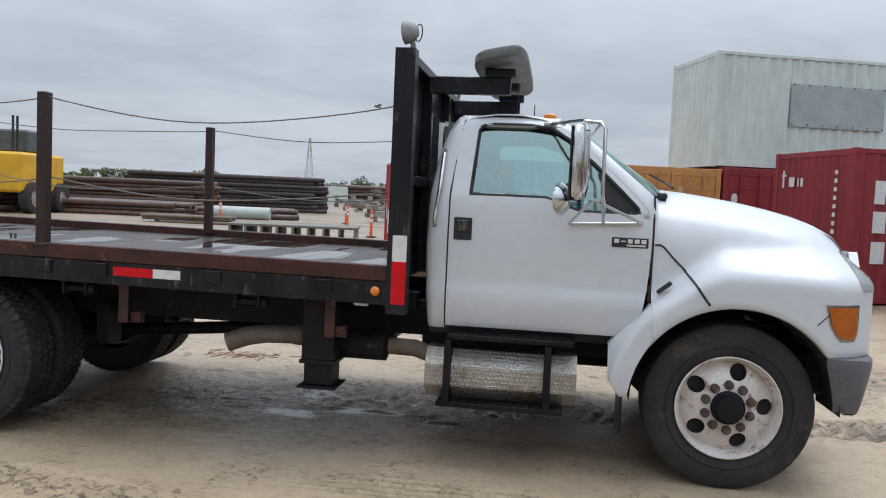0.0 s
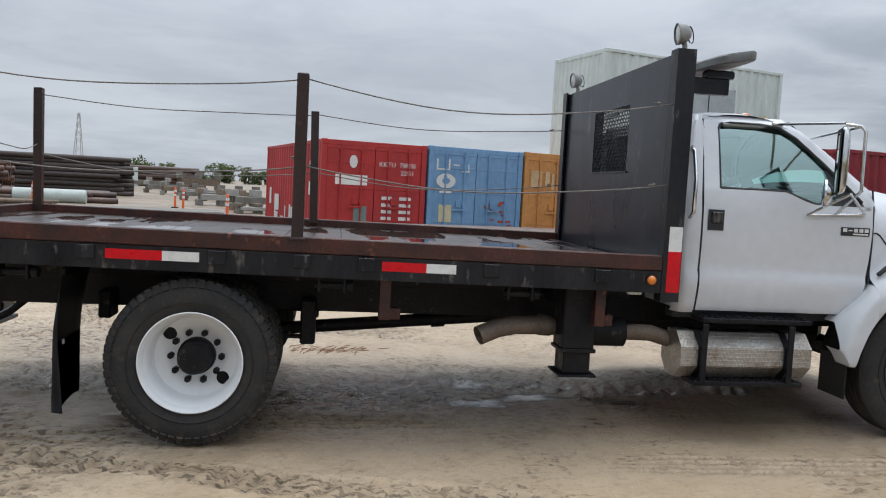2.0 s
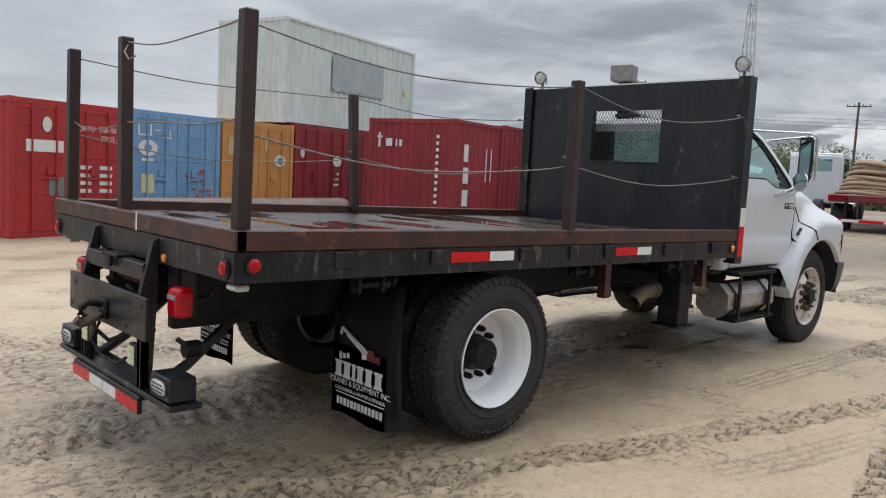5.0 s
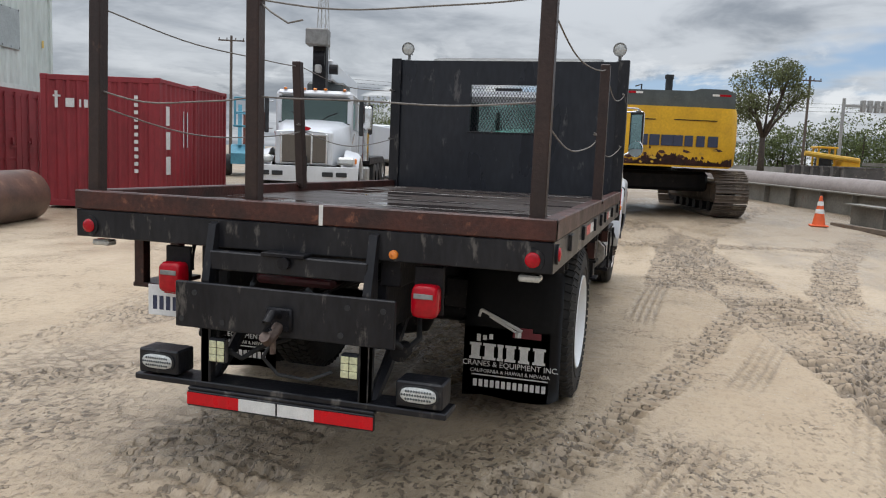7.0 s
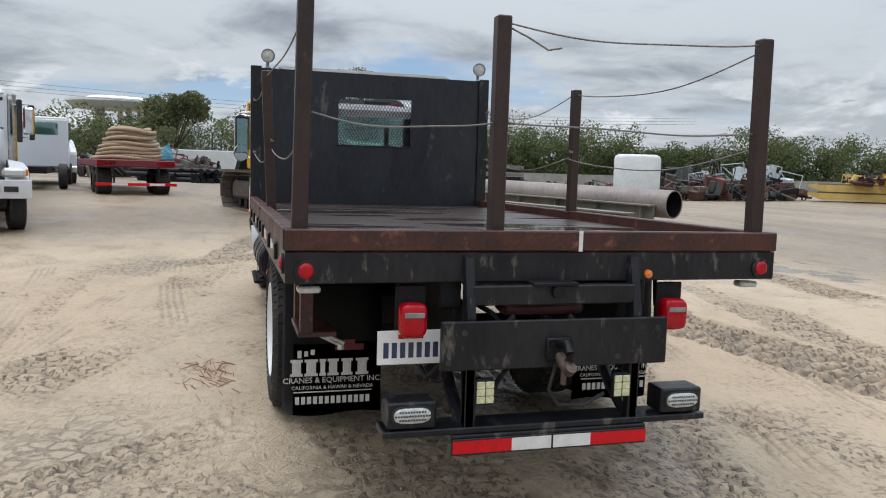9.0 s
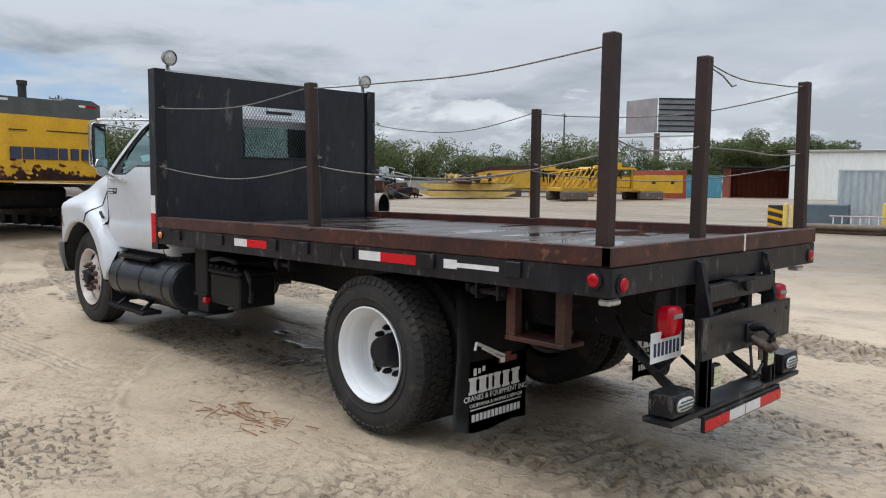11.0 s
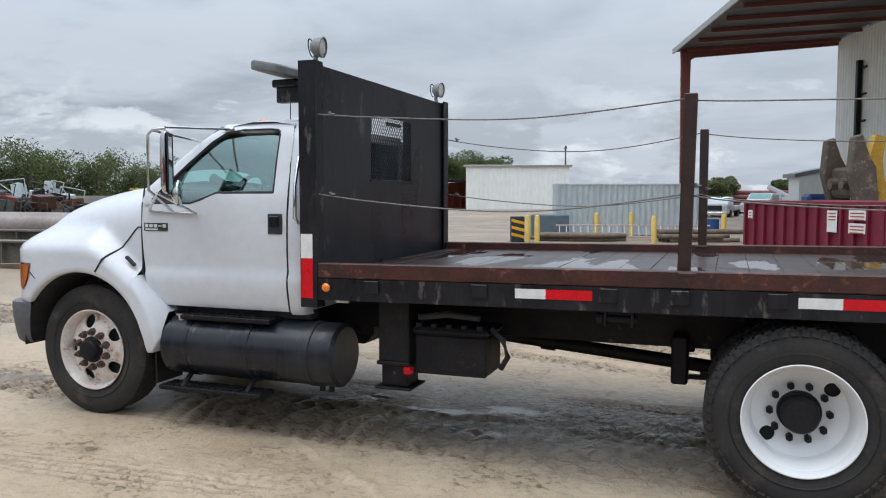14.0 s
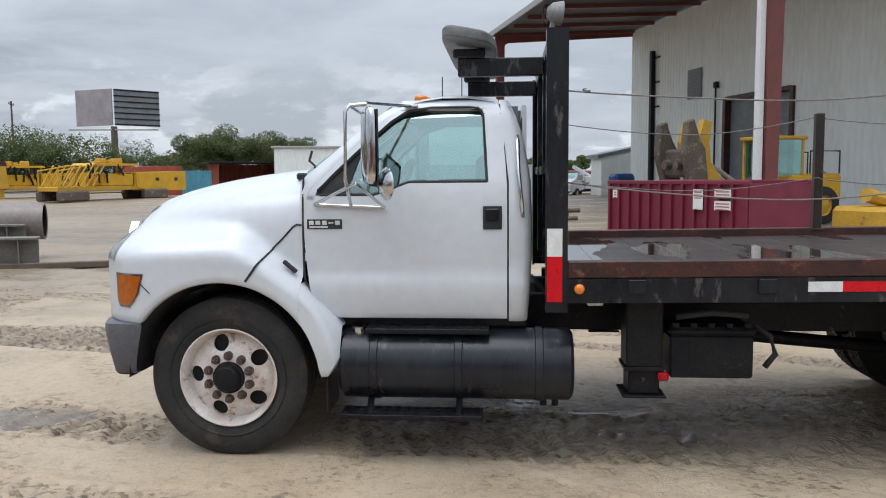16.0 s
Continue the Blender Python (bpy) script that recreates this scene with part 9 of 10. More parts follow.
for k, (x, y, w, d, h) in enumerate(((-3.5, 36, 2.4, 1.4, 1.1), (-6.0, 41, 2.4, 1.5, 1.0), (-5.6, 46, 2.2, 1.2, 1.2), (-8.5, 50, 2.6, 1.5, 0.9), (-9.6, 56, 2.5, 1.4, 1.0), (-12.5, 62, 2.6, 1.5, 1.1), (-15, 68, 3, 1.5, 1.1), (-3.0, 32.4, 1.8, 1.0, 0.5), (-14, 80, 4, 2, 2.2), (-20, 84, 4, 2, 1.4))):
    t = thing("steel_crib", pose(x, y, 0, 0, 0, 16 + 8 * random.random()), "weathered crib of stacked steel and timber", "crib", "steel cribs")
    for j in range(3):
        bm = new_bm()
        for i in range(3):
            if j % 2:
                box(bm, -w / 2, w / 2, -d / 2 + i * d / 2 - 0.1, -d / 2 + i * d / 2 + 0.1, j * h / 3, (j + 1) * h / 3 - 0.02, 0.01)
            else:
                box(bm, -w / 2 + i * w / 2 - 0.15, -w / 2 + i * w / 2 + 0.15, -d / 2, d / 2, j * h / 3, (j + 1) * h / 3 - 0.02, 0.01)
        part("crib_layer", bm, (TIMBER, BEAM, CONC)[(k + j) % 3], t)
for x, y, w in ((-31, 99, 3.0), (-27, 100.5, 3.4), (-37, 101, 2.5)):
    bm = new_bm()
    box(bm, -w / 2, w / 2, -1.2, 1.2, 0, 2.5, 0.03)
    o = mesh_object("pale_site_box", bm, CGREY)
    o.matrix_basis = pose(x, y, 0, 0, 0, 14)
    tagged(o, "pale grey steel site box in the distance", "site box", "site boxes")
bm = new_bm()  # flat steel mat at the yard's edge
box(bm, -2.2, 2.2, -1.1, 1.1, 0.42, 0.5, 0.01)
o = mesh_object("steel_mat", bm, BEAM)
for x in np.linspace(-2.1, 2.1, 9):
    bm = new_bm()
    box(bm, x - 0.04, x + 0.04, -1.1, 1.1, 0.0, 0.42, 0)
    part("bearer", bm, BEAM, o)
o.matrix_basis = pose(-5.2, 20.6, 0, 0, 0, 12)
tagged(o, "flat ribbed steel mat lying on the ground", "steel mat")
lm = thing("yellow_loader", pose(-22.5, 29.5, 0, 0, 0, 100), "yellow wheeled machine behind the pipe stacks", "machine")
bm = new_bm()
box(bm, -2.4, 2.0, -1.2, 1.2, 1.0, 2.9, 0.12)
part("body", bm, YEL, lm)
bm = new_bm()
box(bm, -1.2, 0.8, -0.9, 0.9, 2.9, 4.0, 0.1)
part("cab", bm, MGREY, lm)
bm = new_bm()
for x in (-2.0, -1.6):
    rod(bm, (x, -0.6, 2.9), (x, -0.6, 4.6), 0.06, 8)
part("stacks", bm, DARK, lm)
for x in (-1.5, 1.4):
    for y in (-1.2, 1.2):
        road_wheel(lm, x, y, 0.75, 0.5)


def lattice_tower(x, y, h, w):
    bm = new_bm()
    legs = [(-1, -1), (1, -1), (1, 1), (-1, 1)]
    at = lambda i, z: Vector((legs[i][0] * w * (1 - 0.85 * z / h) / 2, legs[i][1] * w * (1 - 0.85 * z / h) / 2, z))
    levels = np.linspace(0, h, 9)
    for a, b in zip(levels, levels[1:]):
        for i in range(4):
            j = (i + 1) % 4
            rod(bm, at(i, a), at(i, b), 0.07, 4)
            rod(bm, at(i, a), at(j, b), 0.035, 4)
            rod(bm, at(j, a), at(i, b), 0.035, 4)
    o = mesh_object("lattice_tower", bm, BAR)
    o.matrix_basis = pose(x, y, 0)
    tagged(o, "tall grey steel lattice mast in the distance", "mast")


lattice_tower(-77, 241, 19, 3)
lattice_tower(131, 62, 42, 3.2)


def utility_pole(x, y, h, arms=1, lean=0.0, box_on=False):
    z = H(x, y) if y > -26 else -0.35
    t = thing("utility_pole", pose(x, y, z, 0, lean, 20), "weathered timber utility pole with crossarm", "pole", "utility poles")
    bm = new_bm()
    rod(bm, (0, 0, -0.3), (0, 0, h), 0.16, 8, 0.11)
    part("pole_shaft", bm, POLE, t)
    for k in range(arms):
        bm = new_bm()
        box(bm, -0.06, 0.06, -1.2, 1.2, h - 0.5 - k * 0.9, h - 0.38 - k * 0.9, 0.01)
        for y2 in (-1.1, -0.4, 0.4, 1.1):
            rod(bm, (0, y2, h - 0.38 - k * 0.9), (0, y2, h - 0.2 - k * 0.9), 0.05, 6)
        part("crossarm", bm, POLE, t)
    if box_on:
        bm = new_bm()
        rod(bm, (0.35, 0, h - 2.6), (0.35, 0, h - 1.5), 0.28, 12)
        part("transformer", bm, BAR, t)


utility_pole(79, -14.3, 10.3, 1)
utility_pole(88, -27, 11, 1, 3, True)
utility_pole(86, 27, 11, 1)
utility_pole(69.4, -94.5, 12.5, 1)
utility_pole(24, -112, 9.5, 1)
utility_pole(60, 38, 11, 1)
# gantry with signal heads
gt = thing("signal_gantry", pose(78.2, -20.0, H(78, -20), 0, 0, 20), "steel traffic-signal gantry beyond the yard", "gantry")
bm = new_bm()
for y in (-3.0, 3.0):
    rod(bm, (0, y, 0), (0, y, 8.4), 0.16, 8)
box(bm, -0.1, 0.1, -3.0, 3.0, 7.6, 7.85, 0.02)
part("gantry_frame", bm, BAR, gt)
for y in (-1.0, -0.3, 0.4, 1.1):
    bm = new_bm()
    box(bm, -0.2, 0.2, y - 0.2, y + 0.2, 7.2, 8.3, 0.03)
    part("signal_head", bm, BAR, gt)
bm = new_bm()
for z in (6.9, 7.3, 7.7):
    pts = [(88 - 9 * u, -60 + 95 * u, H(80, 0) + z + 1.4 * (2 * u - 1) ** 2) for u in np.linspace(0, 1, 18)]
    tube(bm, pts, 0.014, 4)
o = mesh_object("overhead_cables", bm, DARK)
tagged(o, "thin overhead power cables between poles", "cable")

# round roofed stand beyond the trees
st = thing("round_roof_stand", pose(101, 14.5, 0.5), "pale building with a wide round overhanging roof", "building")
bm = new_bm()
lathe(bm, [(7.4, 0.1), (7.5, 5.2), (8.2, 6.0), (8.5, 6.0), (8.6, 4.5), (9.0, 3.2), (9.1, 0.1)], (0, 0, 0), (0, 0, 1), 32)
part("roof_disc", bm, CLAD, st, "", 30.0)
for a in range(5):
    bm = new_bm()
    rod(bm, (2.6 * math.cos(a * 1.257), 2.6 * math.sin(a * 1.257), 0), (2.6 * math.cos(a * 1.257), 2.6 * math.sin(a * 1.257), 7.5), 0.35, 10)
    part("column", bm, CLAD, st)

# white tank trailer, yellow forms and scrap beyond the pipe
tk = thing("tank_trailer", pose(48.8, -29.1, 0.02, 0, 0, 60), "white plastic tank on a small trailer", "tank")
bm = new_bm()
rows = [[bm.verts.new((1.75 * k * math.copysign(abs(math.cos(a)) ** 0.6, math.cos(a)), 1.6 * k * math.copysign(abs(math.sin(a)) ** 0.6, math.sin(a)), z)) for a in np.linspace(0, 2 * math.pi, 29)[:-1]] for z, k in ((0.55, 0.9), (0.65, 1.0), (2.9, 1.0), (3.1, 0.94), (3.2, 0.8))]
skin(bm, rows, True, True, True)
part("tank_shell", bm, TANKW, tk, "", 40.0)
bm = new_bm()
box(bm, -1.8, 2.6, -1.5, 1.5, 0.4, 0.55, 0.02)
rod(bm, (0, 0.9, 3.1), (0, 0.9, 3.3), 0.2, 10)
part("trailer_frame", bm, CHASSIS, tk)
for y in (-1.3, 1.3):
    road_wheel(tk, 0, y, 0.4, 0.3)


def yellow_forms(x, y, ang, n):
    t = thing("steel_form_stack", pose(x, y, 0.0, 0, 0, ang), "stack of yellow painted steel pontoon forms", "steel form", "yellow forms")
    for k in range(n):
        bm = new_bm()
        prism(bm, [(-4.6, k * 0.72 + 0.60), (4.6, k * 0.72 + 0.60), (4.6, k * 0.72 + 0.42), (3.4, k * 0.72 + 0.02), (-3.4, k * 0.72 + 0.02), (-4.6, k * 0.72 + 0.42)], -1.3, 1.3)
        f = part("form", bm, FORMY, t)
        for xx in (-3.2, -1, 1.2, 3.2):
            bm = new_bm()
            box(bm, xx - 0.04, xx + 0.04, -1.33, 1.33, k * 0.72 + 0.03, k * 0.72 + 0.6, 0.005)
            part("rib", bm, FORMY, f)
        bm = new_bm()
        box(bm, -3.8, 3.8, -1.2, 1.2, k * 0.72 + 0.6, k * 0.72 + 0.72, 0)
        part("bearer", bm, TIMBER, t)


yellow_forms(49.0, -51.4, 36, 2)
th = thing("yellow_hopper", pose(51.0, -59.0, 0.0, 0, 0, 40), "large yellow hopper with a rusty rim", "hopper")
bm = new_bm()
prism(bm, [(-3.6, 0.9), (-3.4, 2.9), (1.4, 2.7), (3.4, 2.3), (3.4, 0.9)], -1.4, 1.4)
part("hopper_body", bm, YELW, th)
bm = new_bm()
prism(bm, [(-3.5, 2.85), (-3.4, 3.35), (1.5, 3.1), (3.3, 2.5), (1.4, 2.6)], -1.3, 1.3)
part("rusty_rim", bm, RUST, th)
for x in (-3, 0, 3):
    bm = new_bm()
    box(bm, x - 0.2, x + 0.2, -1.2, 1.2, 0, 0.9, 0.02)
    part("leg", bm, YELW, th)


def yellow_paver(x, y, ang, seed):
    """A tracked concrete-laying machine: frame, tower, ladder and hopper body."""
    rng = random.Random(seed)
    t = thing("paving_machine", pose(x, y, -0.02, 0, 0, ang) @ Matrix.Diagonal((1.25, 1.0, 1.12, 1)), "old yellow tracked paving machine with open frame", "machine", "yellow machines")
    bm = new_bm()
    box(bm, -4.5, 4.5, -1.1, 1.1, 0.7, 1.0, 0.03)
    part("main_frame", bm, YELW, t)
    for xx in (-3.4, 3.4):
        bm = new_bm()
        box(bm, xx - 1.1, xx + 1.1, -1.4, -0.8, 0.0, 0.75, 0.12)
        part("crawler", bm, TRACK, t)
        bm = new_bm()
        box(bm, xx - 1.1, xx + 1.1, 0.8, 1.4, 0.0, 0.75, 0.12)
        part("crawler", bm, TRACK, t)
    bm = new_bm()
    box(bm, -1.0, 1.6, -1.0, 1.0, 1.0, 1.9, 0.08)
    eh = part("engine_house", bm, YEL, t)
    for k in range(4):
        bm = new_bm()
        box(bm, -0.8 + k * 0.6, -0.4 + k * 0.6, 1.0, 1.02, 1.15, 1.75, 0.01)
        part("side_panel", bm, YELW if k % 2 else DARK, eh)
    for xx, yy in ((-1.6, -1.0), (-1.6, 1.0), (1.7, -1.0), (1.7, 1.0)):
        bm = new_bm()
        rod(bm, (xx, yy, 1.0), (xx, yy, 2.5), 0.06, 6)
        part("canopy_post", bm, YELW, t)
    bm = new_bm()
    prism(bm, [(-1.9, 2.5), (-1.7, 2.66), (1.8, 2.66), (2.0, 2.5)], -1.2, 1.2)
    part("canopy", bm, YEL, t)
    for k in range(5):
        bm = new_bm()
        xx = -0.9 + k * 0.42
        box(bm, xx, xx + 0.3, -0.5 + 0.1 * (k % 2), 0.5, 2.66, 2.8 + 0.12 * ((k * 2) % 3), 0.03)
        part("roof_unit", bm, YELW, t)
    bm = new_bm()
    rod(bm, (-0.6, 0.6, 1.9), (-0.6, 0.6, 2.5), 0.08, 8)
    part("exhaust", bm, CHASSIS, t)
    for k in range(6):
        bm = new_bm()
        a = Vector((-4.2 + 0.45 * k, -1.15, 1.0))
        rod(bm, a, a + Vector((1.0, 0, 1.5)), 0.07, 6)
        rod(bm, a + Vector((0, 2.3, 0)), a + Vector((1.0, 2.3, 1.5)), 0.07, 6)
        part("ladder_strut", bm, YELW, t)
    bm = new_bm()
    tube(bm, [(-4.4, -1.1, 1.0), (-4.4, -1.1, 2.1), (-2.0, -1.1, 2.5)], 0.06, 6)
    tube(bm, [(-4.4, 1.1, 1.0), (-4.4, 1.1, 2.1), (-2.0, 1.1, 2.5)], 0.06, 6)
    part("rail", bm, YELW, t)
    bm = new_bm()
    prism(bm, [(1.7, 0.9), (1.7, 2.0), (6.4, 2.1), (6.4, 0.6), (3.0, 0.6)], -1.2, 1.2)
    bo = part("hopper_body", bm, YEL, t)
    for xx in (3.6, 5.4):
        bm = new_bm()
        box(bm, xx - 0.16, xx + 0.16, -1.215, -1.2, 1.35, 1.6, 0)
        box(bm, xx - 0.16, xx + 0.16, 1.2, 1.215, 1.35, 1.6, 0)
        part("hatch", bm, DARK, bo)
    bm = new_bm()
    for k in range(8):
        p = Vector((-2.2 + rng.random() * 3.4, -1.2 + 0.1 * rng.random(), 1.0 + rng.random()))
        rod(bm, p, p + Vector((rng.random() - 0.5, 0, 0.4 + rng.random())), 0.07, 6)
    part("pipework", bm, CHASSIS, t)
    for k in range(7):
        bm = new_bm()
        xx = -4.3 + k * 0.5
        rod(bm, (xx, 1.15, 0.7), (xx + (0.35 if k % 2 else -0.3), 1.2, 2.0 + 0.3 * rng.random()), 0.05, 6)
        part("brace", bm, YELW if k % 3 else CHASSIS, t)
    bm = new_bm()
    box(bm, -2.0, 2.4, 1.1, 1.7, 0.45, 0.55, 0.02)
    part("walkway", bm, YELW, t)


yellow_paver(36.2, -56.2, -109, 1)
yellow_paver(48.5, -62.5, -118, 2)
bm = new_bm()
box(bm, -3.6, 3.6, -1.2, 1.2, 0, 2.9, 0.03)
o = mesh_object("orange_container", bm, ORED)
o.matrix_basis = pose(39.6, -71.5, 0.0, 0, 0, -32)
tagged(o, "orange-red steel container behind yellow machines", "container")
container(pose(36.2, -79.2, 0.0, 0, 0, -28), 6.06, CYAN, "cyan blue shipping container with shut doors", height=2.5)
# open shed roofed between two containers
op = thing("open_shed", pose(32.4, -86.8, 0.0, 0, 0, 212) @ Matrix.Diagonal((1.4, 1.4, 1.3, 1)), "rusty red open-sided container shed with a flat roof", "shed")
bm = new_bm()
corrugated(bm, (-4.5, 2.2, 0), (1, 0, 0), (0, 0, 1), 9.0, 2.5, (0, -1, 0), 0.4, 0.06)
part("back_wall", bm, ORED, op)
bm = new_bm()
box(bm, -5.2, 5.0, -2.4, 2.4, 2.55, 2.7, 0.02)
part("flat_roof", bm, CHASSIS, op)
for x in (-4.5, 4.4):
    bm = new_bm()
    box(bm, x, x + 0.1, -2.2, 2.2, 0, 2.55, 0.01)
    part("side_wall", bm, ORED, op)
bm = new_bm()
box(bm, 1.4, 4.4, -2.2, -2.12, 0, 2.5, 0.01)
part("door_leaf", bm, ORED, op)

# pale warehouse
wh = thing("warehouse", pose(23.5, -80.0, -0.05, 0, 0, 16), "long pale flat-roofed warehouse", "building")
bm = new_bm()
corrugated(bm, (-6.5, -2.5, 0), (1, 0, 0), (0, 0, 1), 12.0, 5.0, (0, 1, 0), 0.5, 0.03)
corrugated(bm, (-6.5, -14.5, 0), (0, 1, 0), (0, 0, 1), 12.0, 5.0, (-1, 0, 0), 0.5, 0.03)
corrugated(bm, (5.5, -2.5, 0), (0, -1, 0), (0, 0, 1), 12.0, 5.0, (1, 0, 0), 0.5, 0.03)
part("wall", bm, CLAD, wh)
bm = new_bm()
box(bm, -6.8, 5.8, -14.8, -2.3, 5.0, 5.25, 0.03)
part("roof", bm, BAR, wh)

# silver container, bollards, ladder, bins
container(pose(9.2 - 7.4 * U.x, -35.0 - 7.4 * U.y, -0.33, 0, 0, -74) @ Matrix.Translation((-2.44, 0, 0)), 7.4, CSIL, "silver grey storage container with rust streaks", doors=False)
for k, (x, y) in enumerate(((8.5, -26.9), (7.95, -26.3), (6.39, -32.0), (3.3, -27.4), (0.62, -31.4), (7.7, -33.9), (4.9, -33.2))):
    bm = new_bm()
    z = H(x, y)
    lathe(bm, [(-0.2, 0.11), (1.1, 0.11), (1.17, 0.08), (1.2, 0.0)], (x, y, z), (0, 0, 1), 18)
    tagged(mesh_object("bollard", bm, BOLL, None, "", 40.0), "yellow painted steel bollard", "bollard", "yellow bollards")
ld = thing("ladder_frame", pose(7.9, -29.9, H(7.9, -30) + 0.08, 0, 0, 196), "pale pink lattice ladder frame lying on timber", "ladder")
for y in (0, 0.5):
    bm = new_bm()
    rod(bm, (0, y * 0.3, 0.05 + y), (7.0, y * 0.3, 0.05 + y), 0.035, 6)
    part("rail", bm, material("pale_pink_paint", (0.55, 0.42, 0.42), rough=0.5) if y == 0 else bpy.data.materials["pale_pink_paint"], ld)
for k in range(21):
    bm = new_bm()
    rod(bm, (0.15 + k * 0.33, 0, 0.05), (0.15 + k * 0.33, 0.15, 0.55), 0.025, 5)
    part("rung", bm, TAPEW, ld)
stack_of_bars("timber_pile", 6.8, -29.0, 100, 3.0, 2, 6, 0.10, TIMBER, "low pile of weathered timber")
stack_of_bars("timber_pile", 1.6, -30.0, 110, 2.6, 3, 5, 0.10, TIMBER, "low pile of weathered timber")
bm = new_bm()
box(bm, -0.28, 0.28, -0.4, 0.4, 0, 1.1, 0.02)
hz = mesh_object("hazard_box", bm, DARK)
hz.matrix_basis = pose(9.1, -27.4, H(9, -27), 0, 0, 20)
tagged(hz, "dark box with yellow hazard stripes", "box")
for k in range(3):
    bm = new_bm()
    prism(bm, [(-0.28, 0.15 + k * 0.3), (-0.28, 0.28 + k * 0.3), (0.28, 0.42 + k * 0.3), (0.28, 0.29 + k * 0.3)], 0.40, 0.406)
    part("hazard_stripe", bm, YEL, hz)
bm = new_bm()
box(bm, -0.9, 0.9, -0.6, 0.6, 0, 1.1, 0.04)
o = mesh_object("scrap_bin", bm, material("blue_grey_bin", (0.12, 0.16, 0.19), rough=0.6, scale=3))
o.matrix_basis = pose(8.6, -31.6, H(8, -31), 0, 0, 15)
tagged(o, "blue-grey steel scrap bin by the container", "bin")
for x, y in ((1.15, -33.4),):
    bm = new_bm()
    lathe(bm, [(0, 0.0), (0, 0.3), (0.3, 0.31), (0.6, 0.3), (0.9, 0.3), (0.9, 0.0)], (x, y, H(x, y)), (0, 0, 1), 20)
    tagged(mesh_object("drum", bm, BLUED, None, "", 40.0), "blue plastic drum beside a bollard", "drum")

# maroon roll-off skip
A, B = Vector((-0.05, -19.5, 0)), Vector((-3.95, -13.6, 0))
ang = math.degrees(math.atan2(B.y - A.y, B.x - A.x))
sk = thing("roll_off_skip", pose(A.x, A.y, H(-2, -16.5) - 0.02, 0, 0, ang), "maroon ribbed steel roll-off skip with white labels", "skip")
# local x runs along the near side, local y is behind it
Lk, Hk = 5.4, 1.72
for y0, y1, nm in ((0.0, 0.05, "side_wall"), (2.35, 2.40, "side_wall")):
    bm = new_bm()
    box(bm, 0, Lk, y0, y1, 0.12, Hk, 0)
    sw = part(nm, bm, MAROON, sk)
    for k in range(13):
        x = 0.05 + k * (Lk - 0.15) / 12
        bm = new_bm()
        box(bm, x, x + 0.08, (y0 - 0.09) if y0 == 0 else y1, 0.0 if y0 == 0 else y1 + 0.09, 0.15, Hk - 0.08, 0.01)
        part("rib", bm, MAROON, sw)
    bm = new_bm()
    box(bm, -0.02, Lk + 0.02, y0 - 0.06, y1 + 0.04, Hk - 0.09, Hk + 0.02, 0.015)
    part("top_rail", bm, MAROON, sw)
    bm = new_bm()
    box(bm, -0.02, Lk + 0.02, y0 - 0.05, y1 + 0.03, 0.08, 0.2, 0.01)
    part("bottom_rail", bm, MAROON, sw)
for x in (0.0, Lk - 0.05):
    bm = new_bm()
    box(bm, x, x + 0.05, 0.05, 2.35, 0.12, Hk - 0.05, 0)
    part("end_wall", bm, MAROON, sk)
bm = new_bm()
box(bm, 0, Lk, 0.02, 2.38, 0.05, 0.12, 0)
part("floor", bm, MAROON, sk)
bm = new_bm()
box(bm, 0.2, Lk - 0.2, 0.5, 0.7, -0.03, 0.05, 0)
box(bm, 0.2, Lk - 0.2, 1.7, 1.9, -0.03, 0.05, 0)
part("skid_rail", bm, CHASSIS, sk)
for x0, x1, z0, z1 in ((3.6, 3.95, 0.95, 1.5), (4.35, 4.9, 1.28, 1.52), (4.35, 4.9, 0.95, 1.2), (0.3, 0.5, 1.2, 1.45)):
    bm = new_bm()
    box(bm, x0, x1, -0.103, -0.095, z0, z1, 0)
    part("white_label", bm, TAPEW, sk)
    bm = new_bm()
    for k in range(3):
        box(bm, x0 + 0.05, x1 - 0.05, -0.106, -0.103, z1 - 0.09 - k * 0.08, z1 - 0.06 - k * 0.08, 0)
    part("label_print", bm, ORED, sk)

# ---- metal building with a high open canopy ----
C1 = Vector((3.73, -55.5, -0.35))
bl = thing("metal_building", pose(C1.x, C1.y, C1.z, 0, 0, 106), "tall pale metal building with a red steel canopy", "building")
# local x runs along the wall towards the truck, local y points away from the building's wall to the open side is negative
EV, WID, LEN = 12.9, 10.9, 38.0
for x in (0.0, 34.7):
    bm = new_bm()
    prism(bm, [(-0.22, 0), (0.20, 0), (0.34, EV - 0.9), (1.6, EV - 0.1), (-0.4, EV - 0.1), (-0.35, EV - 0.9)], x - 0.15, x + 0.15, "yz")
    part("canopy_column", bm, STEELR, bl, "red-brown tapered steel column")
    if x > 1:
        bm = new_bm()
        box(bm, x - 0.22, x + 0.02, -0.52, -0.30, 0, EV - 1.0, 0.01)
        part("downpipe", bm, TAPEW, bl, "white downpipe on the column")
    bm = new_bm()
    prism(bm, [(0.0, EV - 0.75), (WID, EV + 0.05), (WID, EV + 0.35), (0.0, EV - 0.1)], x - 0.12, x + 0.12, "yz")
    part("rafter", bm, STEELR, bl, "red-brown steel rafter")
for k in range(12):
    bm = new_bm()
    x = 0.4 + k * 3.35
    prism(bm, [(0.0, EV - 0.32), (WID, EV + 0.28), (WID, EV + 0.5), (0.0, EV - 0.08)], x - 0.09, x + 0.09, "yz")
    part("purlin", bm, STEELR, bl)
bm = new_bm()
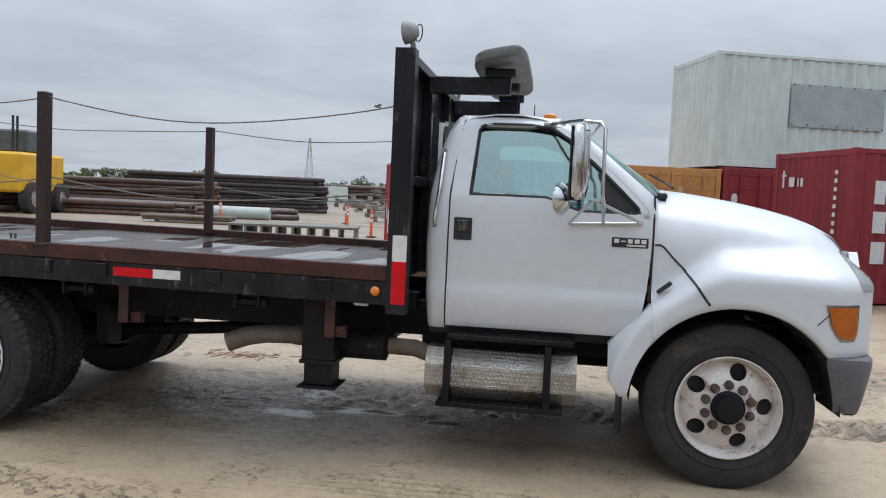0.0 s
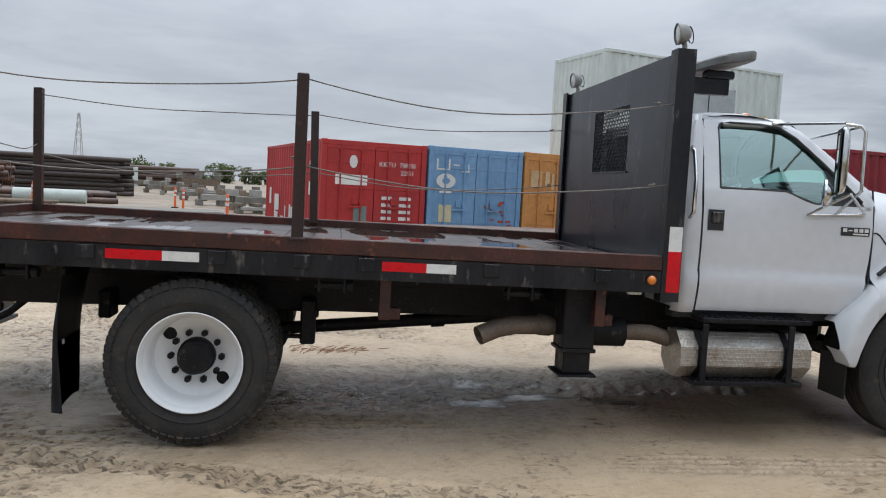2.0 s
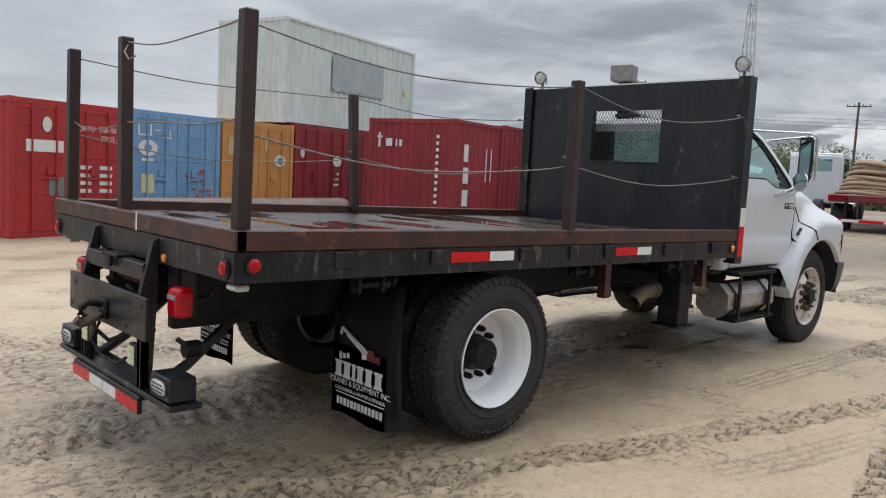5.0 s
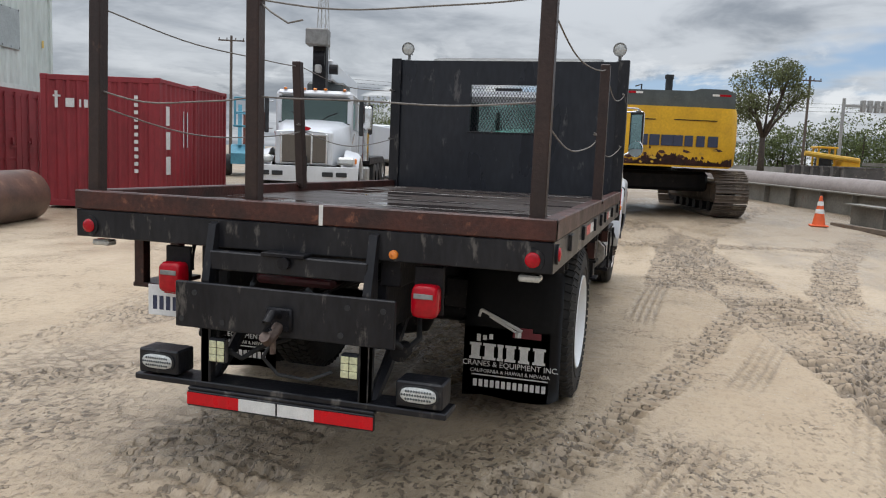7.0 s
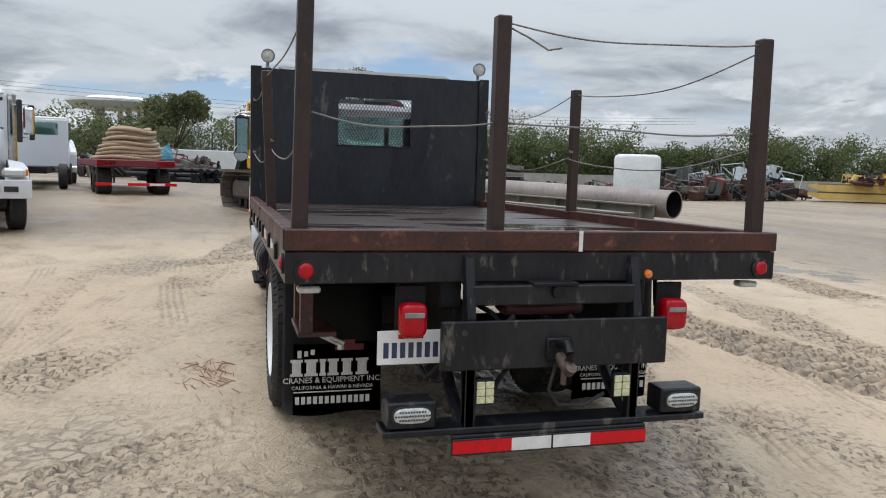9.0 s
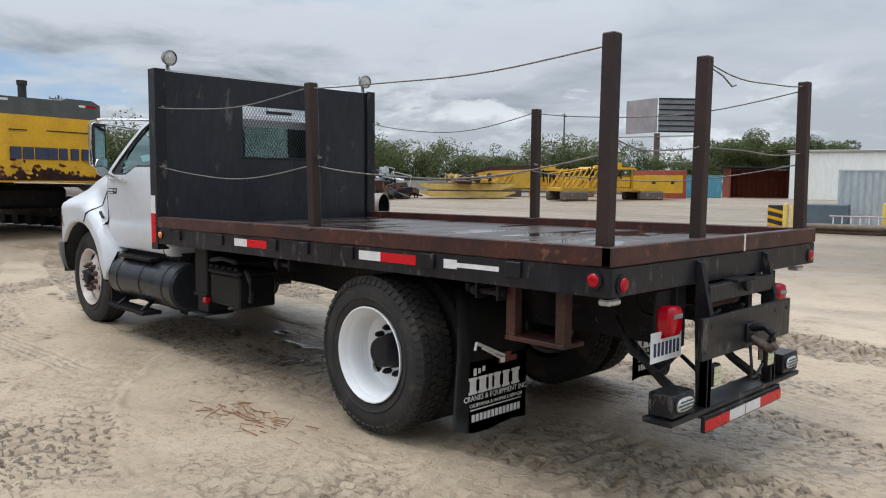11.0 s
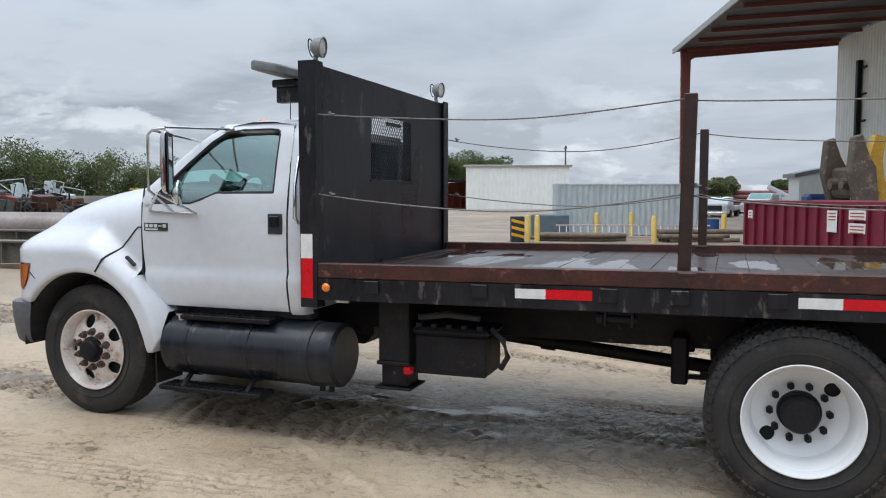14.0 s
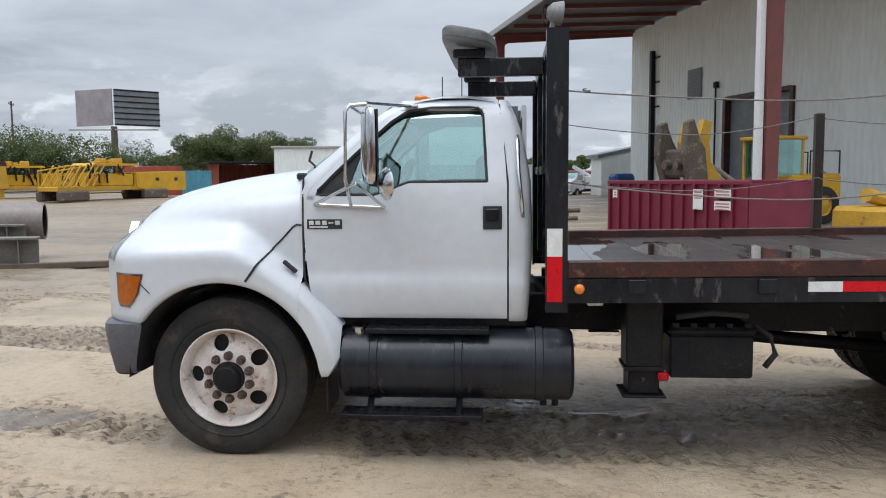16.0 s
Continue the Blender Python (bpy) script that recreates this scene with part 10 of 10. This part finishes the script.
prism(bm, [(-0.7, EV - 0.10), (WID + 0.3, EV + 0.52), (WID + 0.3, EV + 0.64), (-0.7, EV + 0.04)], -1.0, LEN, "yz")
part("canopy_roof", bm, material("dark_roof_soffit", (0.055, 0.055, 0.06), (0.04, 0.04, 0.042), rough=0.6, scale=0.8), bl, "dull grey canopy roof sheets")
bm = new_bm()
box(bm, -1.0, LEN, -0.78, -0.68, EV - 0.25, EV + 0.12, 0.01)
part("gutter", bm, BAR, bl)


def wall_with_door(bm):
    for x0, x1, z0, z1 in ((0, 13.8, 0, EV + 0.4), (20.4, LEN, 0, EV + 0.4), (13.8, 20.4, 6.7, EV + 0.4)):
        corrugated(bm, (x0, WID, z0), (1, 0, 0), (0, 0, 1), x1 - x0, z1 - z0, (0, -1, 0), 0.42, 0.045)


bm = new_bm()
wall_with_door(bm)
part("wall", bm, CLAD, bl, "pale ribbed wall cladding")
bm = new_bm()
corrugated(bm, (0, WID + 14, 0), (0, -1, 0), (0, 0, 1), 14, EV + 0.4, (-1, 0, 0), 0.42, 0.045)
part("wall", bm, CLAD, bl)
bm = new_bm()
box(bm, 13.7, 20.5, WID + 0.3, WID + 0.4, 0, 6.8, 0)
part("roller_door", bm, ROOFU, bl, "grey roller door")
bm = new_bm()
box(bm, 13.6, 13.9, WID - 0.12, WID + 0.35, 0, 6.8, 0.01)
box(bm, 20.3, 20.6, WID - 0.12, WID + 0.35, 0, 6.8, 0.01)
box(bm, 13.9, 20.3, WID - 0.12, WID + 0.35, 6.6, 6.85, 0.01)
part("door_frame", bm, RUST, bl, "dark steel door frame")
bm = new_bm()
box(bm, 9.05, 10.9, WID - 0.08, WID - 0.02, 7.1, 9.1, 0.01)
lv = part("louvre", bm, ROOFU, bl, "grey wall louvre")
for k in range(9):
    bm = new_bm()
    box(bm, 9.15, 10.8, WID - 0.13, WID - 0.08, 7.2 + k * 0.21, 7.31 + k * 0.21, 0)
    part("louvre_blade", bm, GREYL, lv)
bm = new_bm()
box(bm, 3.8, 4.15, WID - 0.35, WID - 0.05, 1.2, 11.2, 0.01)
part("downpipe", bm, CHASSIS, bl)
for z in (3.2, 5.0, 7.0, 8.8, 10.6):
    bm = new_bm()
    box(bm, 4.2, 4.9, WID - 0.16, WID - 0.05, z, z + 0.12, 0)
    part("pipe_clamp", bm, CHASSIS, bl)
bm = new_bm()
rod(bm, (12.9, WID - 0.2, 2.5), (12.9, WID - 0.2, 7.6), 0.06, 6)
box(bm, 12.75, 13.05, WID - 0.3, WID - 0.05, 7.5, 7.9, 0.02)
part("wall_lamp", bm, CHASSIS, bl)
bm = new_bm()
prism(bm, [(WID - 2.0, 0), (WID - 2.0, 3.4), (WID + 6, 5.0), (WID + 6, 0)], -3.4, -1.2, "yz")
part("lean_to", bm, CLAD, bl, "low pale lean-to")
bm = new_bm()
prism(bm, [(WID - 2.4, 3.35), (WID + 6, 5.02), (WID + 6, 5.3), (WID - 2.4, 3.65)], -3.6, -1.0, "yz")
part("lean_to_roof", bm, ROOFU, bl)

# yellow wheel loader by the wall
wl2 = thing("wheel_loader", pose(-7.4, -27.0, -0.32, 0, 0, 20), "yellow wheel loader with a worn open bucket frame", "loader")
for x in (-1.5, 1.5):
    for y in (-1.1, 1.1):
        road_wheel(wl2, x, y, 0.75, 0.6, YELW)
bm = new_bm()
box(bm, -2.8, -0.3, -0.9, 0.9, 0.8, 2.0, 0.12)
box(bm, 0.3, 2.2, -0.6, 0.6, 0.7, 1.5, 0.1)
part("body", bm, YEL, wl2)
bm = new_bm()
for x in (-0.9, 0.6):
    for y in (-0.8, 0.8):
        box(bm, x - 0.05, x + 0.05, y - 0.05, y + 0.05, 1.4, 3.4, 0.01)
box(bm, -1.05, 0.75, -0.95, 0.95, 3.35, 3.5, 0.04)
lc = part("cab", bm, YELW, wl2)
for y in (-0.82, 0.82):
    bm = new_bm()
    box(bm, -0.85, 0.55, y - 0.004, y + 0.004, 1.9, 3.35, 0)
    part("cab_glass", bm, GLASS, lc)
for y0 in (-0.75, 0.45):
    bm = new_bm()
    outer = [(2.0, 0.9), (2.7, 0.8), (3.3, 1.5), (3.7, 2.4), (3.75, 3.3), (3.55, 4.1)]
    inner = [(3.2, 4.0), (3.3, 3.2), (3.2, 2.5), (2.8, 1.9), (2.2, 1.5)]
    prism(bm, outer + inner, y0, y0 + 0.30)
    part("lift_arm", bm, YELW, wl2, "worn yellow curved lift arm")
for y0 in (-1.15, 0.75):
    bm = new_bm()
    prism(bm, [(3.5, 1.5), (4.3, 1.7), (4.6, 2.8), (4.5, 4.0), (4.2, 4.1), (4.0, 3.3), (3.7, 3.0), (3.7, 2.2)], y0, y0 + 0.40)
    bmesh.ops.bevel(bm, geom=bm.edges[:], offset=0.05, segments=1, affect="EDGES")
    part("grapple_claw", bm, TRACK, wl2, "worn dark steel claw")
bm = new_bm()
box(bm, 3.6, 4.3, -0.9, 0.9, 1.9, 3.0, 0.12)
for y in (-0.4, 0.4):
    rod(bm, (4.2, y, 2.4), (4.55, y, 2.4), 0.2, 12)
part("coupler", bm, TRACK, wl2, "worn steel coupler")
for y in (-0.3, 0.3):
    bm = new_bm()
    rod(bm, (1.5, y, 1.5), (2.6, y, 2.2), 0.09, 10)
    rod(bm, (2.6, y, 2.2), (3.5, y, 2.8), 0.05, 10)
    part("lift_ram", bm, BAR, wl2)
bm = new_bm()
for k in range(5):
    box(bm, -2.82, -2.79, -0.7, 0.7, 1.0 + 0.18 * k, 1.1 + 0.18 * k, 0.005)
part("grille", bm, DARK, wl2)
bm = new_bm()
tube(bm, [(-2.6, -0.9, 2.0), (-2.6, -0.9, 2.9), (-1.2, -0.9, 2.9), (-1.2, -0.9, 2.0)], 0.035, 6)
tube(bm, [(-2.6, 0.9, 2.0), (-2.6, 0.9, 2.9), (-1.2, 0.9, 2.9), (-1.2, 0.9, 2.0)], 0.035, 6)
part("handrail", bm, DARK, wl2)
bm = new_bm()
box(bm, -1.6, 1.4, -1.0, 1.0, 0.05, 0.9, 0.15)
rod(bm, (-1.4, 0, 0.8), (1.2, 0.2, 1.3), 0.25, 8)
o = mesh_object("loader_attachment", bm, YELW)
o.matrix_basis = pose(-9.6, -22.0, -0.32, 0, 0, 30)
tagged(o, "rusty yellow loader attachment on the ground", "attachment")
bm = new_bm()
box(bm, -0.8, 0.8, -0.6, 0.6, 0, 2.1, 0.2)
o = mesh_object("blue_compressor", bm, BLUED)
o.matrix_basis = pose(-4.9, -50.5, -0.35, 0, 0, 20)
tagged(o, "dark blue machine by the building", "machine")
stack_of_bars("pipe_stack", 0.5, -78.0, 106, 14.0, 5, 9, 0.24, STEELR, "far rusty red steel stock")

# billboard
bb = thing("billboard", pose(72.4, -127.5, -0.35), "two-sided roadside billboard on a steel pole", "billboard")
bm = new_bm()
rod(bm, (0, 0, 0), (0, 0, 11.2), 0.55, 14)
part("pole", bm, POLE, bb)
for ang2, lab, mat in ((-15, "faded greyish pink poster", material("faded_poster", (0.26, 0.235, 0.25), (0.36, 0.33, 0.34), rough=0.7, scale=0.6, blend=0.3)), (-132, "slatted back of a billboard", ROOFU)):
    bm = new_bm()
    m = pose(0, 0, 11.4, 0, 0, ang2)
    box(bm, 0.2, 8.3, -0.12, 0.12, 0.0, 6.4, 0.02, m)
    f = part("panel", bm, mat, bb, lab)
    if not lab.startswith("faded"):
        for k in range(7):
            bm = new_bm()
            box(bm, 0.2, 8.3, -0.26, 0.26, 0.1 + k * 1.0, 0.3 + k * 1.0, 0.01, m)
            part("slat", bm, CHASSIS, f)
bm = new_bm()
for a2 in (0, 160):
    box(bm, -7.5 if a2 else 0, 0 if a2 else 7.5, -0.5, 0.5, 10.5, 10.7, 0.02, pose(0, 0, 0, 0, 0, 12))
part("catwalk", bm, BAR, bb)

# ---- trees ----
def leaf_cloud(rng, centre, rad, n, size):
    """n small leaf clumps scattered unevenly in a ball-shaped region."""
    c = np.array(centre)
    d = rng.normal(size=(n, 3))
    d /= np.linalg.norm(d, axis=1, keepdims=True)
    r = rad * np.cbrt(rng.uniform(0.12, 1.0, n))[:, None]
    p = c + d * r * np.array([1, 1, 0.78])
    a, b = rng.normal(size=(n, 3)), rng.normal(size=(n, 3))
    a /= np.linalg.norm(a, axis=1, keepdims=True)
    b -= a * (a * b).sum(1, keepdims=True)
    b /= np.linalg.norm(b, axis=1, keepdims=True)
    s = size * rng.uniform(0.55, 1.3, n)[:, None]
    quad = np.stack([p - a * s, p - b * s * 0.55, p + a * s, p + b * s * 0.55], 1)
    return quad.reshape(-1, 3)


def leaf_mesh(name, pts, mat):
    me = bpy.data.meshes.new(name)
    n = len(pts) // 4
    me.from_pydata(pts.tolist(), [], np.arange(n * 4).reshape(n, 4).tolist())
    me.materials.append(mat)
    return me


def tree(x, y, z, h, spread, seed, mat, density=1.0, leaf=0.28, name="tree", label="leafy green tree beyond the yard", bare=0.0):
    rng = np.random.RandomState(seed)
    t = thing(name, pose(x, y, z), label, "tree", "yard trees")
    bm = new_bm()
    tips = []
    rod(bm, (0, 0, -0.3), (0.1, 0.05, h * 0.35), h * 0.03, 8, h * 0.02)
    for k in range(9):
        a = 2 * math.pi * k / 9 + rng.uniform(-0.3, 0.3)
        tip = Vector((spread * 0.62 * math.cos(a) * rng.uniform(0.5, 1.1), spread * 0.62 * math.sin(a) * rng.uniform(0.5, 1.1), h * rng.uniform(0.5, 0.9)))
        mid = Vector((tip.x * 0.35, tip.y * 0.35, h * 0.45))
        tube(bm, [(0.1, 0.05, h * 0.32), mid, tip], lambda u, h=h: h * 0.016 * (1 - 0.8 * u), 6)
        tips.append(tip)
        for j in range(3):
            q = tip + Vector((rng.uniform(-1, 1), rng.uniform(-1, 1), rng.uniform(0.2, 1))) * spread * 0.25
            tube(bm, [mid.lerp(tip, 0.6), q], lambda u, h=h: h * 0.006 * (1 - 0.7 * u), 5)
            tips.append(q)
    part("trunk", bm, BARK, t, "", True)
    pts = [leaf_cloud(rng, tip, spread * rng.uniform(0.20, 0.34), int(430 * density), leaf * 0.5) for tip in tips if rng.rand() > bare]
    crown = new("crown", leaf_mesh("crown", np.concatenate(pts), mat))
    crown.parent = t
    return t


tree(64.5, -9.0, 0.5, 10.5, 4.0, 11, LEAF2, 0.8, 0.2, "sparse_tree", "sparse pale tree with thin twiggy crown", 0.25)
tree(70, 6, 0.5, 7.0, 3.6, 12, LEAF2, 0.9)
tree(46.5, -104.0, 0.0, 6.4, 5.6, 13, LEAF, 1.3)
tree(41.5, -108.0, 0.0, 7.8, 6.2, 14, LEAF, 1.4)
tree(37.0, -110.0, 0.0, 6.8, 5.4, 15, LEAF, 1.3)
tree(1.5, -76, -0.3, 3.2, 2.2, 16, LEAF2, 1.0, 0.22)
tree(-6.5, -106, 0.0, 4.0, 2.2, 17, LEAF, 0.8)


def tree_line(path, seed, name, label, height, mat, every=2.2, leaves=100, size=0.155):
    """A continuous belt of trees along a path."""
    rng = np.random.RandomState(seed)
    bits = []
    bm = new_bm()
    for (x0, y0), (x1, y1) in zip(path, path[1:]):
        L = math.hypot(x1 - x0, y1 - y0)
        for k in range(int(L / every)):
            u = (k + rng.rand()) * every / L
            for row in range(2):
                x, y = x0 + (x1 - x0) * u + rng.uniform(-3, 3) + row * 3, y0 + (y1 - y0) * u + rng.uniform(-2, 2)
                h = height * rng.uniform(0.72, 1.15) * (1 + 0.12 * math.sin(x * 0.21 + y * 0.13))
                rod(bm, (x, y, -0.6), (x + rng.uniform(-0.4, 0.4), y, h * 0.6), 0.16, 5, 0.08)
                for j in range(14):
                    c = (x + rng.uniform(-2.1, 2.1), y + rng.uniform(-2.1, 2.1), h * rng.uniform(0.08, 0.88))
                    bits.append(leaf_cloud(rng, c, h * rng.uniform(0.13, 0.24), leaves, size))
    me = leaf_mesh(name, np.concatenate(bits), mat)
    o = tagged(new(name, me), label, "woods", kind="stuff")
    trunks = mesh_object("tree_line_trunks", bm, BARK, o)
    return o


tree_line([(100, 48), (94, 20), (90, -12), (86, -45), (76, -75), (62, -100), (48, -118)], 21, "tree_line", "long belt of dense green trees", 7.8, LEAF)
tree_line([(92, -30), (84, -58), (76, -82), (64, -104)], 24, "tree_line", "long belt of dense green trees", 6.2, LEAF)
tree_line([(-190, 235), (-110, 262), (-30, 275), (60, 270)], 22, "far_tree_line", "thin dark belt of trees on the horizon", 6.5, LEAF, 4.5, 30, 0.4)
tree_line([(60, 8), (64, 20), (66, 34)], 23, "roadside_shrubs", "pale green roadside shrubs beyond the yard", 4.2, LEAF2, 2.2)
bm = new_bm()
for (x0, y0), (x1, y1) in zip([(84, 4), (82, -20), (79, -46), (71, -70)], [(82, -20), (79, -46), (71, -70), (58, -93)]):
    d = Vector((x1 - x0, y1 - y0, 0))
    m = pose(x0, y0, -0.4, 0, 0, math.degrees(math.atan2(d.y, d.x)))
    box(bm, 0, d.length, -0.1, 0.1, 0, 2.0, 0, m)
tagged(mesh_object("boundary_wall", bm, CONC), "pale concrete boundary wall below the trees", "wall", kind="structure")
# scrap and stock before the wall
def junk_heap(x, y, ang, seed, label, high=1.4, wide=4.0, paints=None):
    """A heap of stripped machine parts: frames, drums, boxes, wheels and bent bars."""
    rng = random.Random(seed)
    t = thing("junk_heap", pose(x, y, H(x, y) - 0.03, 0, 0, ang), label, "scrap", "yard scrap")
    paints = paints or (CHASSIS, TRACK, RUST, MGREY, BIN, STEELR, PIPE)
    for k in range(22):
        u, m = rng.uniform(-wide / 2, wide / 2), rng.choice(paints)
        z = rng.uniform(0, high * 0.7) * (1 - abs(u) / wide)
        d = rng.uniform(-0.8, 0.8)
        bm = new_bm()
        kind = rng.randrange(5)
        if kind == 0:
            w, h = rng.uniform(0.3, 0.9), rng.uniform(0.3, 0.7) * high
            box(bm, -w, w, -0.4, 0.4, 0, h, 0.04)
            nm = "scrap_box"
        elif kind == 1:
            r = rng.uniform(0.22, 0.5)
            lathe(bm, [(-0.13, r * 0.5), (-0.13, r * 0.9), (-0.09, r), (0.09, r), (0.13, r * 0.9), (0.13, r * 0.5)], (0, 0, r), (0.2, 1, 0), 16, close=True)
            m, nm = RUBBER, "scrap_tyre"
        elif kind == 2:
            w, h = rng.uniform(0.6, 1.3), rng.uniform(0.5, 1.0) * high
            for p, q in (((-w, 0), (w, 0)), ((-w, h), (w, h)), ((-w, 0), (-w, h)), ((w, 0), (w, h)), ((-w, 0), (w, h))):
                rod(bm, (p[0], 0, p[1] + 0.04), (q[0], 0, q[1] + 0.04), 0.045, 5)
            nm = "scrap_frame"
        elif kind == 3:
            rod(bm, (-rng.uniform(0.5, 1.6), 0, 0.1), (rng.uniform(0.5, 1.6), rng.uniform(-0.5, 0.5), rng.uniform(0.1, high)), rng.uniform(0.04, 0.11), 7)
            nm = "scrap_bar"
        else:
            r = rng.uniform(0.2, 0.35)
            rod(bm, (0, 0, 0), (rng.uniform(-0.3, 0.3), 0, rng.uniform(0.5, 0.9)), r, 12)
            nm = "scrap_drum"
        ob = part(nm, bm, m, t)
        ob.matrix_basis = pose(u, d, z, rng.uniform(-14, 14), rng.uniform(-14, 14), rng.uniform(-60, 60))
    return t


for k in range(8):
    junk_heap(53.5 + 1.2 * (k % 2), -35.8 - 1.65 * k, 80 + 9 * (k % 3), 500 + k, "heap of dark stripped machine parts and scrap", 1.2 + 0.35 * (k % 3), 3.6)
for k in range(6):
    junk_heap(60.0 + 1.0 * (k % 2), -38.0 - 2.6 * k, 75, 520 + k, "tall row of grey-green machine parts and frames", 2.6, 4.6, (MGREY, BIN, CHASSIS, CSIL))
for x, y, k in ((47.5, -50.6, 1), (50.0, -52.2, 2)):
    junk = junk_heap(x, y, 36, 540 + k, "offcuts of yellow and rusty steel piled on steel forms", 0.6, 3.6, (FORMY, RUST, YELW))
    junk.location.z += 1.48
for k in range(7):
    junk_heap(47.0 + 2.0 * k, 9.0 - 1.0 * k, 20 + 30 * k, 560 + k, "low heap of dark scrap and wheels", 1.3, 4.0)
for k in range(9):
    junk_heap(66.0 - 0.9 * k, -14.0 - 2.6 * k, 70, 580 + k, "low heap of rusty red and dark steel scrap", 1.0, 3.6, (STEELR, RUST, CHASSIS, BIN))
for k in range(6):
    rng = random.Random(100 + k)
    x, y = 58 + rng.uniform(-2, 3), -20 - k * 2.0
    stack_of_bars("scrap_pile", x, y, rng.uniform(50, 90), rng.uniform(2.5, 5), rng.choice((2, 3)), rng.choice((4, 6, 8)), rng.uniform(0.1, 0.2), rng.choice((PIPE, BEAM, TIMBER, MGREY)), "loose pile of mixed steel scrap", jitter=0.8)
for k, (x, y, a) in enumerate(((41.5, 3.2, 20), (42.5, 1.6, 60), (43.2, -0.2, 100), (40.5, 4.6, 150), (39.6, 2.4, 80))):
    stack_of_bars("scrap_pile", x, y, a, 3.0, 3, 5, 0.14, CHASSIS, "loose pile of dark steel scrap")
bm = new_bm()
box(bm, -4.5, 4.5, -1.2, 1.2, 0.5, 2.7, 0.05)
o = mesh_object("white_box_trailer", bm, TANKW)
o.matrix_basis = pose(66, 3.5, 0.0, 0, 0, 84)
tagged(o, "long white box trailer by the trees", "trailer")

ft = thing("flat_trailer", pose(56.0, -18.0, H(56, -18), 0, 0, 62), "dark flat trailer loaded with steel", "trailer")
bm = new_bm()
box(bm, -4.5, 4.5, -1.2, 1.2, 0.75, 0.95, 0.02)
part("trailer_bed", bm, CHASSIS, ft)
for k in range(4):
    bm = new_bm()
    box(bm, -4.2, 4.0 - 0.3 * k, -1.1 + 0.1 * k, 1.1 - 0.1 * k, 0.97 + 0.3 * k, 1.22 + 0.3 * k, 0.01)
    part("steel_load", bm, BEAM if k % 2 else CHASSIS, ft)
for x in (-3.2, -2.2, 3.4):
    for y in (-1.0, 1.0):
        road_wheel(ft, x, y, 0.42, 0.3)

# twigs and bark litter by the truck
for x, y, n, s in ((0.72, 1.55, 55, 3),):
    rng = random.Random(s)
    bm = new_bm()
    for k in range(n):
        a = rng.gauss(0.4, 0.8)
        px, py = x + rng.gauss(0, 0.24), y + rng.gauss(0, 0.10)
        q = Vector((px, py, H(px, py) + 0.012))
        d = Vector((math.cos(a), math.sin(a), 0)) * rng.uniform(0.02, 0.07)
        rod(bm, q - d, q + d + Vector((0, 0, rng.uniform(0, 0.03))), rng.uniform(0.0015, 0.004), 5)
    tagged(mesh_object("bark_litter", bm, BRUSH), "scattered orange-brown bark and twigs", "litter", kind="stuff")
